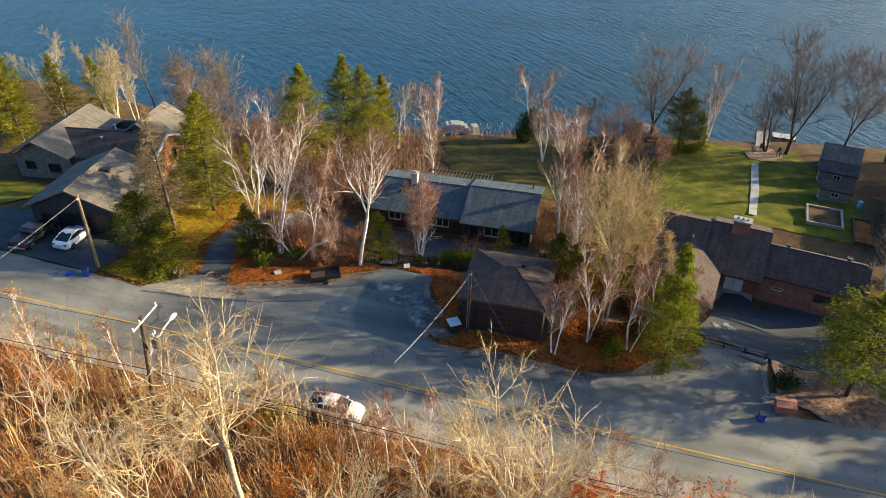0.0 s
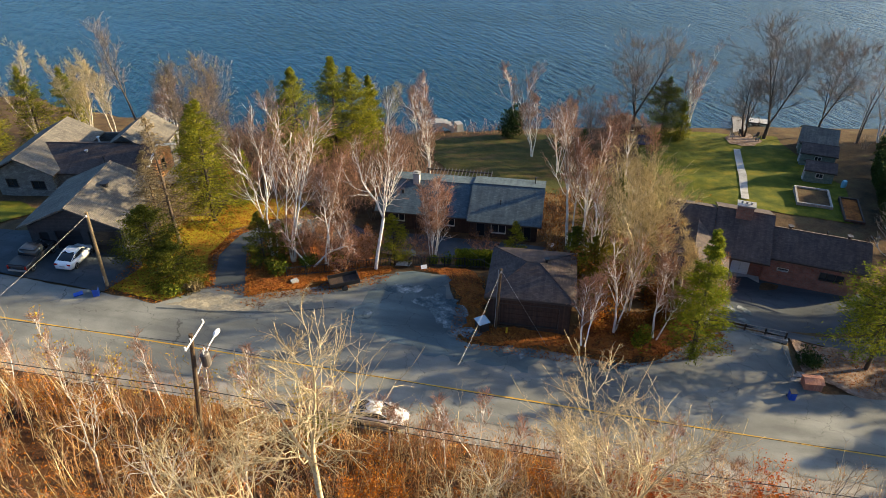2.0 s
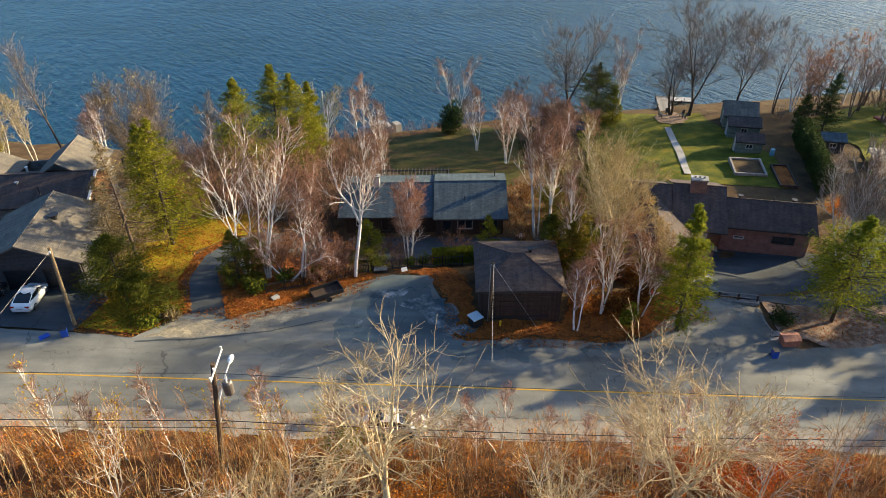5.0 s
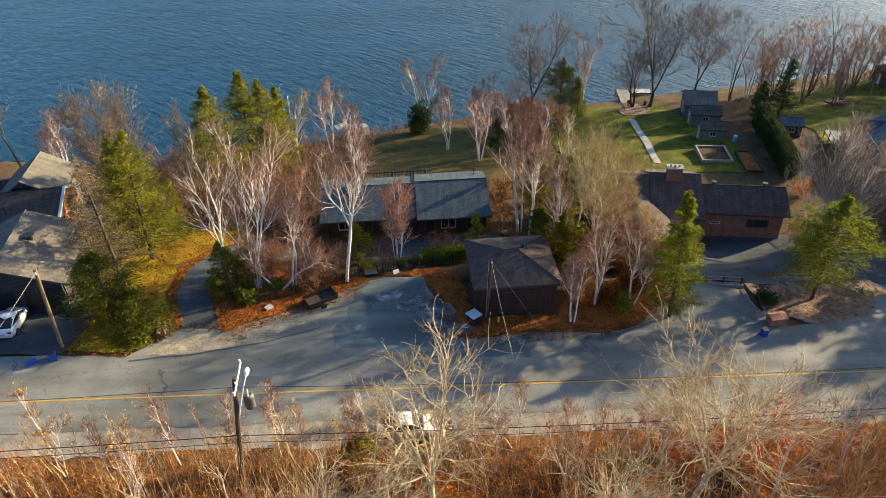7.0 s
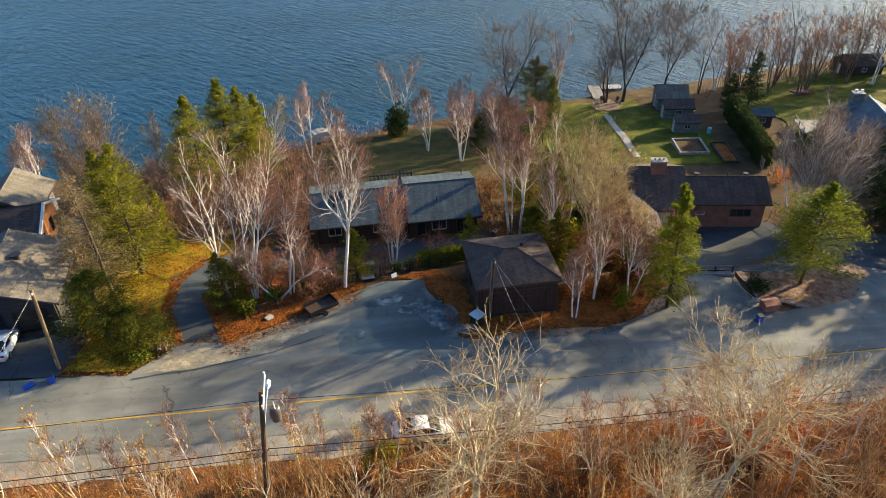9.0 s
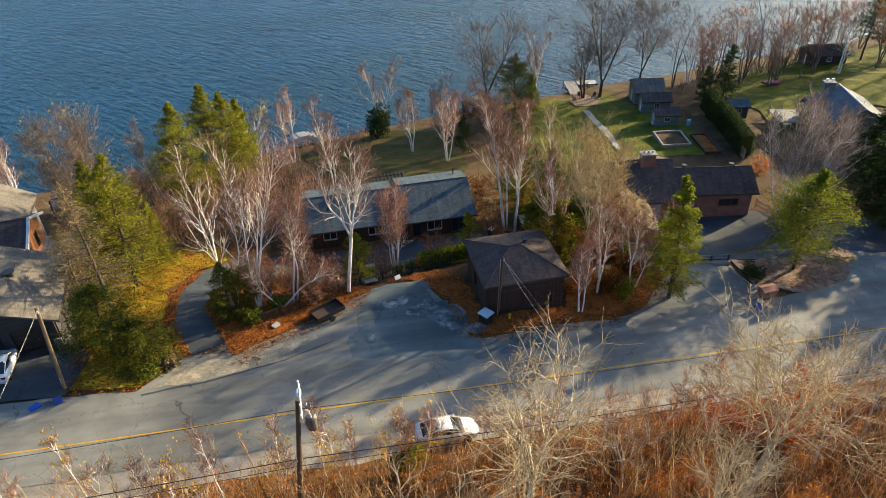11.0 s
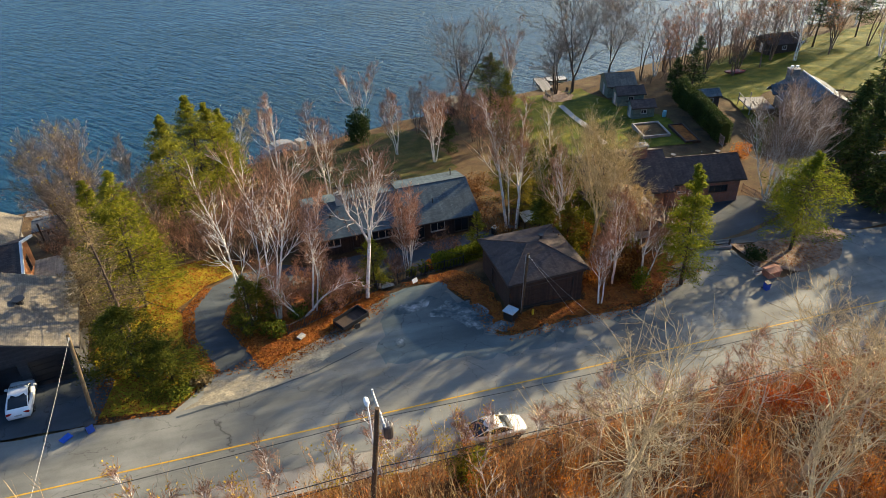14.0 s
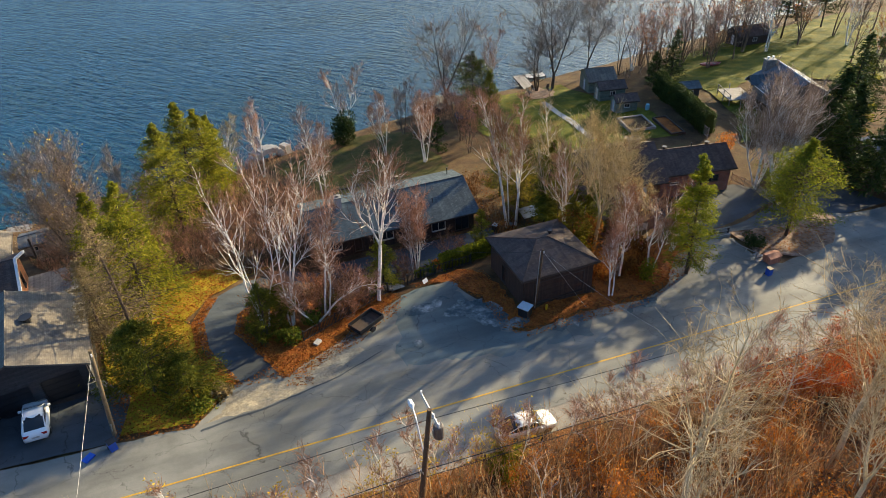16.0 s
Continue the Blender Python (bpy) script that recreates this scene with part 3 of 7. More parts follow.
draped("lawn_left", [(-62, 66), (-50, 66), (-47, 72), (-52, 77), (-62, 78)], M_LAWN, 0.05, 2.0, 0.3, 1.0, label="green lawn beside the house", surface=rough)
draped("walkway", [(40.6, 77.6), (41.5, 77.2), (45.6, 86.1), (50.5, 98.0), (49.6, 98.4), (44.6, 86.6)], M_CONCRETE, 0.07, 1.2, 0.03, 0.8, label="narrow pale concrete walkway", surface=rough)
draped("leaf_bank", [(-1.0, 46.6), (6, 45.4), (12.4, 43.7), (16, 44.0), (19.6, 45.6), (24, 46.6), (22, 52), (12, 50), (8.8, 46.9), (1.2, 48.8), (2.4, 56), (0.5, 58), (-5, 58.8), (-1.4, 56.8), (-0.7, 52), (-1.6, 47.8)],
       M_LITTER, 0.05, 1.2, 0.7, 0.5, label="bank of fallen orange leaves")
draped("leaf_strip", [(-20.4, 53.1), (-15.4, 54.9), (-12.6, 55.9), (-9, 57.2), (-6.8, 58.2), (-8.6, 60), (-13, 60.4), (-19, 58.6), (-21, 57.5)], M_LITTER, 0.065, 1.2, 0.7, 0.5, label="fallen orange leaves along the fence")
draped("leaf_floor", [(-20, 58.2), (-13, 60.0), (-8.6, 59.6), (-8.8, 66.4), (-16.4, 67.4), (-19.6, 64.4), (-20.8, 60.5)], M_LITTER, 0.03, 1.2, 0.4, 0.6, label="leaf-strewn ground under the birches")
draped("planting_bed", [(29.2, 42.2), (32.8, 38.8), (38.4, 38.6), (44.6, 41.6), (44.2, 43.6), (38.2, 44.2), (33, 45.6), (30.4, 46.6)], M_STONEBED, 0.075, 0.8, 0.3, 0.5, label="stony planting bed with fallen leaves")

# ---- trees ----
class Limbs:
    """Tapered limbs as one mesh: short tubes, and points for the finest twigs."""

    def __init__(self):
        self.s = []

    def limb(self, pts, r0, r1, sides=3):
        k = len(pts) - 1
        for i in range(k):
            self.s.append((*pts[i], *pts[i + 1], r0 + (r1 - r0) * i / k, r0 + (r1 - r0) * (i + 1) / k, sides))

    def spike(self, a, b, r):
        self.s.append((*a, *b, r, 0.0, 0))

    def arrays(self):
        """Vertices and triangles."""
        q = np.array(self.s, float)
        vs, fs, base = [], [], 0
        for kind in np.unique(q[:, 8]):
            seg = q[q[:, 8] == kind]
            sides = int(kind) or 3
            a, b = seg[:, :3], seg[:, 3:6]
            d = b - a
            d = d / (np.linalg.norm(d, axis=1)[:, None] + 1e-9)
            up = np.where(np.abs(d[:, 2:3]) < 0.9, [[0, 0, 1.0]], [[1.0, 0, 0]])
            e = np.cross(d, up)
            e /= np.linalg.norm(e, axis=1)[:, None] + 1e-9
            f = np.cross(d, e)
            t = np.arange(sides) * 2 * math.pi / sides
            ring = np.cos(t)[None, :, None] * e[:, None, :] + np.sin(t)[None, :, None] * f[:, None, :]
            va = a[:, None, :] + ring * seg[:, 6][:, None, None]
            j = np.arange(sides)
            j1 = (j + 1) % sides
            if kind == 0:
                v = np.concatenate([va, b[:, None, :]], 1)
                tri = np.stack([j, j1, np.full(sides, sides)], 1)[:2]
            else:
                vb = b[:, None, :] + ring * seg[:, 7][:, None, None]
                v = np.concatenate([va, vb], 1)
                tri = np.concatenate([np.stack([j, j1, j1 + sides], 1), np.stack([j, j1 + sides, j + sides], 1)])
            k = v.shape[1]
            vs.append(v.reshape(-1, 3))
            fs.append((tri[None] + (np.arange(len(seg)) * k)[:, None, None] + base).reshape(-1, 3))
            base += len(seg) * k
        return np.concatenate(vs), np.concatenate(fs)

    def mesh(self, name, mat):
        return tri_mesh(name, *self.arrays(), mat)


def tri_mesh(name, v, f, mat, smooth=True):
    me = bpy.data.meshes.new(name)
    me.vertices.add(len(v))
    me.vertices.foreach_set("co", np.ascontiguousarray(v, dtype=np.float32).ravel())
    me.loops.add(len(f) * 3)
    me.loops.foreach_set("vertex_index", np.ascontiguousarray(f, dtype=np.int32).ravel())
    me.polygons.add(len(f))
    me.polygons.foreach_set("loop_start", np.arange(len(f), dtype=np.int32) * 3)
    if smooth:
        me.polygons.foreach_set("use_smooth", np.ones(len(f), dtype=bool))
    me.materials.append(mat)
    me.update(calc_edges=True)
    return me


def wander(rng, p, d, length, steps, bend, lift):
    """A bent line from p along d."""
    p, d = np.array(p, float), np.array(d, float)
    out = [p.copy()]
    for _ in range(steps):
        d = d + rng.normal(0, bend, 3) + np.array((0, 0, lift))
        d /= np.linalg.norm(d)
        p = p + d * length / steps
        out.append(p.copy())
    return out


def side_way(rng, d, angle):
    """A way that leaves d at an angle, to a random side."""
    d = np.array(d, float)
    d /= np.linalg.norm(d)
    q = rng.normal(0, 1, 3)
    q -= d * q.dot(d)
    q /= np.linalg.norm(q) + 1e-9
    return d * math.cos(angle) + q * math.sin(angle)


def grow(seed, tall, stems=1, girth=0.14, spread=0.12, first=0.35, limbs=24, limb_len=0.3, angle=0.62, twigs=7, fine=6, lift=0.12, lean=(0, 0), bend=0.06, twig_r=0.014, limb_r=0.26, whip=0.7, fork=0.0, limb_bend=0.11,
         pale=False, lite=False, round_=0.0, tip=0.009):
    """The limbs (trunk) and twigs (crown) of a bare broadleaf tree. pale: the boughs keep the trunk's bark; tip: how thin the boughs end."""
    rng = np.random.default_rng(seed)
    wood, crown, tips = Limbs(), Limbs(), []
    turn0 = rng.uniform(0, 6.28)
    steps, sides = (3, 3) if lite else (5, 4)
    foot = None
    if fork:
        bole = wander(rng, (0, 0, -0.3), (lean[0], lean[1], 1.0), fork * tall, 5, bend * 0.7, 0.03)
        wood.limb(bole, girth, girth * 0.8, 7)
        foot = bole[-1]
        tall, girth, first = tall * (1 - fork), girth * 0.62, first * 0.5
    for k in range(stems):
        a = turn0 + 6.28 * k / stems + rng.uniform(-0.5, 0.5)
        sp = spread * rng.uniform(0.5, 1.3)
        d = np.array((lean[0] + sp * math.cos(a) * (stems > 1), lean[1] + sp * math.sin(a) * (stems > 1), 1.0))
        h = tall * (1 if k == 0 else rng.uniform(0.7, 1.0))
        g0 = girth * (1 if k == 0 else rng.uniform(0.55, 0.95))
        start = (0.14 * math.cos(a) * (stems > 1), 0.14 * math.sin(a) * (stems > 1), -0.3)
        trunk = wander(rng, start if foot is None else foot, d, h, 10, bend, 0.03)
        for j in range(10):
            f0, f1 = (j / 10) ** 1.1, ((j + 1) / 10) ** 1.1
            wood.limb(trunk[j:j + 2], g0 * (1 - 0.94 * f0), g0 * (1 - 0.94 * f1), 5)
        nl = max(7, int(limbs / (stems ** 0.5)))
        for i in range(nl):
            f = first + (0.98 - first) * (i + rng.uniform(0, 0.9)) / nl
            q = f * 10
            j = min(9, int(q))
            p = trunk[j] + (trunk[j + 1] - trunk[j]) * (q - j)
            d0 = trunk[j + 1] - trunk[j]
            shape = (1.2 - 0.85 * f) * (1 - round_) + round_ * math.sin(math.pi * (0.18 + 0.72 * (f - first) / (1 - first)))
            ln = tall * limb_len * shape * rng.uniform(0.5, 1.3)
            r = g0 * (1.05 - f) * limb_r * rng.uniform(0.7, 1.4) + 0.012
            way = side_way(rng, d0, angle * rng.uniform(0.6, 1.35))
            br = wander(rng, p, way, ln, steps, limb_bend, lift * 6 / steps)
            wood.limb(br, r, tip, sides)
            for _ in range(twigs):
                q2 = steps * rng.uniform(0.15, 1) ** 0.8
                j2 = min(steps - 1, int(q2))
                p2 = br[j2] + (br[j2 + 1] - br[j2]) * (q2 - j2)
                tw = wander(rng, p2, side_way(rng, br[j2 + 1] - br[j2], rng.uniform(0.35, 0.85)), ln * rng.uniform(0.2, 0.5) + 0.25, 2, 0.16, lift)
                (wood if pale and q2 < 0.62 * steps else crown).limb(tw, min(0.55 * r * (1 - 0.7 * q2 / steps) + 0.5 * tip, 0.035), tip * 0.6, 3)
                for _ in range(fine):
                    q3 = rng.uniform(0.2, 2)
                    j3 = min(1, int(q3))
                    p3 = tw[j3] + (tw[j3 + 1] - tw[j3]) * (q3 - j3)
                    w = side_way(rng, tw[j3 + 1] - tw[j3], rng.uniform(0.25, 0.9)) + np.array((0, 0, lift))
                    e = p3 + w * rng.uniform(0.3, 1.1) * whip
                    crown.spike(p3, e, twig_r)
                    for _ in range(2):
                        m = p3 + (e - p3) * rng.uniform(0.3, 0.9)
                        e2 = m + (side_way(rng, e - p3, 0.6)) * rng.uniform(0.2, 0.6) * whip
                        crown.spike(m, e2, twig_r * 0.8)
                        tips.append(e2)
                    tips.append(e)
    return wood, crown, tips


def leaf_mesh(name, places, size, mat, rng, flat=0.0, along=None, slim=0.55):
    """Small leaves or needle clumps, each a bent pair of triangles."""
    p = np.array(places, float)
    k = len(p)
    a = rng.normal(0, 1, (k, 3))
    a[:, 2] *= 1 - flat
    if along is not None:
        a += 1.3 * np.array(along)
    a /= np.linalg.norm(a, axis=1)[:, None]
    b = rng.normal(0, 1, (k, 3))
    b -= a * (a * b).sum(1)[:, None]
    b[:, 2] *= 1 - flat
    b /= np.linalg.norm(b, axis=1)[:, None] + 1e-9
    s = size * rng.uniform(0.6, 1.3, (k, 1))
    v = np.stack([p - a * s, p + b * s * slim, p + a * s, p - b * s * slim], 1).reshape(-1, 3)
    o = np.arange(k)[:, None, None] * 4
    return tri_mesh(name, v, (np.array(((0, 1, 2), (0, 2, 3)))[None] + o).reshape(-1, 3), mat, False)


def bare_tree(name, x, y, label, bark, twig, category="tree", group="", leaves=None, leaf_n=0, leaf_size=0.07, turn=0.0, **kw):
    """A leafless tree: trunk with limbs, crown of twigs, a few last leaves."""
    wood, crown, tips = grow(**kw)
    t = thing(name, at(x, y, turn), label, category, group)
    for part_name, me in (("trunk", wood.mesh("trunk", bark)), ("crown", crown.mesh("crown", twig))):
        o = new(part_name, me)
        o.parent = t
    if leaves and leaf_n:
        rng = np.random.default_rng(kw["seed"] + 5)
        idx = rng.choice(len(tips), leaf_n)
        o = new("leaves", leaf_mesh("leaves", [tips[i] + rng.normal(0, 0.08, 3) for i in idx], leaf_size, leaves, rng))
        o.parent = t
    return t


def conifer(name, x, y, label, mat, seed, tall, wide, bare=0.08, shape=1.0, clumps=2600, size=0.17, droop=-0.25, bark=None, ragged=0.25, category="tree", group="", flat=0.3, lean=(0, 0), top_power=0.8, thin=1.0):
    """An evergreen: trunk, boughs in whorls, and many needle clumps on them."""
    rng = np.random.default_rng(seed)
    wood, places, along = Limbs(), [], []
    trunk = wander(rng, (0, 0, -0.3), (lean[0], lean[1], 1), tall, 8, 0.015, 0.02)
    wood.limb(trunk, tall * 0.014 + 0.03, 0.02, 6)
    n = int(tall * 10)
    size, clumps = size * 0.96, clumps * 1.9
    per = max(6, int(clumps / n))
    for i in range(n):
        f = bare + (0.99 - bare) * (i / n) ** 0.85
        q = f * 8
        j = min(7, int(q))
        p = trunk[j] + (trunk[j + 1] - trunk[j]) * (q - j)
        a = rng.uniform(0, 6.28)
        prof = (1 - f) ** top_power * (0.55 + 0.45 * min(1, (f - bare) * 6 + 0.4))
        ln = wide * (prof * shape + (1 - shape) * math.sin(math.pi * min(1, f + 0.12)) ** 0.6) * rng.uniform(1 - ragged, 1 + ragged * 0.6) + 0.18
        way = (math.cos(a), math.sin(a), droop + 0.75 * f + rng.normal(0, 0.08))
        br = wander(rng, p, way, ln, 4, 0.05, 0.05)
        wood.limb(br, (0.018 + 0.012 * ln) * thin, 0.008 * thin, 3)
        kk = int(per * (0.45 + 0.9 * ln / max(0.3, wide)))
        for _ in range(kk):
            q2 = 4 * rng.uniform(0.12, 1) ** 0.7
            j2 = min(3, int(q2))
            c = br[j2] + (br[j2 + 1] - br[j2]) * (q2 - j2)
            w = (0.30 * ln * (1 - 0.5 * q2 / 4) + 0.10)
            places.append(c + rng.normal(0, 1, 3) * (w * 0.55, w * 0.55, w * 0.24))
            along.append((way[0], way[1], -0.25))
    for _ in range(20):
        places.append(trunk[-1] + rng.normal(0, 0.08, 3) - np.array((0, 0, rng.uniform(0, 0.6))))
        along.append((0, 0, 1))
    t = thing(name, at(x, y), label, category, group)
    o = new("trunk", wood.mesh("trunk", bark or M_BARKD))
    o.parent = t
    o = new("crown", leaf_mesh("crown", places, size, mat, rng, flat, along, 0.19))
    o.parent = t
    return t


def bush(name, x, y, label, mat, seed, r, tall, clumps=1200, size=0.11, category="shrub", group="", square=None, rz=0.0, dz=0.0):
    """A rounded shrub or clipped hedge: short stems under a shell of leaf clumps."""
    rng = np.random.default_rng(seed)
    wood, places = Limbs(), []
    for _ in range(9):
        a = rng.uniform(0, 6.28)
        wood.limb(wander(rng, (0, 0, -0.15), (math.cos(a) * 0.6, math.sin(a) * 0.6, 1), tall * 0.75, 3, 0.1, 0), 0.03, 0.01, 3)
    core = None
    if square:
        sx, sy = square
        core = Geo().box((0, 0, tall * 0.47), (sx * 0.94, sy * 0.82, tall * 0.9), top=0.9)
        for _ in range(clumps):
            p = np.array((rng.uniform(-sx, sx) / 2, rng.uniform(-sy, sy) / 2, rng.uniform(0.02, 1) * tall))
            k = rng.integers(0, 3)
            if k == 0:
                p[2] = tall - 0.12 * (abs(p[1]) / sy * 2) ** 2 * tall
            else:
                p[1] = (sy / 2 - 0.12 * p[2] / tall) * (1 if k == 1 else -1)
            places.append(p + rng.normal(0, 0.08, 3))
    else:
        lobes = [(rng.normal(0, 0.32, 3), rng.uniform(0.45, 0.75)) for _ in range(9)]
        for _ in range(clumps):
            c, s = lobes[rng.integers(0, 9)]
            d = rng.normal(0, 1, 3)
            d /= np.linalg.norm(d)
            p = c + d * s * rng.uniform(0.7, 1.05)
            p = np.array((p[0] * r, p[1] * r, max(0.03, (p[2] + 0.85) / 1.85 * tall)))
            places.append(p)
    t = thing(name, at(x, y, rz, dz), label, category, group)
    o = new("stems", wood.mesh("stems", M_BARKD))
    o.parent = t
    o = new("foliage", leaf_mesh("foliage", places, size, mat, rng))
    o.parent = t
    if core:
        core.make("inner_growth", mat, t)
    return t

# ---- houses ----
def wall_run(g, a, b, z0, z1, t=0.22, holes=()):
    """A wall from a to b, in one piece, with openings (from, to, sill, head) cut through it."""
    ln = math.hypot(b[0] - a[0], b[1] - a[1])
    ex, ey = (b[0] - a[0]) / ln, (b[1] - a[1]) / ln
    ss = sorted({0.0, ln, *(q for h in holes for q in h[:2])})
    zs = sorted({z0, z1, *(q for h in holes for q in h[2:])})

    def solid(i, j):
        if not (0 <= i < len(ss) - 1 and 0 <= j < len(zs) - 1):
            return False
        s, z = (ss[i] + ss[i + 1]) / 2, (zs[j] + zs[j + 1]) / 2
        return not any(h[0] < s < h[1] and h[2] < z < h[3] for h in holes)

    ids, vs, fs = {}, [], []

    def vert(i, j, k):
        if (i, j, k) not in ids:
            ids[i, j, k] = len(vs)
            o = (k - 0.5) * t
            vs.append((a[0] + ex * ss[i] - ey * o, a[1] + ey * ss[i] + ex * o, zs[j]))
        return ids[i, j, k]

    for i in range(len(ss) - 1):
        for j in range(len(zs) - 1):
            if not solid(i, j):
                continue
            p = {(di, dj, k): vert(i + di, j + dj, k) for di in (0, 1) for dj in (0, 1) for k in (0, 1)}
            fs += [(p[0, 0, 0], p[1, 0, 0], p[1, 1, 0], p[0, 1, 0]), (p[0, 0, 1], p[0, 1, 1], p[1, 1, 1], p[1, 0, 1])]
            if not solid(i - 1, j):
                fs.append((p[0, 0, 0], p[0, 1, 0], p[0, 1, 1], p[0, 0, 1]))
            if not solid(i + 1, j):
                fs.append((p[1, 0, 0], p[1, 0, 1], p[1, 1, 1], p[1, 1, 0]))
            if not solid(i, j - 1):
                fs.append((p[0, 0, 0], p[0, 0, 1], p[1, 0, 1], p[1, 0, 0]))
            if not solid(i, j + 1):
                fs.append((p[0, 1, 0], p[1, 1, 0], p[1, 1, 1], p[0, 1, 1]))
    g.add(vs, fs)


def fill_hole(parent, a, b, hole, kind, mat_frame, mat_panel=None, bars=1, label=""):
    """A window or door set into an opening of the wall from a to b."""
    s0, s1, za, zb = hole
    ln = math.hypot(b[0] - a[0], b[1] - a[1])
    ang = math.degrees(math.atan2(b[1] - a[1], b[0] - a[0]))
    s = (s0 + s1) / 2
    w, h = s1 - s0, zb - za
    e = new(kind)
    e.parent = parent
    e.matrix_basis = pose(a[0] + (b[0] - a[0]) * s / ln, a[1] + (b[1] - a[1]) * s / ln, za, 0, 0, ang)
    tagged(e, label)
    g = Geo()
    for x in (-w / 2 + 0.04, w / 2 - 0.04):
        g.box((x, 0, h / 2), (0.08, 0.28, h))
    g.box((0, 0, h - 0.04), (w - 0.16, 0.28, 0.08)).box((0, -0.04, 0.03), (w - 0.16, 0.34, 0.06))
    for i in range(1, bars):
        g.box((-w / 2 + w * i / bars, 0, h / 2), (0.06, 0.1, h - 0.14))
    g.make("frame", mat_frame, e)
    if kind == "garage_door":
        rows = 4
        for i in range(rows):
            p = Geo().box((0, 0.02, 0.06 + (h - 0.14) * (i + 0.5) / rows), (w - 0.16, 0.06, (h - 0.14) / rows - 0.03))
            p.make("panel", mat_panel, e)
    else:
        for i in range(bars):
            p = Geo().box((-w / 2 + w * (i + 0.5) / bars, 0.03, h / 2), (w / bars - 0.1, 0.03, h - 0.14))
            p.make("pane" if mat_panel is None else "leaf", mat_panel or M_GLASS, e)
    return e


def gable(parent, x0, x1, y0, y1, ze, zr, mat, axis="x", ridge=None, thick=0.16, zb=None, fascia=M_TRIM, name="roof"):
    """Two roof slopes over a rectangle (eaves included); the ridge runs along an axis."""
    zb = ze if zb is None else zb
    def sw(p):
        return p if axis == "x" else (p[1], p[0], p[2])
    a0, a1, b0, b1 = (x0, x1, y0, y1) if axis == "x" else (y0, y1, x0, x1)
    rg = (b0 + b1) / 2 if ridge is None else ridge
    lo = [(a0, b0, ze), (a1, b0, ze), (a1, rg, zr), (a0, rg, zr)]
    hi = [(a0, rg, zr), (a1, rg, zr), (a1, b1, zb), (a0, b1, zb)]
    lo, hi = [sw(p) for p in lo], [sw(p) for p in hi]
    if axis != "x":
        lo, hi = lo[::-1], hi[::-1]
    g = Geo().slab(lo, thick).slab(hi, thick)
    o = g.make(name, mat, parent)
    c = Geo().tube([sw((a0, rg, zr + 0.0)), sw((a1, rg, zr + 0.0))], 0.07, 5)
    c.make("ridge_cap", mat, o)
    f = Geo()
    for b, z in ((b0, ze), (b1, zb)):
        p, q = sw((a0 - 0.01, b, z - 0.11)), sw((a1 + 0.01, b, z - 0.11))
        f.box([(p[i] + q[i]) / 2 for i in range(3)], (abs(q[0] - p[0]) + 0.07, abs(q[1] - p[1]) + 0.07, 0.16))
    f.each("gutter", fascia, o)
    return o


def gable_end(g, a, b, z0, peak, t=0.2):
    """The triangle of wall under a gable, from a to b."""
    ang = math.atan2(b[1] - a[1], b[0] - a[0])
    nx, ny = -math.sin(ang) * t / 2, math.cos(ang) * t / 2
    m = ((a[0] + b[0]) / 2, (a[1] + b[1]) / 2)
    vs = [(p[0] + s * nx, p[1] + s * ny, z) for s in (-1, 1) for p, z in ((a, z0), (b, z0), (m, peak))]
    g.add(vs, [(0, 1, 2), (5, 4, 3), (0, 3, 4, 1), (1, 4, 5, 2), (2, 5, 3, 0)])


def vent(parent, x, y, z, r=0.13, h=0.4, mat=M_BLACK, name="roof_vent"):
    g = Geo().tube([(x, y, z - 0.25), (x, y, z + h)], r, 8).tube([(x, y, z + h), (x, y, z + h + 0.08)], r * 1.7, 8)
    return g.make(name, mat, parent)


# the hip-roofed garage at the roadside
GAR = thing("garage", pose(6.25, 51.7, 0.35, 0, 0, -14.5), "brown wooden garage with a shallow hip roof of brown shingles", "garage")


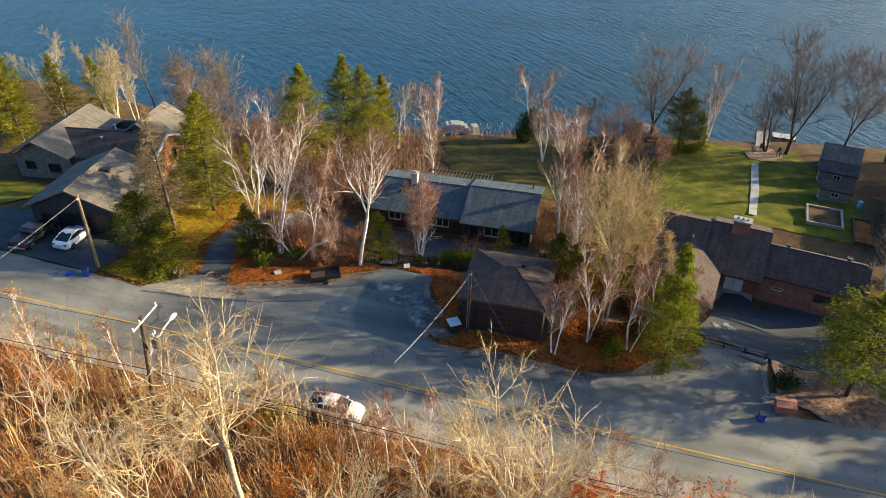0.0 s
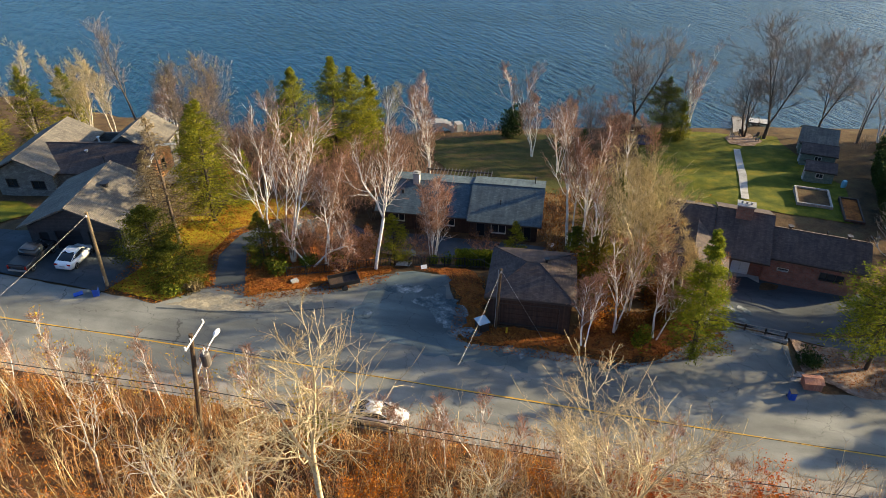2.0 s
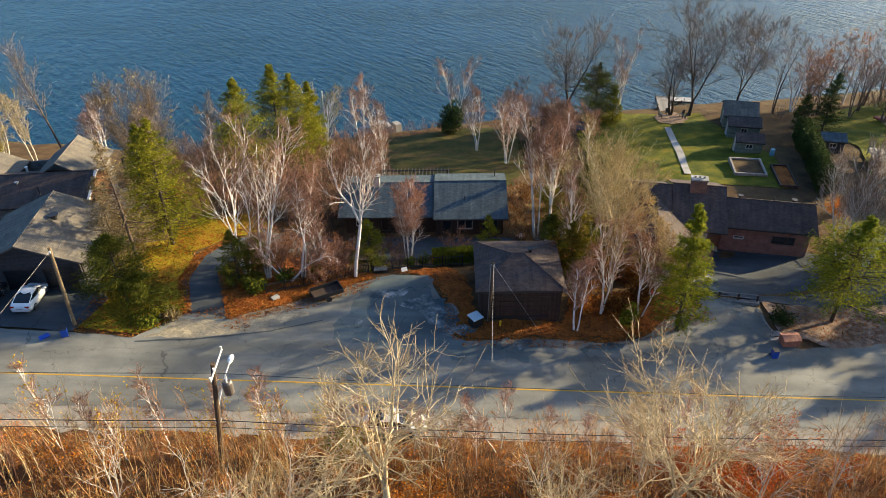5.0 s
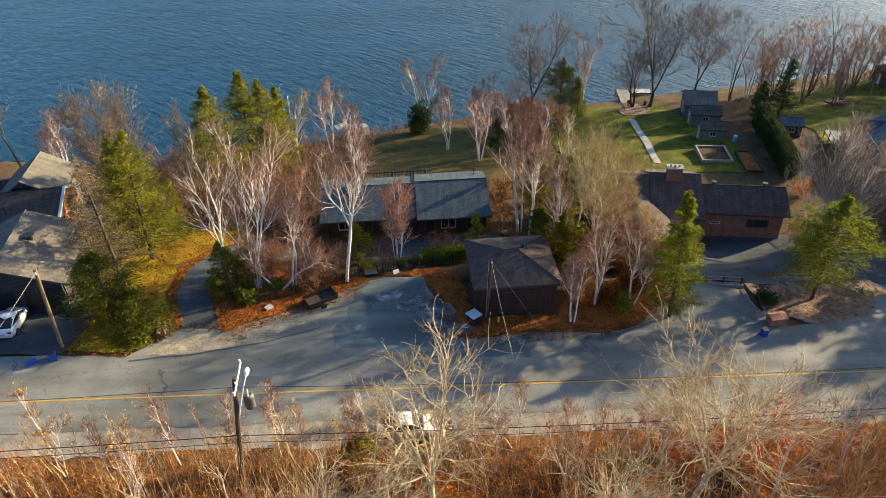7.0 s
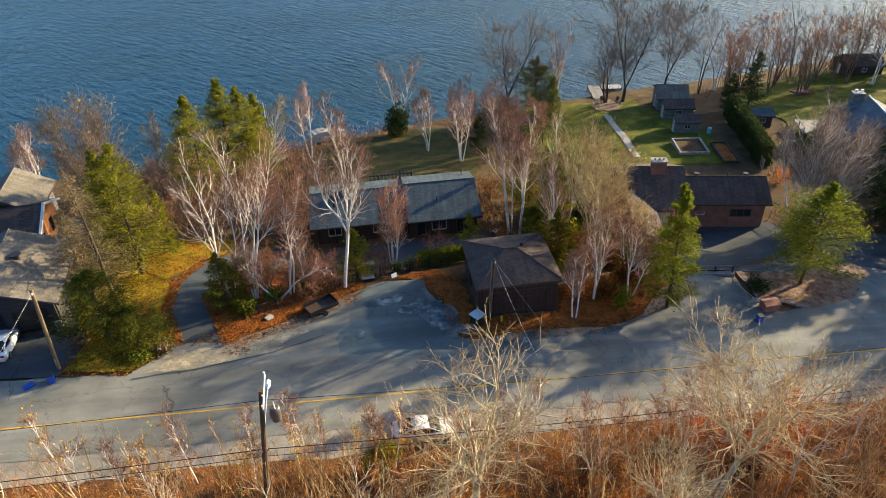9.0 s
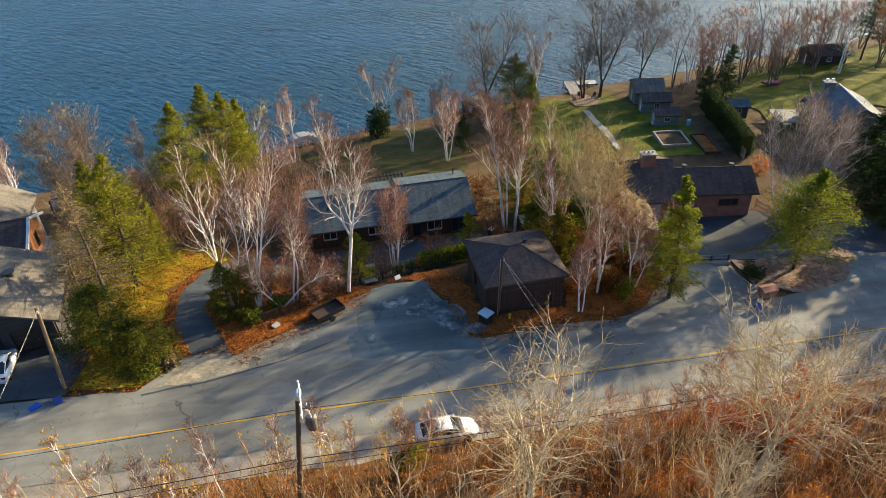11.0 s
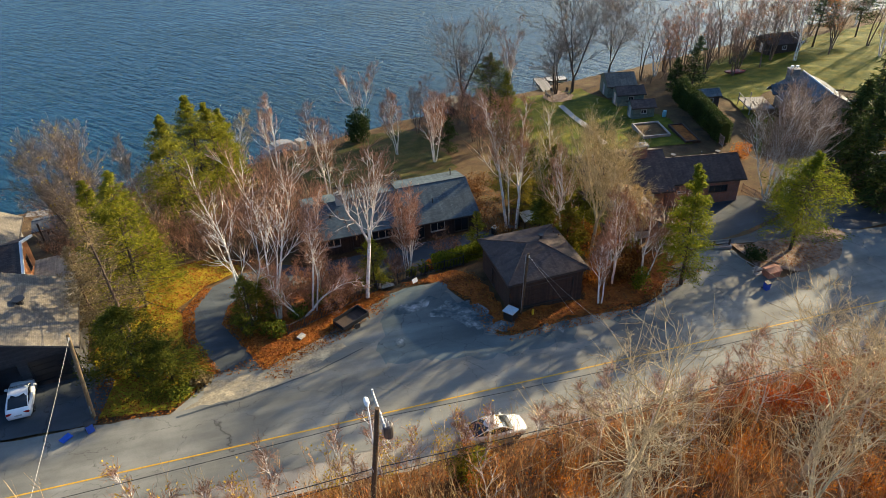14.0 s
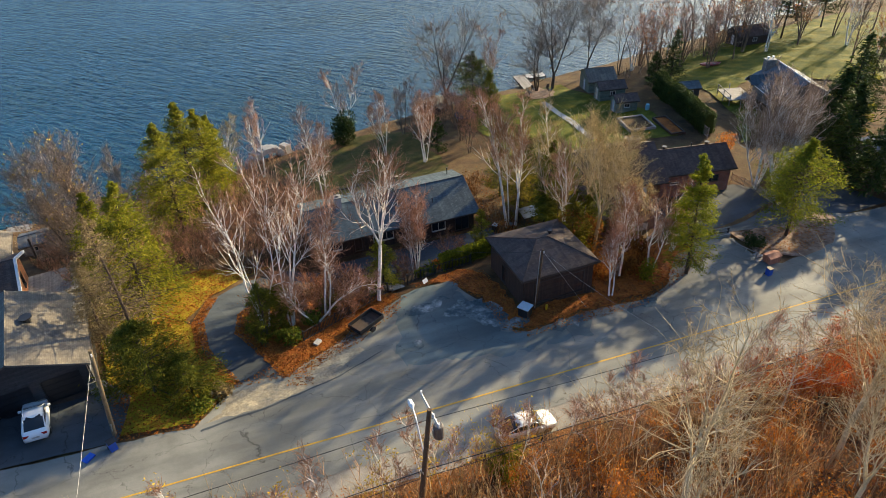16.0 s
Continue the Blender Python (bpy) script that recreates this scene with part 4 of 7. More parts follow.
def build_garage():
    z, e, h = 3.45, 4.1, 3.45
    g = Geo()
    w = 3.65
    front = (-2.9, 2.9, 0.3, 2.7)
    hole = (w - 2.75, w + 2.75, 0.15, 2.6)
    base = -1.6
    wall_run(g, (-w, -w), (w, -w), base, h - 0.1, 0.2, [hole])
    wall_run(g, (w, -w + 0.1), (w, w - 0.1), base, h - 0.1)
    wall_run(g, (w, w), (-w, w), base, h - 0.1)
    wall_run(g, (-w, w - 0.1), (-w, -w + 0.1), base, h - 0.1, 0.22, [(2.6, 3.6, 0.1, 2.15)])
    g.each("wall", M_BROWNWOOD, GAR)
    fill_hole(GAR, (-w, -w), (w, -w), hole, "garage_door", M_TRIM, M_BROWNWOOD, label="wide brown garage door in shade")
    fill_hole(GAR, (-w, w - 0.1), (-w, -w + 0.1), (2.6, 3.6, 0.1, 2.15), "door", M_TRIM, M_BROWNWOOD)
    a, r = 4.1, 0.55
    top = 4.75
    c = [(-a, -a, z), (a, -a, z), (a, a, z), (-a, a, z)]
    p, q = (-r, 0, top), (r, 0, top)
    roof = Geo().slab([c[0], c[1], q, p], 0.14).slab([c[1], c[2], q], 0.14).slab([c[2], c[3], p, q], 0.14).slab([c[3], c[0], p], 0.14).make("roof", M_SHAKE_BROWN, GAR)
    k = Geo()
    for s, t in ((c[0], p), (c[1], q), (c[2], q), (c[3], p), (p, q)):
        k.tube([s, t], 0.05, 5)
    k.each("hip_cap", M_SHAKE_BROWN, roof)
    f = Geo()
    for s, t in zip(c, c[1:] + c[:1]):
        f.box(((s[0] + t[0]) / 2, (s[1] + t[1]) / 2, z - 0.13), (abs(s[0] - t[0]) + 0.06, abs(s[1] - t[1]) + 0.06, 0.2))
    f.each("fascia", M_TRIM, roof)
    vent(GAR, 1.2, 0.6, 4.55, 0.16, 0.3)


build_garage()

# the long low house with grey shingles
MID = thing("long_house", pose(10.4, 66.7, -3.3, 0, 0, -15), "long low house with dark grey shingle roof and brown walls", "house")


def build_mid():
    g = Geo()
    e = 2.35
    hr = [(0.8, 1.9, 0.05, 2.1), (2.6, 4.4, 0.7, 2.0), (5.6, 7.4, 0.05, 2.1)]
    a, b = (-8.5, 0.9), (-0.5, 0.9)
    wall_run(g, a, b, -0.6, e, 0.2, hr)
    hl = [(1.2, 2.8, 0.8, 2.0), (4.2, 5.2, 0.05, 2.1), (6.5, 9.0, 0.7, 2.0)]
    a2, b2 = (-19.4, 1.6), (-8.7, 1.6)
    wall_run(g, a2, b2, -0.6, e, 0.2, hl)
    wall_run(g, (-0.5, 1.0), (-0.5, 8.7), -0.8, e)
    wall_run(g, (-0.5, 8.8), (-19.4, 8.8), -1.5, e)
    wall_run(g, (-19.4, 8.7), (-19.4, 1.7), -0.8, e)
    gable_end(g, (-0.5, 0.95), (-0.5, 8.7), e, 4.3)
    gable_end(g, (-19.4, 1.7), (-19.4, 8.7), e, 4.1)
    g.each("wall", M_BROWNWOOD, MID)
    for q in hr[:1] + hr[2:]:
        fill_hole(MID, a, b, q, "door", M_TRIM, None, 2 if q[1] - q[0] > 1.5 else 1)
    fill_hole(MID, a, b, hr[1], "window", M_PALE, None, 2)
    fill_hole(MID, a2, b2, hl[0], "window", M_PALE, None, 2)
    fill_hole(MID, a2, b2, hl[1], "door", M_TRIM, M_BROWNWOOD)
    fill_hole(MID, a2, b2, hl[2], "window", M_PALE, None, 3)
    gable(MID, -8.75, 0.1, 0.0, 9.3, 2.55, 4.75, M_SHAKE_GREY, ridge=5.4, zb=3.7)
    gable(MID, -20.2, -8.8, 0.7, 9.3, 2.45, 4.45, M_SHAKE_GREY, ridge=5.6, zb=3.5)
    ch = Geo().box((-15.8, 5.3, 4.6), (0.75, 0.75, 1.9)).make("chimney", M_PALE, MID, "pale stone chimney")
    Geo().box((-15.8, 5.3, 5.6), (0.9, 0.9, 0.12)).box((-15.8, 5.3, 5.75), (0.35, 0.35, 0.2)).make("cap", M_CONCRETE, ch)
    vent(MID, -1.2, 7.6, 4.05, 0.07, 0.9)
    vent(MID, -17.2, 3.6, 3.8, 0.16, 0.3)
    vent(MID, -5.0, 2.6, 3.5, 0.06, 0.7)
    # slatted pergola along the back eave
    p = Geo()
    for x in (-15.6, -11.5, -7.2):
        p.box((x, 11.4, 0.9), (0.14, 0.14, 4.2))
    p.box((-11.4, 11.4, 3.05), (8.8, 0.08, 0.18)).box((-11.4, 9.6, 3.05), (8.8, 0.08, 0.18))
    per = p.make("pergola", M_TRIM, MID)
    for i in range(19):
        Geo().box((-15.7 + i * 0.48, 10.5, 3.22), (0.09, 2.3, 0.14)).make("slat", M_TRIM, per)


build_mid()

# the brick house with the wide brown roof
RIGHT = thing("brick_house", pose(33.5, 58.9, -4.6, 0, 0, -26), "red brick house with wide brown shingle roofs and a brick chimney", "house")


def build_right():
    e, b0 = 3.35, -0.8
    g = Geo()
    h1 = [(1.3, 2.5, 1.9, 2.3), (5.5, 8.0, 1.7, 2.7)]
    a, b = (0.5, 0.6), (10.0, 0.6)
    wall_run(g, a, b, b0, e, 0.22, h1)
    wall_run(g, (10.0, 0.7), (10.0, 6.6), b0, e)
    wall_run(g, (10.0, 6.7), (0.6, 6.7), b0, e)
    wall_run(g, (0.5, 1.0), (0.5, 0.7), b0, e)
    gable_end(g, (10.0, 0.7), (10.0, 6.6), e, 5.1)
    h2 = [(1.1, 3.0, 0.2, 2.3)]
    a2, b2 = (-3.9, 1.2), (0.5, 1.2)
    wall_run(g, a2, b2, b0, e, 0.22, h2)
    wall_run(g, (-3.9, 1.1), (-3.9, -7.6), b0, e)
    h3 = [(1.2, 5.8, 0.2, 2.4)]
    a3, b3 = (-10.4, -7.6), (-3.9, -7.6)
    wall_run(g, a3, b3, b0, e, 0.22, h3)
    wall_run(g, (-10.4, 9.4), (-10.4, -7.5), b0, e)
    wall_run(g, (0.5, 9.5), (-10.4, 9.5), b0, e)
    wall_run(g, (0.5, 6.8), (0.5, 9.4), b0, e)
    gable_end(g, a3, b3, e, 5.0)
    gable_end(g, (-10.4, 9.4), (-10.4, -1.0), e, 6.2)
    g.each("wall", M_BRICK, RIGHT)
    fill_hole(RIGHT, a, b, h1[0], "window", M_PALE)
    fill_hole(RIGHT, a, b, h1[1], "window", M_TRIM, None, 3)
    fill_hole(RIGHT, a2, b2, h2[0], "door", M_WHITE, M_WHITE, 2, "white double entrance door")
    fill_hole(RIGHT, a3, b3, h3[0], "garage_door", M_TRIM, M_PALE)
    gable(RIGHT, 0.0, 10.6, 0.0, 7.3, 3.6, 5.5, M_SHAKE_BROWN)
    gable(RIGHT, -11.0, -5.42, -1.5, 9.0, 3.6, 6.3, M_SHAKE_BROWN, ridge=4.2, zb=4.1)
    gable(RIGHT, -5.4, 0.7, -1.5, 10.2, 3.62, 6.5, M_SHAKE_BROWN, ridge=4.3, zb=3.9)
    gable(RIGHT, -11.0, -3.4, -8.3, 2.6, 3.58, 5.45, M_SHAKE_BROWN, axis="y")
    ch = Geo().box((-2.6, 3.7, 6.6), (1.7, 1.0, 2.0)).make("chimney", M_BRICK, RIGHT, "broad red brick chimney")
    c = Geo().box((-2.6, 3.7, 7.66), (1.95, 1.25, 0.14))
    for x in (-3.1, -2.6, -2.1):
        c.tube([(x, 3.7, 7.7), (x, 3.7, 8.0)], 0.13, 8)
    c.make("cap", M_CONCRETE, ch)
    vent(RIGHT, 2.6, 4.9, 4.8, 0.2, 0.4, M_TRIM)
    vent(RIGHT, 8.6, 4.9, 4.8, 0.2, 0.4, M_TRIM)
    vent(RIGHT, 6.3, 4.7, 4.9, 0.05, 0.5)
    vent(RIGHT, -8.7, -4.6, 4.6, 0.2, 0.4, M_TRIM)
    Geo().box((-1.7, -0.4, 0.1), (4.2, 3.0, 0.25)).box((-1.7, -2.1, 0.0), (4.2, 0.4, 0.14)).make("porch", M_CONCRETE, RIGHT)


build_right()

# the garage and house with the tan roofs
LG = thing("gable_garage", pose(-38.3, 60.2, 3.3, 0, 0, -7.5), "dark-walled double garage with a tan shingle gable roof", "garage")


def build_left_garage():
    g = Geo()
    a, b = (-4.7, 0.5), (4.7, 0.5)
    hs = [(0.9, 1.9, 0.1, 2.1), (2.6, 5.3, 0.1, 2.35), (6.0, 8.8, 0.1, 2.35)]
    wall_run(g, a, b, -0.6, 2.75, 0.22, hs)
    wall_run(g, (4.7, 0.6), (4.7, 9.4), -1.5, 2.75)
    wall_run(g, (4.7, 9.5), (-4.7, 9.5), -2.5, 2.75)
    wall_run(g, (-4.7, 9.4), (-4.7, 0.6), -1.5, 2.75)
    gable_end(g, a, b, 2.75, 4.85)
    gable_end(g, (4.7, 9.5), (-4.7, 9.5), 2.75, 4.85)
    g.each("wall", M_DARKWALL, LG)
    for q in hs[1:]:
        fill_hole(LG, a, b, q, "garage_door", M_BLACK, M_BLACK)
    fill_hole(LG, a, b, hs[0], "door", M_BLACK, M_BLACK)
    s = Geo()
    for x0, x1 in ((-4.8, -3.9), (-2.7, -2.2), (0.7, 1.2), (4.2, 4.8)):
        s.span(x0, x1, 0.26, 0.4, -0.4, 0.75)
    s.each("stone_skirt", M_STONE, LG, "pale stone facing")
    gable(LG, -5.5, 5.3, -0.1, 10.1, 2.85, 5.2, M_SHAKE_TAN, axis="y", ridge=-0.0)
    vent(LG, 1.4, 5.6, 4.7, 0.3, 0.25)


build_left_garage()
LH = thing("stone_house", pose(-47.0, 82.0, -0.2, 0, 0, -9), "stone house with several tan shingle roofs", "house")


def build_left_house():
    g = Geo()
    a, b = (-8.0, -3.4), (-0.6, -3.4)
    hs = [(1.2, 2.7, 1.2, 2.4), (4.4, 6.2, 1.0, 2.2)]
    wall_run(g, a, b, -1.2, 3.2, 0.22, hs)
    wall_run(g, (-8.0, 8.0), (-8.0, -3.3), -3, 3.2)
    wall_run(g, (9.4, 9.6), (-7.9, 8.1), -4, 3.2)
    wall_run(g, (9.4, 3.4), (9.4, 9.5), -3, 3.2)
    wall_run(g, (-0.6, -3.3), (-0.6, -2.5), -1, 3.2)
    wall_run(g, (-0.5, -2.4), (10.4, -2.4), -1.5, 3.0)
    gable_end(g, a, b, 3.2, 5.1)
    g.each("wall", M_STONE, LH)
    for q in hs:
        fill_hole(LH, a, b, q, "window", M_TRIM, None, 2)
    gable(LH, -8.7, 0.1, -4.2, 8.7, 3.35, 5.45, M_SHAKE_TAN, axis="y", ridge=-4.4)
    gable(LH, -3.4, 11.0, -3.1, 6.2, 3.1, 5.05, M_SHAKE_BROWN, axis="x", ridge=1.5)
    gable(LH, 2.6, 10.1, 2.2, 10.2, 3.5, 5.85, M_SHAKE_TAN, axis="y", ridge=6.3)
    w = Geo()
    ow = [(1.2, 2.3, 0.9, 2.4), (4.6, 5.7, 1.0, 2.6)]
    oa, ob_ = (10.5, -2.4), (10.5, 5.4)
    wall_run(w, oa, ob_, -2.0, 3.0, 0.2, ow)
    gable_end(w, oa, ob_, 3.0, 4.85)
    w.each("gable_cladding", M_ORANGEWOOD, LH, "orange cedar cladding")
    for q in ow:
        fill_hole(LH, oa, ob_, q, "window", M_TRIM, None, 1)
    r = Geo().slab([(10.9, -3.2, 3.14), (11.15, -3.2, 3.14), (11.15, 1.5, 5.12), (10.9, 1.5, 5.12)], 0.25).slab([(10.9, 1.5, 5.12), (11.15, 1.5, 5.12), (11.15, 6.3, 3.12), (10.9, 6.3, 3.12)], 0.25)
    r.make("bargeboard", M_WHITE, LH)
    vent(LH, 1.6, 4.6, 3.9, 0.12, 0.5, M_WHITE)
    vent(LH, 2.4, 0.2, 4.4, 0.14, 0.25, M_METAL)
    vent(LH, 5.4, -1.4, 3.8, 0.06, 0.9)
    d = Geo().span(10.2, 15.5, 0.5, 5.5, 0.1, 0.3).make("deck", M_GREYWOOD, LH, "weathered grey deck")
    for x, y in ((15.3, 0.7), (15.3, 5.3)):
        Geo().box((x, y, -1.5), (0.2, 0.2, 3.2)).make("post", M_GREYWOOD, d)
    Geo().box((11.6, 8.2, 1.6), (0.2, 0.2, 3.4)).make("post", M_TRIM, LH)


build_left_house()

FAR = thing("far_house", pose(75.8, 65.9, -4.6, 0, 0, 59) @ Matrix.Translation((5.6, 2.2, 0)) @ Matrix.Scale(0.82, 4) @ Matrix.Translation((-5.6, -2.2, 0)), "pale grey roofed house with twin chimney pots on a slope", "house")


def build_far():
    g = Geo()
    for a, b in (((-5.6, -4.6), (5.6, -4.6)), ((5.6, -4.5), (5.6, 4.5)), ((5.6, 4.6), (-5.6, 4.6)), ((-5.6, 4.5), (-5.6, -4.5))):
        wall_run(g, a, b, -2.5, 3.2)
    gable_end(g, (5.6, -4.6), (5.6, 4.6), 3.2, 5.6)
    gable_end(g, (-5.6, -4.6), (-5.6, 4.6), 3.2, 5.6)
    g.each("wall", M_STONE, FAR)
    gable(FAR, -6.2, 6.2, -5.2, 6.4, 3.2, 5.8, M_SHAKE_BLUE, fascia=M_WHITE, ridge=0.0, zb=2.7)
    Geo().tube([(-6.25, 0, 5.86), (6.25, 0, 5.86)], 0.14, 6).make("ridge_flashing", M_WHITE, FAR)
    gable(FAR, 1.5, 4.5, 3.0, 7.4, 3.0, 4.4, M_SHAKE_GREY, axis="y", name="dormer_roof")
    ch = Geo().box((5.6, 2.2, 4.4), (1.4, 2.0, 4.2)).make("chimney", M_STONE, FAR)
    c = Geo().box((5.6, 2.2, 6.56), (1.6, 2.2, 0.14)).make("cap", M_CONCRETE, ch)
    for y in (1.7, 2.7):
        Geo().tube([(5.6, y, 6.6), (5.6, y, 7.0)], 0.15, 8).tube([(5.6, y, 7.0), (5.6, y, 7.16)], 0.3, 8).make("chimney_pot", M_WHITE, ch)
    d = Geo().box((3.0, 9.6, 0.6), (6.0, 5.0, 0.2)).make("deck", M_GREYWOOD, FAR, "weathered grey deck with railings")
    for x, y in ((0.1, 12.0), (3.0, 12.0), (5.9, 12.0), (5.9, 9.6), (0.1, 9.6)):
        Geo().box((x, y, 0.4), (0.14, 0.14, 2.8)).make("post", M_GREYWOOD, d)
    Geo().box((3.0, 12.0, 1.7), (6.0, 0.1, 0.1)).make("rail", M_GREYWOOD, d)


build_far()
E_H = thing("low_house", pose(66.0, 43.5, -4.3, 0, 0, -28), "low house with a pale grey shingle roof", "house")
g = Geo()
for a, b in (((-6, -4), (6, -4)), ((6, -3.9), (6, 3.9)), ((6, 4), (-6, 4)), ((-6, 3.9), (-6, -3.9))):
    wall_run(g, a, b, -1, 2.6)
gable_end(g, (-6, -4), (-6, 4), 2.6, 4.2)
gable_end(g, (6, -4), (6, 4), 2.6, 4.2)
g.each("wall", M_STONE, E_H)
gable(E_H, -6.6, 6.6, -4.7, 4.7, 2.6, 4.4, M_SHAKE_BLUE, fascia=M_WHITE)

# ---- trees in their places ----
M_OLIVEGOLD = island_leaf("foliage_gold", [(0.0, (0.09, 0.08, 0.012)), (0.5, (0.17, 0.145, 0.02)), (1.0, (0.26, 0.20, 0.03))], 0.6, 0.35)
M_LEAFRUST = island_leaf("leaves_rust", [(0.0, (0.10, 0.04, 0.014)), (0.6, (0.20, 0.085, 0.025)), (1.0, (0.30, 0.15, 0.035))], 0.7, 0.2)
BIRCH = dict(bark=M_BIRCH, twig=M_TWIG_RED, limb_r=0.32, pale=True, tip=0.015)
PALE = dict(bark=M_BIRCH, twig=M_TWIG_TAN, limb_r=0.32, pale=True, tip=0.015)
GREY = dict(bark=M_BARK, twig=M_TWIG_GREY)
DARK = dict(bark=M_BARKD, twig=M_TWIG_GREY)
ASPEN = dict(bark=M_ASPEN, twig=M_TWIG_PALE, limb_r=0.26, limb_bend=0.27, lift=0.04, twig_r=0.009, whip=0.45, pale=True, tip=0.012)

# beside the forecourt and the driveway
conifer("larch", -29.4, 63.2, "half-dead conifer with thin brown needles", M_DEADNEEDLE, 31, 14.6, 3.8, clumps=3800, size=0.13, ragged=0.55, droop=-0.3, bark=M_BARK, thin=1.0, bare=0.2)
conifer("larch", -31.6, 65.2, "half-dead conifer with thin brown needles", M_DEADNEEDLE, 37, 10.5, 2.8, clumps=5500, size=0.13, ragged=0.5, droop=-0.35, bark=M_BARK, thin=0.55)
conifer("spruce", -27.2, 69.6, "tall green spruce beside the driveway", M_CEDAR, 32, 15.0, 5.0, clumps=8500, size=0.2, shape=0.8)
conifer("spruce", -29.0, 74.0, "tall green spruce behind the garage", M_CEDAR, 38, 13.5, 3.6, clumps=5200, size=0.2, shape=0.8)
conifer("cedar", -29.9, 57.4, "broad dense green cedar beside the forecourt", M_OLIVE, 33, 8.0, 3.8, clumps=8000, size=0.17, shape=0.45)
conifer("cedar", -27.6, 55.2, "low dense green cedar beside the driveway", M_OLIVE, 39, 4.6, 2.8, clumps=3600, size=0.16, shape=0.35)
conifer("cedar", -24.2, 76.0, "slim pointed cedar at the lawn's edge", M_CEDAR, 40, 7.5, 1.2, clumps=1800, size=0.16)
bush("shrub", -27.4, 53.6, "low yellowish shrub at the verge", M_LEAFGREEN, 41, 1.4, 1.2, 700)
bush("shrub", -25.8, 53.9, "dry tan ornamental grass at the verge", M_DEADNEEDLE, 42, 1.0, 1.0, 600, 0.14)
conifer("juniper", -19.8, 58.6, "dark green juniper beside the driveway", M_OLIVE, 43, 6.4, 1.7, clumps=3400, size=0.14, shape=0.6)
conifer("juniper", -18.0, 59.6, "dark green juniper beside the driveway", M_OLIVE, 44, 5.2, 2.0, clumps=3200, size=0.14, shape=0.5)
bush("shrub", -18.4, 57.0, "bright yellow-green shrub behind the fence", M_LEAFGREEN, 45, 1.1, 1.5, 900)
bush("shrub", -15.6, 58.6, "olive shrub behind the fence", M_LEAFGREEN, 46, 1.0, 1.6, 700)
bush("shrub", -12.6, 61.4, "green shrub behind the fence", M_SPRUCE, 47, 1.3, 2.0, 900)

# white birches round the parking apron
bare_tree("birch", -8.7, 58.2, "tall white-barked birch with bare twigs", seed=1, tall=15.6, bend=0.1, stems=4, girth=0.19, fork=0.4, spread=0.38, first=0.2, limbs=24, limb_len=0.42, angle=0.7, fine=6, twigs=6, lean=(0.05, 0.02), limb_bend=0.16, **BIRCH)
bare_tree("birch", -19.2, 60.4, "leaning clump of white birches with bare twigs", seed=22, tall=14.2, stems=3, girth=0.125, spread=0.3, bend=0.1, lean=(0.0, 0.04), first=0.36, limbs=24, limb_len=0.4, angle=0.7, fine=6, twigs=6, limb_bend=0.16, **BIRCH)
bare_tree("birch", -17.2, 59.4, "clump of white birches with reddish twigs", seed=3, tall=16.0, stems=3, girth=0.15, bend=0.08, spread=0.15, lean=(0.06, 0.02), first=0.4, limbs=30, limb_len=0.36, angle=0.62, fine=6, twigs=6, limb_bend=0.16, **BIRCH)
bare_tree("birch", -15.3, 58.6, "crooked white birch beside the fence", seed=4, tall=8.0, stems=3, girth=0.13, spread=0.5, bend=0.16, lean=(0.0, 0.05), first=0.4, limbs=20, limb_bend=0.16, **BIRCH)
bare_tree("birch", -13.8, 59.2, "slender white birch beside the fence", seed=48, tall=12.4, stems=2, girth=0.12, spread=0.1, bend=0.07, lean=(0.08, 0.0), first=0.5, limb_len=0.22, limb_bend=0.16, **BIRCH)
bare_tree("birch", -11.6, 62.4, "slender white birch before the long house", seed=148, tall=9.5, stems=2, girth=0.09, spread=0.14, first=0.35, limb_len=0.26, limb_bend=0.16, **BIRCH)
bare_tree("birch", -2.6, 61.0, "clump of slender birches with reddish twigs", seed=5, tall=10.2, stems=6, girth=0.09, spread=0.15, first=0.3, limbs=34, limb_len=0.24, angle=0.5, fine=6, limb_bend=0.16, **BIRCH)
bare_tree("birch", 13.6, 65.3, "tall clump of white birches behind the garage", seed=6, tall=16.8, stems=2, girth=0.2, spread=0.07, first=0.42, limbs=36, limb_len=0.26, angle=0.55, fine=6, lean=(-0.04, 0), limb_bend=0.16, **BIRCH)
bare_tree("birch", 14.8, 65.2, "tall white birch that forks behind the garage", seed=149, tall=15.6, stems=3, girth=0.19, fork=0.3, spread=0.22, first=0.3, limbs=32, limb_len=0.3, fine=6, lean=(0.05, 0), limb_bend=0.16, **BIRCH)
bare_tree("birch", 20.4, 64.0, "tall white birch behind the garage", seed=49, tall=15.5, stems=2, girth=0.18, spread=0.1, first=0.45, limb_len=0.26, **PALE)
conifer("cedar", -6.7, 60.6, "conical yellow-green cedar beside the steps", M_CEDAR, 50, 6.6, 2.2, clumps=4200, size=0.13, shape=0.8, bare=0.02)
conifer("cedar", 6.4, 61.2, "small conical yellow-green cedar behind the garage", M_CEDAR, 51, 5.6, 1.6, clumps=2600, size=0.13, bare=0.02)
bush("shrub", -1.0, 60.2, "small green shrub beside the fence", M_LEAFGREEN, 52, 0.8, 1.2, 600)
bush("shrub", -2.6, 60.0, "small dark green shrub beside the steps", M_SPRUCE, 53, 0.7, 1.0, 500)
for i, (x, y) in enumerate(((0.8, 59.7), (2.8, 59.4), (4.8, 59.1))):
    bush("hedge", x, y, "clipped green hedge behind the black fence", M_SPRUCE, 54 + i, 1, 1.5, 1500, 0.11, "hedge", "hedge along the fence", (2.1, 1.1), -8, 0.3)
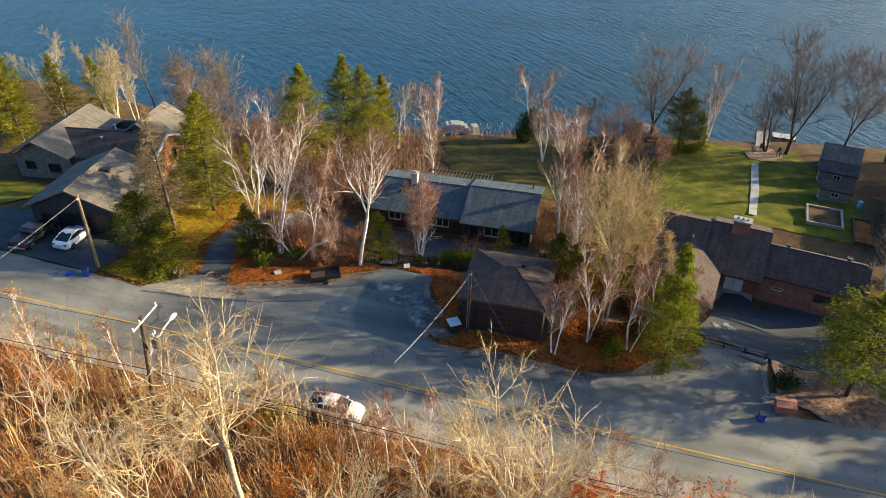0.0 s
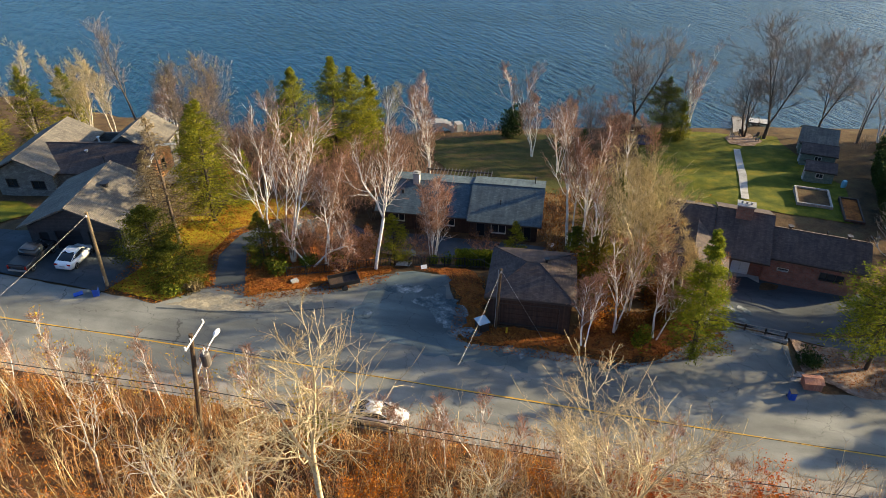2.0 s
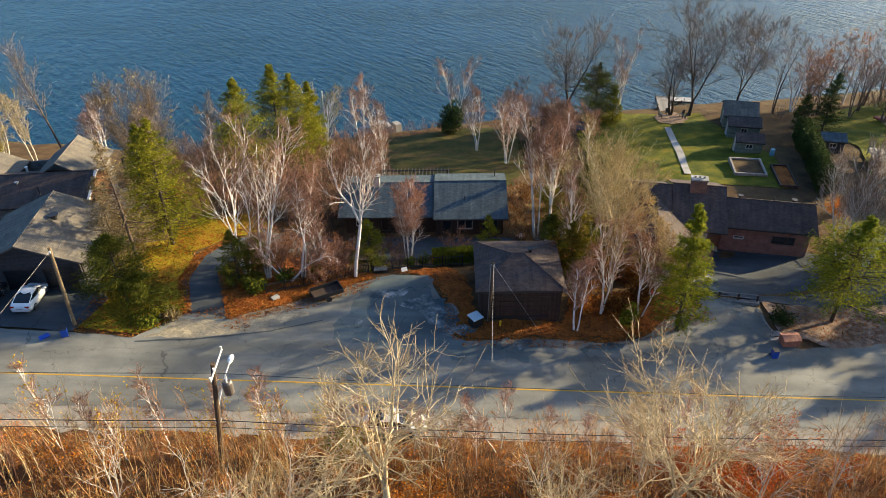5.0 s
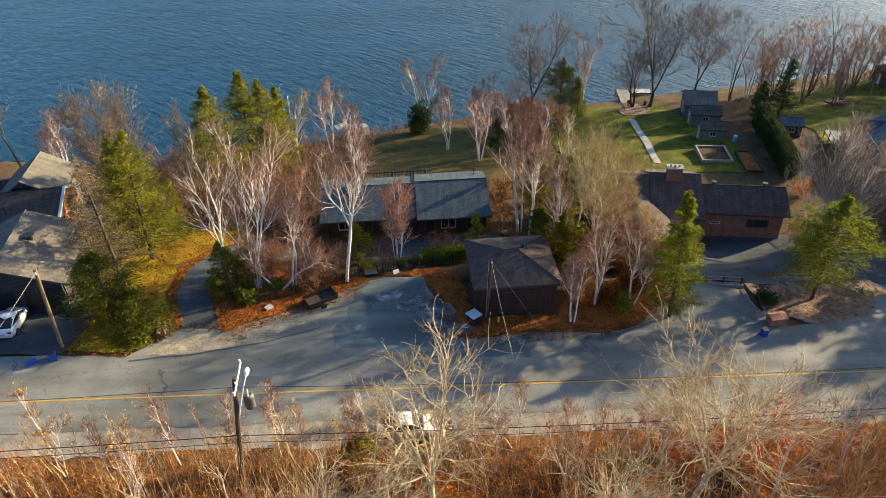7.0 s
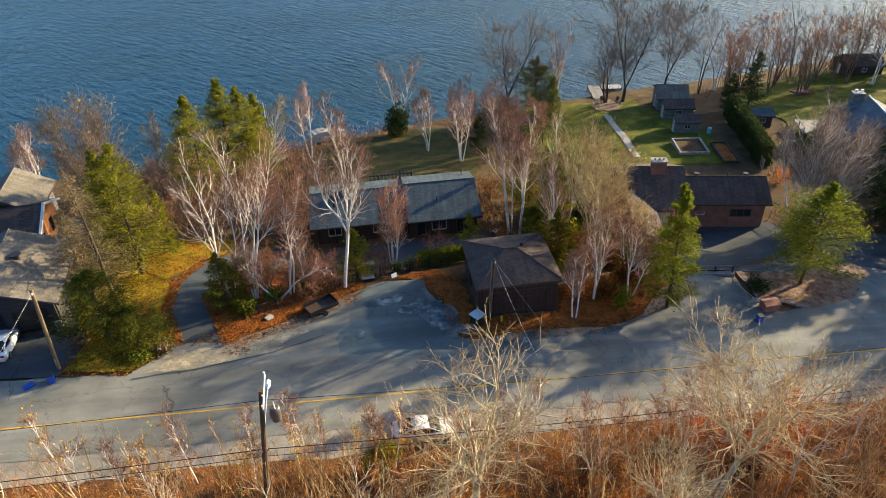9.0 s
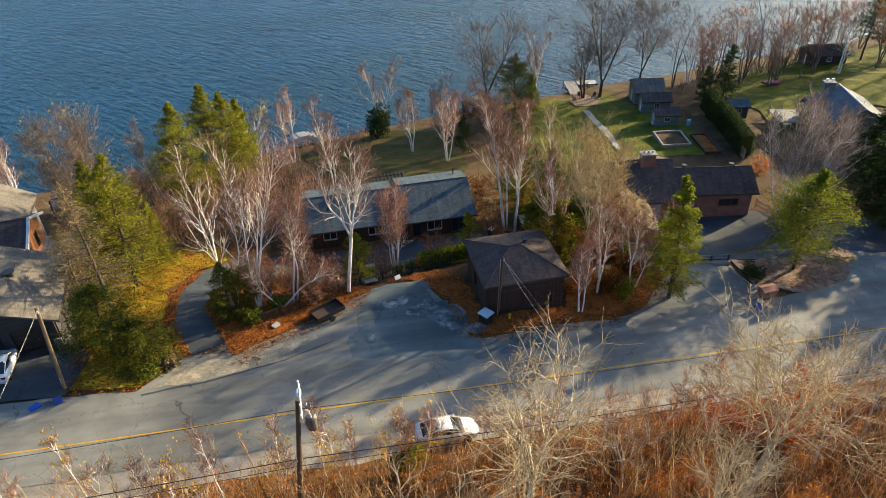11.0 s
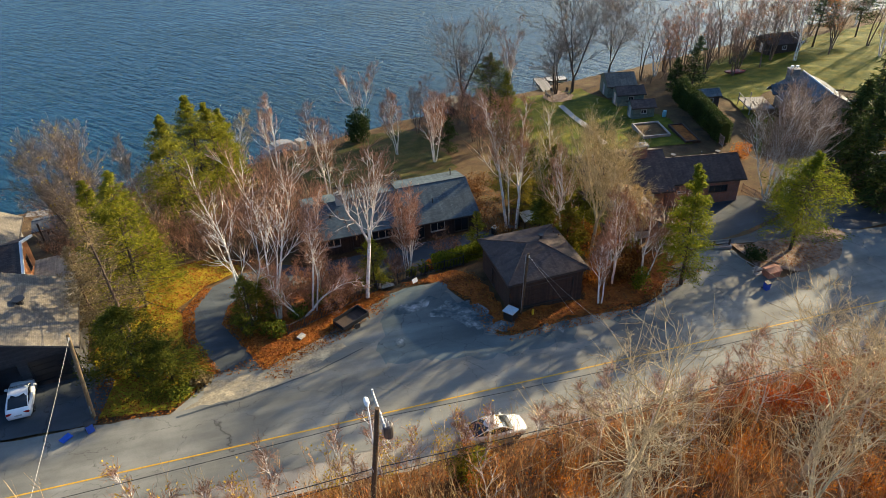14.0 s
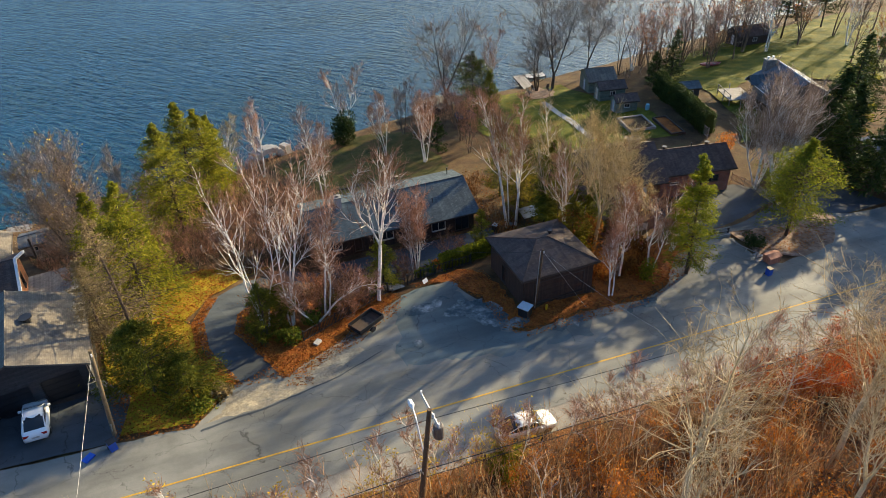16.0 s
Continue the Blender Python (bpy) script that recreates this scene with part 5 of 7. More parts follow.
bush("shrub", 2.2, 61.0, "tuft of orange ornamental grass", M_LEAFORANGE, 58, 0.9, 1.3, 600, 0.12)
bush("shrub", 0.4, 61.4, "tuft of orange ornamental grass", M_LEAFORANGE, 59, 0.7, 1.1, 500, 0.12)

# the wooded strip between the garages
rng = np.random.default_rng(77)
bare_tree("tree", 9.9, 45.6, "thin pale bare tree at the garage corner", seed=8, tall=7.5, girth=0.11, stems=2, spread=0.12, first=0.3, **BIRCH)
bare_tree("tree", 16.2, 53.6, "broad tan-twigged bare tree between the garages", seed=7, tall=16.5, stems=4, girth=0.22, fork=0.28, spread=0.34, first=0.25, limbs=46, limb_len=0.46, angle=0.8, twigs=9, fine=6, round_=0.6, twig_r=0.015, bark=M_ASPEN, twig=M_TWIG_TAN, pale=True, limb_r=0.22)
WOOD = ((13.4, 47.6, 11, 2), (15.4, 50.0, 11, 2), (17.0, 46.6, 8.5, 2), (18.4, 57.0, 13.5, 2), (14.0, 56.2, 12, 2), (17.6, 61.0, 14, 2), (19.6, 50.4, 10.5, 3), (22.2, 52.6, 9.0, 3), (21.6, 47.6, 6.0, 3))
for i, (x, y, h, k) in enumerate(WOOD):
    bare_tree("birch", x, y, "pale bare birch among the roadside trees", seed=200 + i, tall=h, stems=k, girth=0.13, spread=0.2, first=0.3, bend=0.09, limb_len=0.28,
              group="trees beside the garage", twigs=6, fine=6, leaves=M_LEAFORANGE if i % 3 == 0 else None, leaf_n=260, leaf_size=0.07, **(dict(bark=M_PALEBARK, twig=M_TWIG_TAN, pale=True) if i % 2 else BIRCH))
for i, (x, y, h, w) in enumerate(((12.0, 57.4, 6.0, 2.2), (15.2, 58.6, 9.0, 2.4), (17.8, 63.0, 12.0, 2.6), (16.6, 66.5, 9.0, 2.4), (21.6, 63.5, 9.5, 2.2), (13.0, 54.0, 7.0, 2.0), (18.6, 56.6, 8.0, 2.2))):
    conifer("cedar", x, y, "loose yellow-green cedar among the birches", M_OLIVEGOLD if i % 2 else M_OLIVE, 60 + i, h, w, clumps=2800, size=0.2, shape=0.6, ragged=0.45, group="cedars among the birches")
for i, (x, y, r, h, mt) in enumerate(((11.0, 52.6, 1.8, 3.6, 0), (13.0, 53.4, 1.8, 4.2, 1), (15.6, 54.6, 1.8, 4.0, 0), (17.4, 57.0, 2.0, 4.4, 1), (19.6, 54.0, 1.8, 3.4, 0), (18.6, 49.6, 1.6, 3.0, 0), (21.6, 54.2, 1.6, 3.2, 2),
                                    (14.8, 47.6, 1.2, 2.2, 0), (12.0, 55.8, 1.6, 3.8, 2), (22.6, 57.4, 1.6, 3.0, 0), (24.0, 63.0, 1.6, 3.2, 2), (26.0, 66.5, 1.6, 3.0, 1))):
    bush("shrub", x, y, ("rust-brown shrub among the birches", "yellow-green shrub among the birches", "dark evergreen shrub among the birches")[mt], (M_LEAFRUST, M_CEDAR, M_SPRUCE)[mt], 400 + i, r, h, 1500, 0.13,
         group="shrubs under the birches")
for i, (x, y, h) in enumerate(((20.0, 68.5, 10), (23.4, 69.5, 9), (18.4, 72.5, 8.5))):
    conifer("cedar", x, y, "dark green cedar beside the long house", M_OLIVE, 95 + i, float(h), 2.4, clumps=2400, size=0.2, shape=0.5, group="dark cedars beside the house")
bush("shrub", 15.2, 45.6, "green shrub at the roadside", M_SPRUCE, 65, 1.0, 2.4, 900)
bush("shrub", 11.6, 48.6, "rust-brown shrub at the roadside", M_LEAFORANGE, 66, 1.5, 2.6, 700)
bush("shrub", 13.6, 50.0, "rust-brown shrub among the birches", M_LEAFORANGE, 67, 1.6, 3.0, 700)
conifer("spruce", 19.4, 43.9, "tall pointed green spruce at the roadside", M_SPRUCE, 11, 13.8, 3.4, clumps=8500, size=0.18, bare=0.14)

# round the brick house
conifer("pine", 35.6, 42.6, "spreading green pine beside the lot", M_SPRUCE, 34, 12.4, 5.0, clumps=8000, size=0.2, shape=0.35, bare=0.2, ragged=0.4, top_power=0.6)
bush("shrub", 30.4, 43.4, "low dark rounded shrub by the steps", M_DKSPRUCE, 68, 1.2, 1.1, 1300, 0.1)
for i, (x, y, h, k) in enumerate(((45.4, 52.6, 15.5, 4), (48.0, 51.6, 14.5, 4), (50.6, 53.4, 13.5, 3))):
    bare_tree("birch", x, y, "pale grey birch clump behind the lot", seed=230 + i, tall=h, stems=k + 3, girth=0.13, spread=0.26, first=0.3, limb_len=0.3, limbs=48, angle=0.6, fine=5, twigs=6, twig_r=0.018, limb_r=0.3, tip=0.018, group="birches behind the lot", bark=M_BIRCH, twig=M_TWIG_GREY, pale=True)
bush("shrub", 53.4, 62.6, "rust-orange shrub beside the brick house", M_LEAFORANGE, 69, 1.6, 2.6, 800)
for i in range(3):
    f = (i + 0.5) / 3
    bush("hedge", 55.4 + 9.4 * f, 67.2 + 17.4 * f, "tall clipped dark green cypress hedge", M_DKSPRUCE, 70 + i, 1, 3.3 + 0.2 * i, 6500, 0.11, "hedge", "tall hedge row", (6.7, 1.9), 61.6)
conifer("spruce", 71.2, 87.0, "dark blue-green spruce by the sheds", M_DKSPRUCE, 80, 10.5, 2.8, clumps=3400, size=0.22)
conifer("spruce", 67.4, 87.6, "dark green spruce by the sheds", M_DKSPRUCE, 81, 7.0, 2.2, clumps=2200, size=0.22)
conifer("spruce", 80.6, 56.8, "tall dark blue-green spruce", M_DKSPRUCE, 82, 14.0, 3.2, clumps=3600, size=0.24)
conifer("cedar", 75.6, 58.0, "broad dark green cedar by the far house", M_DKSPRUCE, 83, 8.5, 3.0, clumps=3000, size=0.24, shape=0.4)
conifer("cedar", 84.0, 60.0, "broad olive cedar by the far house", M_CEDAR, 84, 8.0, 3.2, clumps=3000, size=0.24, shape=0.4)
conifer("cedar", 72.6, 54.0, "olive green cedar by the far house", M_CEDAR, 85, 6.5, 2.2, clumps=2000, size=0.22, shape=0.5)

# along the shore
for i, (x, y, h, w) in enumerate(((-18.8, 87.0, 16.0, 3.3), (-14.7, 95.0, 16.8, 3.0), (-11.8, 96.5, 15.5, 3.0), (-9.4, 101.0, 13.5, 1.8))):
    conifer("spruce", x, y, "tall yellow-green spruce behind the long house", M_CEDAR, 20 + i, h, w * 1.6, clumps=8000, size=0.22, shape=0.7, ragged=0.35, group="spruces behind the house")
conifer("cypress", 40.2, 106.2, "broad dark green cypress on the shore", M_OLIVE, 35, 11.0, 4.4, clumps=8500, size=0.2, shape=0.3, ragged=0.1, bare=0.02)
conifer("cedar", 43.0, 104.8, "yellow-green cedar on the shore", M_CEDAR, 36, 7.0, 2.0, clumps=2200, size=0.2, shape=0.6)
conifer("cedar", 22.4, 92.6, "small dark cedar on the lawn", M_DKSPRUCE, 86, 6.5, 1.6, clumps=1800, size=0.2, shape=0.6)
bush("shrub", 14.3, 109.4, "large rounded dark green shrub on the shore", M_DKSPRUCE, 87, 2.9, 5.0, 3200, 0.2)
bare_tree("maple", -30.0, 81.6, "round tree with brown twigs and a few yellow leaves", seed=90, tall=16.8, stems=5, fork=0.12, girth=0.24, spread=0.3, first=0.2, limb_len=0.34, limbs=64, angle=0.7, twigs=9, fine=8, round_=0.6, leaves=M_LEAFYELLOW, leaf_n=450, leaf_size=0.11, bark=M_BARK, twig=M_TWIG_GREY)
bare_tree("tree", -21.8, 93.0, "pale bare tree behind the spruces", seed=91, tall=11.5, stems=4, girth=0.1, spread=0.25, limb_len=0.3, bark=M_PALEBARK, twig=M_TWIG_GREY)
bare_tree("tree", -7.4, 104.5, "bare tan tree on the shore", seed=92, tall=12.5, stems=3, girth=0.15, spread=0.15, first=0.25, **PALE)
bare_tree("birch", -1.6, 106.0, "white birch with reddish twigs near the shore", seed=93, tall=11.5, stems=2, girth=0.15, spread=0.12, **BIRCH)
bare_tree("birch", -1.4, 84.4, "birch with reddish twigs behind the long house", seed=94, tall=14.6, stems=2, girth=0.14, spread=0.1, first=0.3, limbs=34, limb_len=0.24, fine=6, **BIRCH)
bare_tree("birch", 15.2, 110.6, "tall slender birch on the shore", seed=95, tall=13.0, stems=2, girth=0.14, spread=0.1, **BIRCH)
bare_tree("birch", 15.8, 97.7, "slender reddish birch on the lawn", seed=96, tall=10.5, stems=3, girth=0.12, spread=0.12, first=0.3, **BIRCH)
bare_tree("birch", 18.2, 90.0, "clump of slender reddish birches on the lawn", seed=97, tall=11.5, stems=4, girth=0.12, spread=0.12, first=0.3, **BIRCH)
bare_tree("tree", 36.4, 109.8, "forked dark bare tree on the shore", lift=0.05, angle=0.8, round_=0.7, limb_bend=0.14, seed=10, tall=17, stems=3, fork=0.2, girth=0.34, spread=0.42, first=0.45, limb_len=0.5, limbs=46, twigs=8, fine=6, twig_r=0.02, **DARK)
bare_tree("tree", 45.4, 108.0, "bare reddish tree on the shore", seed=98, tall=14.5, stems=3, girth=0.18, spread=0.15, first=0.3, **BIRCH)
bare_tree("maple", 57.5, 103.6, "wide dark bare maple on the shore", lift=0.05, angle=0.8, round_=0.7, limb_bend=0.14, seed=12, tall=18.0, stems=3, fork=0.16, girth=0.34, spread=0.3, first=0.3, limb_len=0.48, limbs=56, twigs=8, fine=6, twig_r=0.02, whip=0.9, **DARK)
bare_tree("maple", 54.6, 105.0, "low dark bare maple on the shore", lift=0.05, angle=0.8, round_=0.7, limb_bend=0.14, seed=99, tall=12.5, stems=3, girth=0.2, spread=0.4, first=0.2, limb_len=0.42, limbs=34, twigs=7, fine=7, twig_r=0.016, **DARK)
bare_tree("maple", 67.0, 103.6, "dark bare maple by the boathouse", lift=0.05, angle=0.8, round_=0.7, limb_bend=0.14, seed=100, tall=16.5, stems=3, girth=0.24, fork=0.2, spread=0.28, first=0.3, limb_len=0.46, limbs=44, twigs=7, fine=6, whip=0.9, twig_r=0.02, **DARK)
rng = np.random.default_rng(5)
SHORE = ((72, 100), (75.5, 99.5), (79, 100.5), (83, 98.6), (86.5, 99.8), (90, 98.6), (94.5, 99.5), (99, 98.4), (104, 98.6), (109, 97.4), (115, 98), (121, 96.6), (128, 96), (136, 95))
for i, (x, y) in enumerate(SHORE):
    bare_tree("tree", x, y, "bare grey-brown tree along the shore", lift=0.05, angle=0.8, round_=0.7, limb_bend=0.14, seed=300 + i, tall=float(rng.uniform(11, 15.5)), stems=int(rng.integers(2, 5)), girth=0.18, spread=0.18, first=0.25, twigs=4, fine=3,
              twig_r=0.026, group="bare trees along the far shore", leaves=M_LEAFORANGE if i in (2, 4) else None, leaf_n=900, leaf_size=0.12, **(BIRCH if i % 3 == 1 else GREY))
for i, (x, y, h) in enumerate(((92, 88, 12), (100, 86, 13), (88, 90, 11), (108, 84, 12), (118, 82, 13), (112, 76, 12), (126, 78, 13), (102, 70, 12), (134, 84, 12), (96, 64, 11))):
    bare_tree("tree", x, y, "bare tree on the sunny green slope", lift=0.05, angle=0.8, round_=0.7, limb_bend=0.14, seed=330 + i, tall=float(h), stems=1 + i % 3, girth=0.17, spread=0.16, first=0.28, twigs=4, fine=4, twig_r=0.02, group="bare trees on the slope",
              leaves=M_LEAFORANGE if i % 3 == 0 else None, leaf_n=500, leaf_size=0.12, **(BIRCH if i % 4 == 1 else GREY))
for i, (x, y, h) in enumerate(((74, 94, 11), (78, 96, 12), (82, 93, 11), (86, 95.5, 12), (91, 94, 12), (96, 95, 13), (84, 88, 9), (101, 93, 12), (106, 91, 12), (98, 90, 11), (112, 86, 12), (120, 90, 12))):
    bare_tree("tree", x, y, "bare reddish tree above the far shore", seed=700 + i, tall=float(h), stems=3, girth=0.15, spread=0.2, first=0.25, limbs=24, limb_len=0.32, twigs=4, fine=4, twig_r=0.022, lite=True, round_=0.4, group="reddish trees above the far shore",
              bark=M_BARK, twig=M_TWIG_RED, leaves=M_LEAFORANGE if i % 4 == 0 else None, leaf_n=500, leaf_size=0.12)
conifer("pine", 112, 90, "dark green pine on the far slope", M_DKSPRUCE, 101, 15, 4.0, clumps=2600, size=0.3, shape=0.4, bare=0.3)
conifer("pine", 124, 88, "dark green pine on the far slope", M_DKSPRUCE, 102, 13, 4.0, clumps=2600, size=0.3, shape=0.4, bare=0.3)

for i, (x, y, h) in enumerate(((25.5, 88.5, 9), (28.0, 94.0, 10), (31.0, 99.5, 9), (26.5, 101.0, 10), (32.5, 90.5, 8.5), (23.5, 104.5, 9))):
    bare_tree("tree", x, y, "slender reddish bare tree between the lawns", seed=345 + i, tall=h, stems=3, girth=0.1, spread=0.2, first=0.25, twigs=5, fine=5, group="reddish trees between the lawns", bark=M_BARK, twig=M_TWIG_RED)

# behind the stone house
bare_tree("tree", -44.0, 100.0, "tall leaning bare tree by the lake", seed=110, tall=18, girth=0.22, first=0.45, lean=(-0.12, 0), limb_len=0.4, **GREY)
bare_tree("birch", -39.5, 100.0, "clump of white birches by the lake", seed=111, tall=10.5, stems=4, girth=0.14, spread=0.25, **BIRCH)
for i, (x, y, h, k) in enumerate(((-53.5, 104, 13, 3), (-57, 112, 13, 3), (-49.5, 103, 12, 2), (-60, 117, 13, 3), (-66, 112, 14, 3))):
    bare_tree("birch", x, y, "pale bare birch behind the stone house", seed=112 + i, tall=h, stems=k, girth=0.16, spread=0.2, group="birches behind the stone house", bark=M_PALEBARK, twig=M_TWIG_TAN)
for i, (x, y, h, w) in enumerate(((-66.5, 100, 14, 3.6), (-61.0, 104, 13, 3.4), (-63, 94, 12, 3.4), (-70, 104, 14, 3.6), (-57.5, 109, 12, 3.2))):
    conifer("pine", x, y, "yellow-green pine beside the stone house", M_CEDAR, 120 + i, h, w, clumps=3600, size=0.24, shape=0.6, ragged=0.4, group="pines beside the stone house")

# reddish thicket between the houses and the lake
rng = np.random.default_rng(9)
for i in range(64):
    x, y = (rng.uniform(-34, -5), rng.uniform(82, 107)) if i % 3 else (rng.uniform(-26, -9), rng.uniform(73.5, 84))
    if i > 58:
        x, y = rng.uniform(22, 34), rng.uniform(98, 108)
    bare_tree("shrub", float(x), float(y), "leafless reddish shrub in the thicket", category="shrub", group="thicket towards the lake", seed=130 + i, tall=float(rng.uniform(3.2, 6.8)), stems=4, girth=0.04,
              spread=0.35, first=0.15, limbs=12, twigs=3, fine=3, twig_r=0.021, lite=True, bark=M_BARK, twig=M_TWIG_RED)

# tall aspens on the near hillside
ASP = "tall pale aspen on the near hillside"
bare_tree("aspen", -10.4, 22.6, ASP, seed=13, tall=17.8, girth=0.2, stems=3, fork=0.5, spread=0.26, first=0.2, limbs=40, limb_len=0.5, angle=1.0, twigs=7, fine=3, **ASPEN)
bare_tree("aspen", 3.3, 21.2, ASP, seed=14, tall=16.4, girth=0.2, stems=4, fork=0.42, spread=0.4, first=0.2, limbs=44, limb_len=0.5, angle=0.85, twigs=8, fine=5, lean=(0.1, 0), **ASPEN)
bare_tree("aspen", -4.5, 18.0, ASP, seed=15, tall=14.0, girth=0.14, stems=3, fork=0.5, spread=0.3, first=0.2, limbs=30, limb_len=0.45, angle=0.8, twigs=6, fine=3, **ASPEN)
bare_tree("aspen", -13.6, 19.4, "leaning pale aspen on the near hillside", seed=16, tall=14.5, girth=0.14, stems=2, fork=0.45, spread=0.3, first=0.2, lean=(-0.15, 0.05), limbs=28, limb_len=0.45, angle=0.8, twigs=6, fine=3, **ASPEN)
NEAR = ((5.2, 26.0, 9.5), (10.5, 21.5, 10.5), (16.5, 22.0, 10.5), (24.5, 22.5, 9.5), (31, 19.5, 12), (-20.0, 25.5, 10), (-25.5, 29.5, 9), (38, 18, 12), (-16.0, 27.5, 8.5), (-1.0, 26.5, 8.5))
for i, (x, y, h) in enumerate(NEAR):
    bare_tree("aspen", x, y, "pale bare aspen on the near hillside", seed=160 + i, tall=h, stems=2 + i % 2, fork=0.35, girth=0.1, spread=0.34, first=0.15, limbs=16, limb_len=0.46, angle=0.85, twigs=4, fine=2, group="aspens on the near hillside", **dict(ASPEN, bark=M_PALEBARK, twig=M_TWIG_BRUSH))
for i, (x, y, h) in enumerate(((56.0, 41.0, 9), (59.5, 38.0, 11), (63.0, 36.0, 10), (57.5, 36.2, 8), (66.5, 33.0, 12), (71.0, 30.0, 13), (64.0, 31.0, 11))):
    bare_tree("tree", x, y, "bare brown tree by the low house", seed=360 + i, tall=h, stems=3, girth=0.14, spread=0.25, first=0.2, group="bare trees by the low house", **GREY)
# unseen spruces, added past the low house to throw shade on the road
for i, (x, y, h) in enumerate(((73.0, 38.0, 13), (77.0, 34.0, 14), (71.0, 34.5, 12), (81.0, 38.0, 13), (85.0, 33.0, 14), (79.0, 30.0, 13))):
    conifer("spruce", x, y, "dark green spruce added unseen to shade the road", M_DKSPRUCE, 380 + i, h, 3.6, clumps=1300, size=0.38, group="spruces by the low house")
rng = np.random.default_rng(31)
for i in range(22):
    x, y = road_point(float(-38 + i * 2.6 + rng.uniform(-1.2, 1.2)), float(rng.uniform(-9.5, -6.6)))
    bare_tree("birch", x, y, "slender white birch sapling at the roadside", seed=500 + i, tall=float(rng.uniform(5.0, 7.5)), stems=1 + i % 2, girth=0.055, spread=0.2, first=0.35, limbs=12, limb_len=0.22, twigs=4, fine=5, bend=0.05,
              group="birch saplings along the road", leaves=M_LEAFYELLOW if i in (3, 5, 9, 11) else None, leaf_n=130, leaf_size=0.09, **BIRCH)
conifer("juniper", -12.6, 34.6, "rounded olive-green juniper in the brush", M_CEDAR, 520, 3.4, 1.6, clumps=2400, size=0.14, shape=0.4)
conifer("spruce", *road_point(27.5, -13.5), "small olive spruce in the brush", M_OLIVE, 521, 4.0, 1.5, clumps=1100, size=0.16)
bush("shrub", -28.4, 83.5, "orange-leaved shrub below the bare maple", M_LEAFORANGE, 530, 1.8, 2.6, 900, 0.12)
# invented trees, added on the right only to shade the lot and road
for i, (x, y, h) in enumerate(((54, 42.5, 11), (57, 48, 13), (58, 38.0, 12), (61, 52, 13), (64, 34.5, 13), (75, 37, 15), (76, 50, 16), (72, 55.5, 15))):
    conifer("spruce", x, y, "dark spruce added to shade the lot and road", M_DKSPRUCE, 560 + i, float(h), 4.4, clumps=1900 if i < 5 else 900, size=0.5, group="woods along the road")
for i, (x, y, h) in enumerate(((60, 37, 10), (66, 38, 12), (75, 42, 13), (78, 51, 13), (80, 45, 14))):
    bare_tree("tree", x, y, "bare brown tree added to streak the road with shade", seed=540 + i, tall=float(h), stems=4, girth=0.16, spread=0.25, first=0.2, limbs=30, limb_len=0.34, twigs=4, fine=3, twig_r=0.026, group="woods along the road", **GREY)
# reddish undergrowth between the birches
rng = np.random.default_rng(61)
for i, (x, y) in enumerate(((-17.2, 61.8), (-15.6, 63.6), (-13.0, 63.2), (-11.0, 60.4), (-10.2, 64.2), (-12.6, 66.0), (-15.8, 66.2), (-18.4, 64.0), (-9.2, 61.6), (-6.0, 63.8), (3.2, 63.0), (-3.6, 62.2), (-16.4, 59.8), (-13.4, 60.6), (-10.4, 58.8), (-12.0, 57.6), (-19.0, 62.4), (-8.8, 64.6), (-14.4, 68.6), (-10.6, 67.4))):
    bare_tree("shrub", x, y, "leafless reddish shrub between the birches", category="shrub", group="undergrowth between the birches", seed=600 + i, tall=float(rng.uniform(2.4, 4.2)), stems=5, girth=0.035,
              spread=0.45, first=0.12, limbs=16, twigs=3, fine=5, twig_r=0.011, lite=True, bark=M_BARK, twig=M_TWIG_RED, leaves=M_LEAFRUST, leaf_n=220, leaf_size=0.08)

# ---- brush on the near hillside ----
def sapling(seed, tall, stems, spread, twigs, r, bend=0.06):
    """Thin upright stems with short ascending twigs."""
    rng = np.random.default_rng(seed)
    lim = Limbs()
    tips = []
    for _ in range(stems):
        a = rng.uniform(0, 6.28)
        s = wander(rng, (rng.normal(0, 0.35), rng.normal(0, 0.35), -0.1), (spread * math.cos(a), spread * math.sin(a), 1), tall * rng.uniform(0.55, 1.15), 4, bend, 0.02)
        lim.limb(s, r * 1.5, r * 0.5, 3)
        for _ in range(twigs):
            q = rng.uniform(0.9, 4)
            j = min(3, int(q))
            p = s[j] + (s[j + 1] - s[j]) * (q - j)
            w = side_way(rng, s[j + 1] - s[j], rng.uniform(0.3, 0.8)) + np.array((0, 0, 0.25))
            e = p + w * rng.uniform(0.3, 1.0) * tall * 0.2
            lim.spike(p, e, r * 0.7)
            for _ in range(2):
                m = p + (e - p) * rng.uniform(0.2, 0.9)
                t = m + (side_way(rng, e - p, 0.6) + np.array((0, 0, 0.2))) * rng.uniform(0.15, 0.45)
                lim.spike(m, t, r * 0.5)
                tips.append(t)
    v, f = lim.arrays()
    return v, f, np.array(tips)


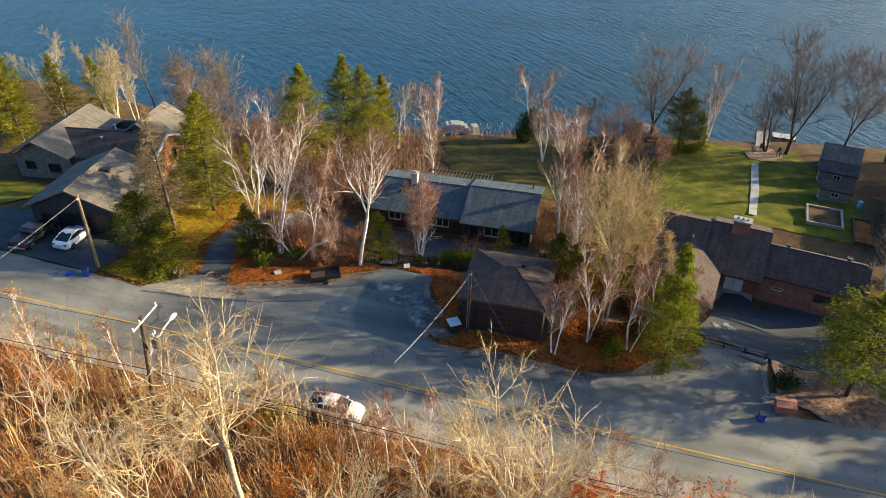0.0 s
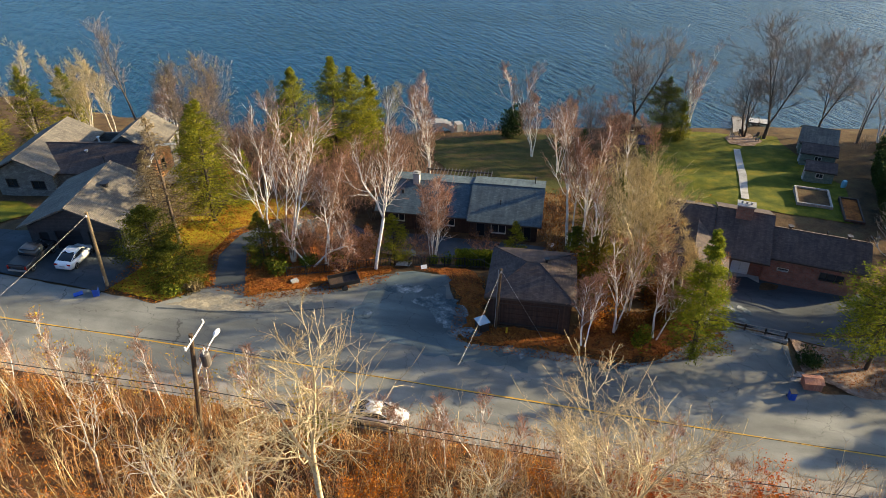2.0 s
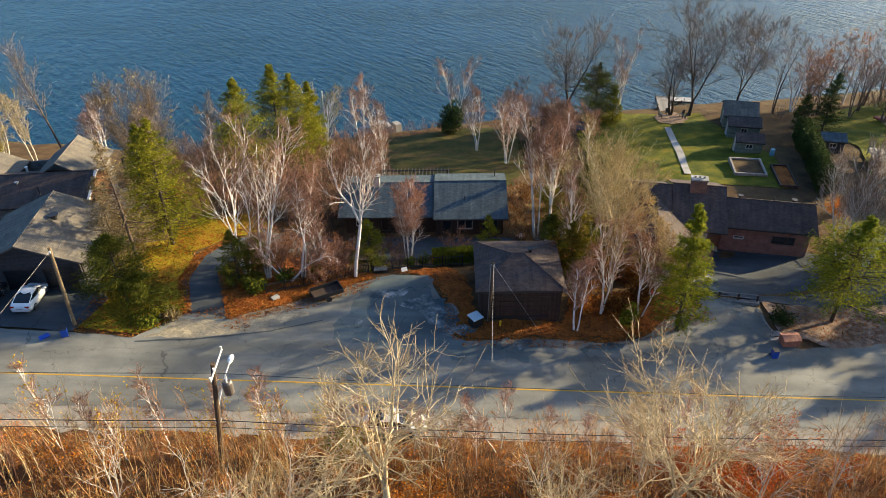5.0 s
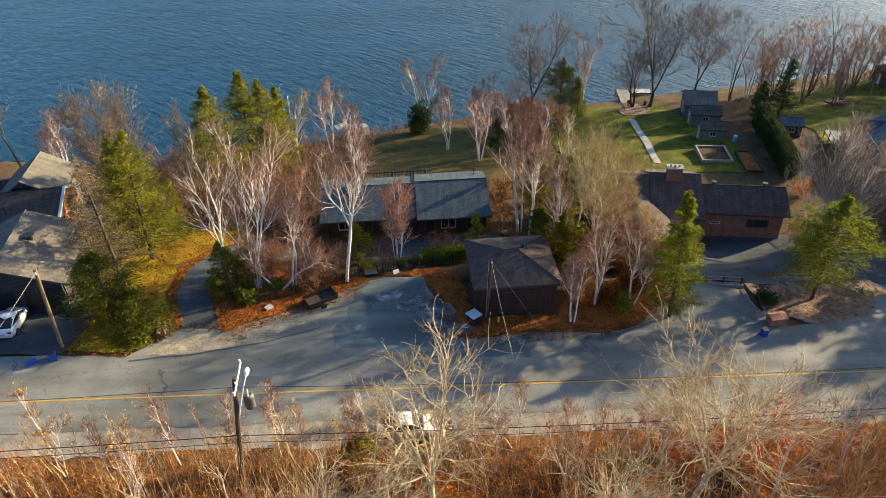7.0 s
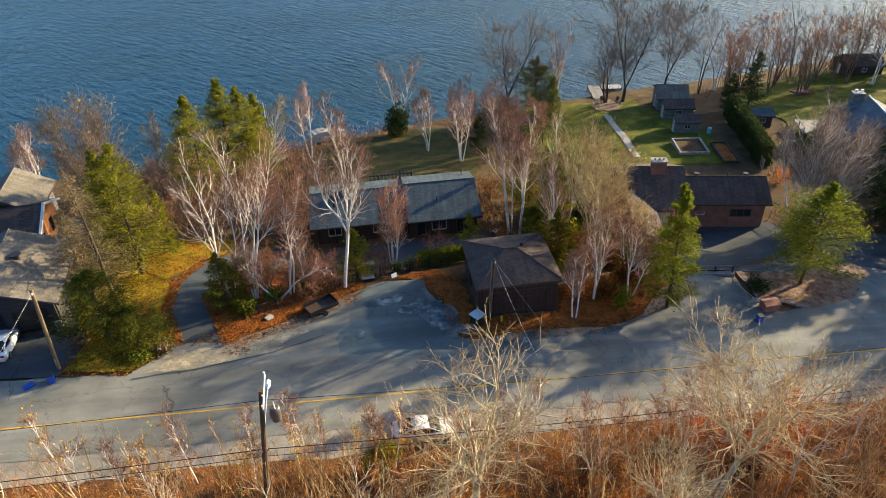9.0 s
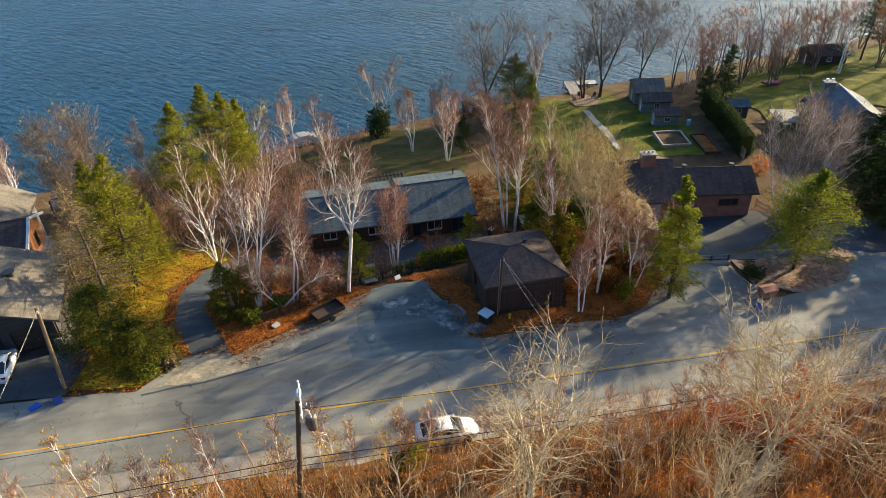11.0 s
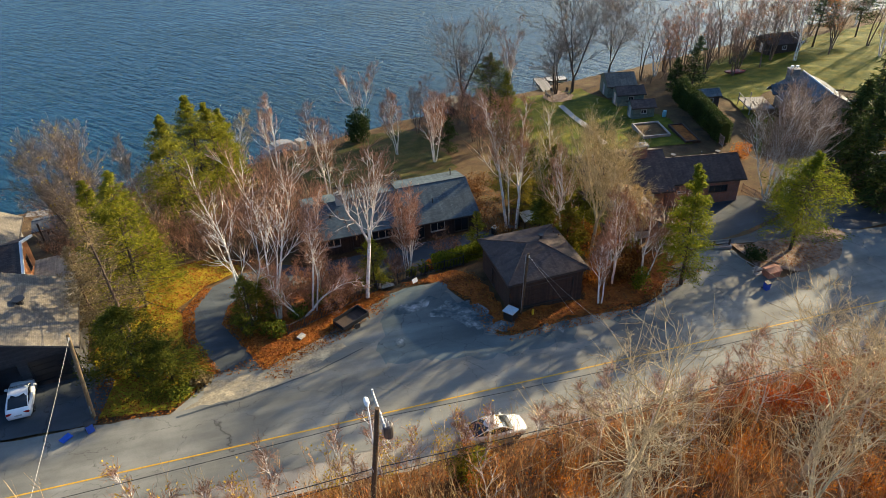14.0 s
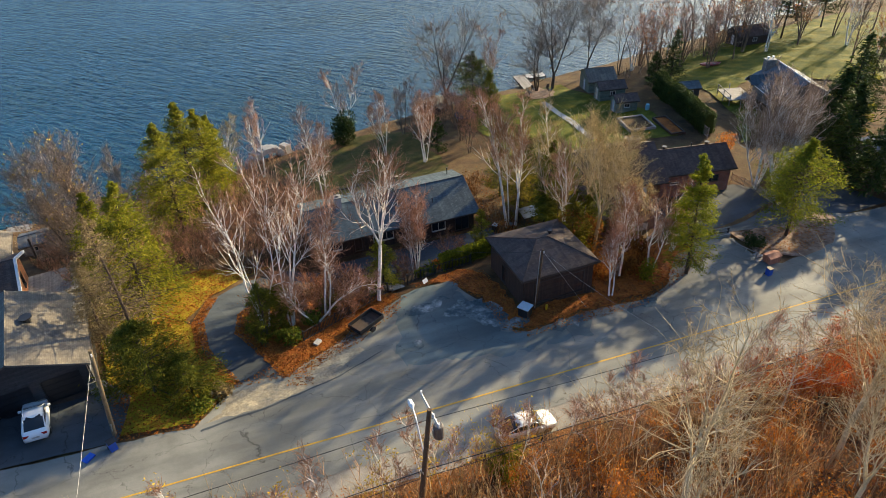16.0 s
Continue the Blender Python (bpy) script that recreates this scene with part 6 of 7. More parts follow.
def strew(name, mat, variants, places, label, leaf=None):
    """Many saplings as one mesh; places are x, y, scale, turn, variant."""
    vs, fs, base, tips = [], [], 0, []
    for x, y, s, t, k in places:
        v, f, tp = variants[int(k)]
        c, n_ = math.cos(t) * s, math.sin(t) * s
        rot = np.array(((c, -n_, 0), (n_, c, 0), (0, 0, s)))
        o = np.array((x, y, rough(x, y)))
        vs.append(v @ rot.T + o)
        fs.append(f + base)
        base += len(v)
        tips.append(tp @ rot.T + o)
    ob = new(name, tri_mesh(name, np.concatenate(vs), np.concatenate(fs), mat))
    tagged(ob, label, "brush", kind="stuff")
    return np.concatenate(tips)


rng = np.random.default_rng(21)


def hill_places(n, v0, v1, kinds, s0=0.7, s1=1.3, u0=-42, u1=75, bias=1.0):
    out = []
    for _ in range(n):
        u, v = rng.uniform(u0, u1), v0 + (v1 - v0) * rng.uniform(0, 1) ** bias
        x, y = road_point(u, v)
        out.append((x, y, rng.uniform(s0, s1), rng.uniform(0, 6.28), rng.integers(0, kinds)))
    return out


TALL = [sapling(400 + i, 4.6, 4, 0.13, 9, 0.013) for i in range(5)]
LOW = [sapling(410 + i, 2.0, 7, 0.4, 5, 0.013) for i in range(5)]
TANGLE = [sapling(420 + i, 3.0, 5, 0.75, 8, 0.013, 0.24) for i in range(6)]
tangle_tips = strew("brush", M_TWIG_DULL, TANGLE, hill_places(500, -8, -28, 6, 0.7, 1.5, -12, 56), "tangled grey-brown leafless thicket on the hillside")
tan_tips = strew("brush", M_TWIG_BRUSH, TALL, hill_places(300, -6.8, -24, 5, 0.7, 1.3, -42, 56), "dense tan leafless saplings on the hillside")
red_tips = strew("brush", M_TWIG_RED, TALL, hill_places(280, -6.3, -24, 5, 0.55, 1.15, -42, 56), "dense reddish leafless saplings on the hillside")
low_tips = strew("brush", M_TWIG_BRUSH, LOW, hill_places(400, -6.0, -30, 5, 0.7, 1.5), "low dry tan undergrowth on the hillside")
edge_tips = strew("brush", M_TWIG_PALE, TALL, hill_places(240, -6.0, -24, 5, 0.8, 1.5, -42, 56), "pale slender saplings along the road edge")


def leaf_stuff(name, pts, size, mat, label, flat=0.0, category="leaves"):
    ob = new(name, leaf_mesh(name, pts, size, mat, rng, flat))
    tagged(ob, label, category, kind="stuff")


# dead leaves that still hang in the brush, mostly low down
def near_spots(tips, n, spots, r):
    """Tips round some centres."""
    d = np.min([np.hypot(tips[:, 0] - x, tips[:, 1] - y) for x, y in spots], axis=0)
    pick = np.flatnonzero(d < r)
    return tips[rng.choice(pick, n)] + rng.normal(0, 0.12, (n, 3))


all_low = np.concatenate([low_tips, red_tips, tangle_tips])
leaf_stuff("dead_leaves", all_low[rng.choice(len(all_low), 34000)] + rng.normal(0, 0.2, (34000, 3)) - (0, 0, 0.3), 0.075, M_LEAFORANGE, "rusty dead leaves hanging in the brush")
leaf_stuff("red_leaves", near_spots(all_low, 11000, [(11.4, 26.6), (12.6, 25.2), (10.2, 28.4), (16.4, 27.0), (17.8, 27.6), (8.2, 29.4), (21.5, 26.5)], 1.9), 0.085, M_LEAFRED, "red autumn leaves in the brush")
ORANGE = [road_point(float(rng.uniform(-40, 60)), float(rng.uniform(-22, -7))) for _ in range(42)]
leaf_stuff("orange_leaves", near_spots(all_low, 34000, ORANGE, 1.8), 0.08, M_LEAFORANGE, "orange autumn leaves in the brush")
leaf_stuff("yellow_leaves", near_spots(np.concatenate([tan_tips, edge_tips]), 900, [road_point(-20, -7), road_point(-26, -7), road_point(-13, -7), road_point(-16, -6.5)], 1.6), 0.08, M_LEAFYELLOW, "last yellow leaves on roadside saplings")

# fallen leaves on the ground
HILL_LEAVES = [(x, y, rough(x, y) + 0.12) for x, y in (road_point(float(rng.uniform(-42, 75)), float(rng.uniform(-32, -6.2))) for _ in range(26000))]
leaf_stuff("hill_leaves", HILL_LEAVES, 0.1, M_LEAFMIX, "dead leaves lying on the hillside", 0.6)
def scatter(poly, n, surface=height, lift=0.09):
    xs, ys = [p[0] for p in poly], [p[1] for p in poly]
    out = []
    while len(out) < n:
        x, y = rng.uniform(min(xs), max(xs)), rng.uniform(min(ys), max(ys))
        if inside(poly, x, y):
            out.append((x, y, surface(x, y) + lift + rng.uniform(0, 0.03)))
    return out


BANK = [(-1.4, 46.2), (6, 45.0), (12.4, 43.3), (16, 43.7), (19.6, 45.2), (24, 46.4), (22, 52), (12, 50), (8.8, 46.9), (1.2, 48.6), (2.4, 56), (0.5, 58), (-5.4, 58.2), (-1.6, 56.6), (-0.9, 52), (-2.0, 47.8)]
STRIP = [(-21.0, 52.7), (-15.4, 54.3), (-12.6, 55.3), (-9, 56.6), (-6.4, 57.8), (-8.6, 60), (-13, 60.4), (-19, 58.6), (-21.4, 57.5)]
EDGE_L = [(-25.0, 54.0), (-25.7, 60), (-24.6, 65.5), (-21.6, 69.9), (-20.8, 69.6), (-23.5, 65.2), (-24.6, 60), (-24.0, 54.3)]
EDGE_R = [(-20.9, 52.6), (-21.6, 57.5), (-22.0, 61), (-20.4, 65), (-17.1, 68.2), (-16.3, 67.6), (-19.5, 64.6), (-21.0, 61), (-20.7, 57.5), (-19.9, 53)]
SPILL = [(-21.2, 51.6), (-19.4, 50.6), (-18.6, 52.2), (-16.6, 52.8), (-13.4, 53.4), (-11.4, 54.6), (-8.0, 55.4), (-7, 57), (-15, 54.2), (-20.4, 52.8)]
VERGE = [(-33.8, 53.2), (-28.6, 51.3), (-24.4, 54.4), (-25.2, 60), (-24.2, 65.5), (-27, 71), (-31.6, 71), (-32.8, 60)]
leaf_stuff("fallen_leaves", scatter(EDGE_L, 2600) + scatter(EDGE_R, 2600) + scatter(SPILL, 700) + scatter([(30, 42.4), (33, 39.6), (38.4, 39.4), (43.6, 41.6), (38, 43.6), (31, 46)], 1200) + scatter(BANK, 9000) + scatter(STRIP, 6500) + scatter(VERGE, 6000) + scatter([(-27, 70), (-25.3, 66), (-21.2, 70.2), (-17, 73.4), (-13, 75), (-20, 77.5), (-27, 76)], 5000) + scatter([(-25, 54), (-20, 52.4), (-14, 54), (-9, 56), (-6, 57), (-8, 58), (-20, 55)], 1500) + scatter([(-1, 45.4), (12, 42.6), (24, 44.6), (24, 46), (12, 44), (0, 46.6)], 1500)
           + scatter([(10, 60), (24, 56), (26, 74), (12, 78)], 4000), 0.085, M_LEAFMIX, "fallen orange leaves on the ground", 0.75)

# dense leafless growth towards the lake, and rusty growth beside the long house
WILD = [sapling(430 + i, 3.6, 5, 0.35, 6, 0.024, 0.12) for i in range(5)]


def wild_places(poly, n, s0, s1):
    return [(x, y, rng.uniform(s0, s1), rng.uniform(0, 6.28), rng.integers(0, 5)) for x, y, _ in scatter(poly, n, rough, 0)]


strew("undergrowth", M_TWIG_RED, WILD, wild_places([(-27, 78), (-14, 76), (-1, 80), (-1.5, 96), (-3, 109), (-26, 110), (-34, 96)], 190, 0.6, 1.3), "dense reddish leafless growth towards the lake")
strew("undergrowth", M_TWIG_GREY, WILD, wild_places([(-27, 78), (-14, 76), (-1, 80), (-1.5, 96), (-3, 111), (-26, 112), (-36, 96)], 110, 0.6, 1.5), "grey leafless growth towards the lake")
strew("undergrowth", M_TWIG_RED, WILD, wild_places([(-2, 109.5), (14, 111), (14, 113.5), (-2, 113.5)], 46, 0.4, 0.6), "low brown hedge row along the shore")
rust_tips = strew("undergrowth", M_TWIG_DULL, WILD, wild_places([(9.6, 62.5), (13.2, 61.5), (14.6, 72), (20.5, 77), (17, 80), (11.4, 76)], 46, 0.4, 0.75), "rusty leafless growth beside the long house")
leaf_stuff("rusty_leaves", rust_tips[rng.choice(len(rust_tips), 3500)] + rng.normal(0, 0.2, (3500, 3)), 0.1, M_LEAFRUST, "rust-brown leaves on the growth beside the house")
strew("undergrowth", M_TWIG_GREY, WILD, wild_places([(70, 96.5), (112, 94), (112, 98), (72, 101)], 60, 0.5, 1.0), "grey leafless growth along the far shore")

# ---- vehicles ----
def loft(stations):
    """A skin over rings of equal length, closed at both ends."""
    g = Geo()
    k = len(stations[0])
    vs = [p for ring in stations for p in ring]
    fs = [(i * k + j, i * k + (j + 1) % k, (i + 1) * k + (j + 1) % k, (i + 1) * k + j) for i in range(len(stations) - 1) for j in range(k)]
    fs += [tuple(range(k - 1, -1, -1)), tuple(range((len(stations) - 1) * k, len(stations) * k))]
    return g.add(vs, fs)


def ring(x, w, z0, z1, round_=0.12, tuck=0.08):
    """A car's cross-section: rounded shoulders, sides tucked in below."""
    half = [(w - tuck, z0), (w, z0 + (z1 - z0) * 0.35), (w, z0 + (z1 - z0) * 0.7), (w - round_ * 0.4, z1 - round_ * 0.35), (w - round_ * 1.6, z1)]
    return [(x, y, z) for y, z in half] + [(x, -y, z) for y, z in half[::-1]]


def wheel(parent, x, y, r=0.33):
    s = 1 if y > 0 else -1
    t = Geo().tube([(x, y - 0.11 * s, r), (x, y - 0.07 * s, r), (x, y + 0.07 * s, r), (x, y + 0.1 * s, r)], [r * 0.9, r, r, r * 0.92], 20).make("wheel", M_TYRE, parent, "black tyre")
    Geo().tube([(x, y + 0.09 * s, r), (x, y + 0.115 * s, r)], r * 0.66, 14).make("rim", M_METAL, t, "silver alloy rim")
    g = Geo()
    for i in range(5):
        a = i * 2 * math.pi / 5
        g.box((x + math.cos(a) * r * 0.33, y + 0.12 * s, r + math.sin(a) * r * 0.33), (r * 0.5 * abs(math.cos(a)) + 0.04, 0.02, r * 0.5 * abs(math.sin(a)) + 0.04))
    g.make("hub", M_BLACK, t)


def sedan(name, m, paint, label):
    t = thing(name, m, label, "car")
    L = 2.38
    body = [ring(-L, 0.62, 0.42, 0.78), ring(-L + 0.12, 0.80, 0.26, 0.98), ring(-1.75, 0.89, 0.2, 1.02), ring(-0.9, 0.92, 0.19, 0.99), ring(0.5, 0.92, 0.19, 0.96), ring(1.15, 0.91, 0.2, 0.93),
            ring(1.9, 0.86, 0.22, 0.82), ring(2.22, 0.76, 0.26, 0.70), ring(L, 0.55, 0.36, 0.58)]
    loft(body).make("body", paint, t, smooth=True)
    cab = [ring(-1.95, 0.72, 0.92, 1.03, 0.06, 0), ring(-1.05, 0.70, 0.92, 1.40, 0.16, -0.1), ring(-0.2, 0.70, 0.92, 1.45, 0.16, -0.1), ring(0.3, 0.69, 0.92, 1.40, 0.16, -0.1), ring(1.2, 0.72, 0.90, 0.96, 0.05, 0)]
    glass = loft(cab).make("greenhouse", M_GLASS, t, "dark glass windows", smooth=True)
    roof = [[(x, y * 1.0, z + 0.018 - abs(y) * 0.05) for y in (0.60, 0.3, 0, -0.3, -0.60)] + [(x, y, z - 0.03) for y in (-0.62, 0.62)] for x, z in ((-1.0, 1.39), (-0.6, 1.44), (-0.1, 1.46), (0.3, 1.41))]
    loft(roof).make("roof", paint, t, smooth=True)
    for s in (1, -1):
        p = Geo().tube([(-1.95, 0.70 * s, 1.02), (-1.02, 0.655 * s, 1.38), (-0.2, 0.655 * s, 1.43), (0.32, 0.65 * s, 1.39), (1.2, 0.72 * s, 0.95)], 0.035, 6)
        p.make("pillar", paint, t)
        Geo().box((-0.28, 0.72 * s, 1.17), (0.07, 0.07, 0.44)).make("door_pillar", M_BLACK, t)
        Geo().box((0.75, 0.98 * s, 0.99), (0.14, 0.2, 0.13)).make("mirror", paint, t)
        Geo().box((2.16, 0.58 * s, 0.64), (0.26, 0.34, 0.11), 22 * -s).make("headlight", M_METAL, t, "clear headlight")
        Geo().box((-2.32, 0.58 * s, 0.82), (0.14, 0.36, 0.13), 14 * s).make("tail_light", M_REDLAMP, t, "red tail light")
    Geo().box((-2.36, 0, 0.62), (0.05, 0.5, 0.13)).make("plate", M_PALE, t)
    Geo().box((2.33, 0, 0.46), (0.12, 0.8, 0.16)).make("grille", M_BLACK, t)
    for x in (-1.42, 1.42):
        for y in (-0.84, 0.84):
            wheel(t, x, y)
    return t


def pickup(m):
    t = thing("pickup_truck", m, "black pickup truck parked beside the white car", "truck")
    L = 2.75
    body = [ring(-L, 0.9, 0.5, 1.02, 0.05), ring(-L + 0.1, 0.95, 0.42, 1.06, 0.06), ring(-0.9, 0.97, 0.4, 1.08, 0.07), ring(0.9, 0.97, 0.4, 1.08, 0.1), ring(1.5, 0.96, 0.4, 1.06, 0.1), ring(2.5, 0.92, 0.42, 1.0, 0.12), ring(L, 0.8, 0.5, 0.9, 0.1)]
    loft(body).make("body", M_CARDARK, t, smooth=True)
    loft([ring(-0.85, 0.86, 1.0, 1.66, 0.12, -0.06), ring(0.55, 0.84, 1.0, 1.72, 0.12, -0.06), ring(1.45, 0.88, 1.0, 1.1, 0.06, 0)]).make("greenhouse", M_GLASS, t, "dark glass windows", smooth=True)
    Geo().box((-0.15, 0, 1.73), (1.4, 1.42, 0.06)).make("roof", M_CARDARK, t)
    Geo().box((-1.85, 0, 1.1), (1.7, 1.72, 0.06)).make("bed_cover", M_BLACK, t, "black bed cover")
    for s in (1, -1):
        Geo().box((-2.74, 0.82 * s, 0.85), (0.1, 0.16, 0.36)).make("tail_light", M_REDLAMP, t, "red tail light")
        Geo().box((2.62, 0.66 * s, 0.8), (0.2, 0.34, 0.16)).make("headlight", M_METAL, t)
        Geo().box((0.95, 1.06 * s, 1.15), (0.14, 0.22, 0.2)).make("mirror", M_CARDARK, t)
        Geo().tube([(-0.85, 0.78 * s, 1.06), (-0.75, 0.74 * s, 1.7), (0.6, 0.72 * s, 1.72), (1.45, 0.82 * s, 1.1)], 0.04, 5).make("pillar", M_CARDARK, t)
    Geo().box((-2.78, 0, 0.55), (0.1, 1.7, 0.16)).make("bumper", M_METAL, t)
    for x in (-1.75, 1.75):
        for y in (-0.88, 0.88):
            wheel(t, x, y, 0.39)


M_REDLAMP = plain("red_lens", (0.35, 0.015, 0.01), 0.2)
M_SILVER = plain("car_silver", (0.62, 0.62, 0.60), 0.25, 0.1, 0.03)


def on_ground(x, y, heading, lift=0.07):
    """A pose for a vehicle on sloping ground."""
    a = radians(heading)
    f = Vector((math.cos(a) * 2, math.sin(a) * 2, height(x + math.cos(a), y + math.sin(a)) - height(x - math.cos(a), y - math.sin(a)))).normalized()
    s = Vector((-math.sin(a) * 1.6, math.cos(a) * 1.6, height(x - math.sin(a) * 0.8, y + math.cos(a) * 0.8) - height(x + math.sin(a) * 0.8, y - math.cos(a) * 0.8))).normalized()
    u = f.cross(s).normalized()
    s = u.cross(f)
    return Matrix.Translation((x, y, height(x, y) + lift)) @ Matrix((f, s, u)).transposed().to_4x4()


sedan("sedan", on_ground(-38.1, 58.7, 83), M_CARWHITE, "white sedan parked before the dark garage")
sedan("sedan", on_ground(-8.55, 37.2, -13), M_SILVER, "pale silver sedan parked on the gravel shoulder")
pickup(on_ground(-41.7, 58.3, 83))

# ---- poles and cables ----
def cable(name, a, b, sag, r, mat, label, n=14):
    pts = []
    for i in range(n + 1):
        f = i / n
        p = Vector(a).lerp(Vector(b), f)
        p.z -= sag * 4 * f * (1 - f)
        pts.append(p)
    return tagged(Geo().tube(pts, r, 4).make(name, mat), label, "cable")


zb = height(-33.7, 54.2)
PL = thing("utility_pole", pose(-33.7, 54.2, zb), "leaning pale wooden utility pole at the forecourt", "pole")
Geo().tube([(0, 0, -0.4), (0.42, -0.42, 4.2), (0.85, -0.85, 8.6)], [0.17, 0.155, 0.13], 10).make("post", M_POLE, PL)
Geo().box((0.82, -0.98, 8.25), (0.1, 0.14, 0.2)).make("insulator", M_WHITE, PL)
Geo().tube([(0.02, -0.2, 0.6), (0.1, -0.3, 1.4)], 0.05, 6).make("ground_guard", M_METAL, PL)
cable("cable", (-32.87, 53.2, zb + 8.3), (-41.2, 27.4, 10.6), 0.5, 0.009, M_WIREPALE, "pale twisted service cable over the road")

zb = height(2.25, 48.1)
PG = thing("utility_pole", pose(2.25, 48.1, zb), "weathered wooden utility pole beside the garage", "pole")
Geo().tube([(0, 0, -0.3), (0.1, -0.3, 3.6), (0.2, -0.55, 7.2)], [0.13, 0.12, 0.1], 10).make("post", M_POLED, PG)
Geo().box((0.2, -0.66, 6.95), (0.1, 0.12, 0.22)).make("insulator", M_PALE, PG)
Geo().tube([(-0.1, -0.16, 0.4), (0.0, -0.45, 7.0)], 0.03, 6).make("conduit", M_METAL, PG)
TOP_G = (2.45, 47.55, zb + 7.0)
cable("cable", TOP_G, (-3.0, 31.0, 12.6), 0.35, 0.008, M_WIREPALE, "pale service cable over the road")
cable("guy_wire", TOP_G, (6.6, 45.6, height(6.6, 45.6)), 0.0, 0.009, M_WIREPALE, "thin guy wire from pole to ground", 2)
cable("cable", TOP_G, (0.9, 64.6, -0.7), 0.4, 0.014, M_WIRE, "thin service cable to the long house")
GG = thing("guy_guard", pose(3.2, 47.5, height(3.2, 47.5)), "yellow plastic guard beside the pole", "guard")
Geo().tube([(0, 0, -0.1), (0.05, -0.02, 0.6)], 0.11, 8).make("sleeve", plain("yellow_plastic", (0.65, 0.42, 0.02), 0.5), GG)

LX, LY = -19.2, 33.5
zb = height(LX, LY)
LP = thing("utility_pole", pose(LX, LY, zb), "dark utility pole with a transformer and street lamp", "pole")
Geo().tube([(-1.5, 0, -0.7), (-0.72, -0.03, 5), (0.03, -0.11, 10.76)], [0.19, 0.165, 0.13], 10).make("post", M_POLED, LP)
tr = Geo().tube([(0.52, -0.1, 8.2), (0.52, -0.1, 8.25), (0.52, -0.1, 9.1), (0.52, -0.1, 9.2)], [0.27, 0.3, 0.3, 0.22], 14).make("transformer", plain("transformer_brown", (0.10, 0.085, 0.075), 0.45), LP, "brown-grey transformer can")
for y in (-0.22, 0.05):
    Geo().tube([(0.52, y, 9.15), (0.52, y, 9.5)], [0.05, 0.03], 8).make("bushing", M_WHITE, tr)
Geo().box((0.28, -0.05, 8.7), (0.24, 0.1, 0.5)).make("bracket", M_METAL, LP)
arm = Geo().tube([(-0.38, 0.15, 7.1), (-0.1, 0.9, 7.6), (0.25, 1.8, 8.15), (0.5, 2.55, 8.31)], 0.05, 8).make("lamp_arm", M_METAL, LP, "pale metal lamp arm")
Geo().tube([(0.46, 2.45, 8.28), (0.53, 2.65, 8.34), (0.62, 3.0, 8.33), (0.66, 3.2, 8.29)], [0.07, 0.17, 0.16, 0.05], 10).make("lamp_head", M_WHITE, arm, "white street lamp head")
beam = Geo().tube([(-0.12, -1.23, 10.4), (0.17, 0.06, 10.44), (0.46, 1.36, 10.48)], 0.065, 4).make("crossarm", M_PALE, LP, "pale weathered wooden crossarm")
for f in (0.02, 0.3, 0.97):
    Geo().tube([(-0.12 + 0.58 * f, -1.23 + 2.59 * f, 10.42 + 0.08 * f), (-0.12 + 0.58 * f, -1.23 + 2.59 * f, 10.68 + 0.08 * f)], [0.05, 0.06], 8).make("insulator", M_WHITE, beam)
Geo().box((-0.57, 0, 6.0), (0.34, 0.3, 0.2)).make("clamp", M_METAL, LP)
zr_l, zr_r = zb + 9.9 + 4.6, zb + 9.9 - 4.2
xl, yl = road_point(-76, -10.6)
xr, yr = road_point(42, -10.6)
for dz, r, lab in ((0.0, 0.022, "black overhead power line along the road"), (-3.9, 0.035, "thick black communication cable along the road"), (-4.5, 0.025, "black communication cable along the road")):
    cable("cable", (xl, yl, zr_l + dz), (LX + dz * 0.14, LY, zb + 9.9 + dz), 0.7, r, M_WIRE, lab)
    cable("cable", (LX + dz * 0.14, LY, zb + 9.9 + dz), (xr, yr, zr_r + dz), 0.7, r, M_WIRE, lab)

# ---- at the roadside ----
def wheelie_bin(x, y, rz, open_=False):
    t = thing("recycling_bin", at(x, y, rz, 0.06), "blue plastic recycling bin at the roadside", "bin")
    Geo().box((0, 0, 0.42), (0.5, 0.5, 0.8)).make("body", M_BLUE, t)
    Geo().box((0, 0.0, 0.84), (0.54, 0.56, 0.06), 0, 4).make("lid", M_BLACK, t, "black lid")
    for s in (-1, 1):
        Geo().tube([(0.26 * s, 0.28, 0.1), (0.3 * s, 0.28, 0.1)], 0.1, 10).make("wheel", M_TYRE, t)


wheelie_bin(-34.05, 52.6, 10)
wheelie_bin(26.4, 39.0, -10)
t = thing("bin_lid", at(-35.7, 52.7, 30, 0.07), "blue plastic lid lying on the asphalt", "lid")
Geo().box((0, 0, 0.04), (0.8, 0.55, 0.08)).make("lid", M_BLUE, t)

t = thing("wooden_box", at(28.9, 40.3, -12, 0.05), "reddish wooden box with a sloped lid at the roadside", "box")
Geo().box((0, 0, 0.42), (1.5, 1.0, 0.84)).make("body", M_REDBOX, t)
Geo().slab([(-0.82, -0.6, 0.82), (0.82, -0.6, 0.82), (0.82, 0, 1.05), (-0.82, 0, 1.05)], 0.06).slab([(-0.82, 0, 1.05), (0.82, 0, 1.05), (0.82, 0.6, 0.86), (-0.82, 0.6, 0.86)], 0.06).make("lid", M_REDBOX, t)

t = thing("utility_box", at(1.0, 48.0, 20), "pale metal utility box with a light blue top", "utility box")
Geo().box((0, 0, 0.5), (0.95, 0.95, 1.1)).make("body", M_BLACK, t)
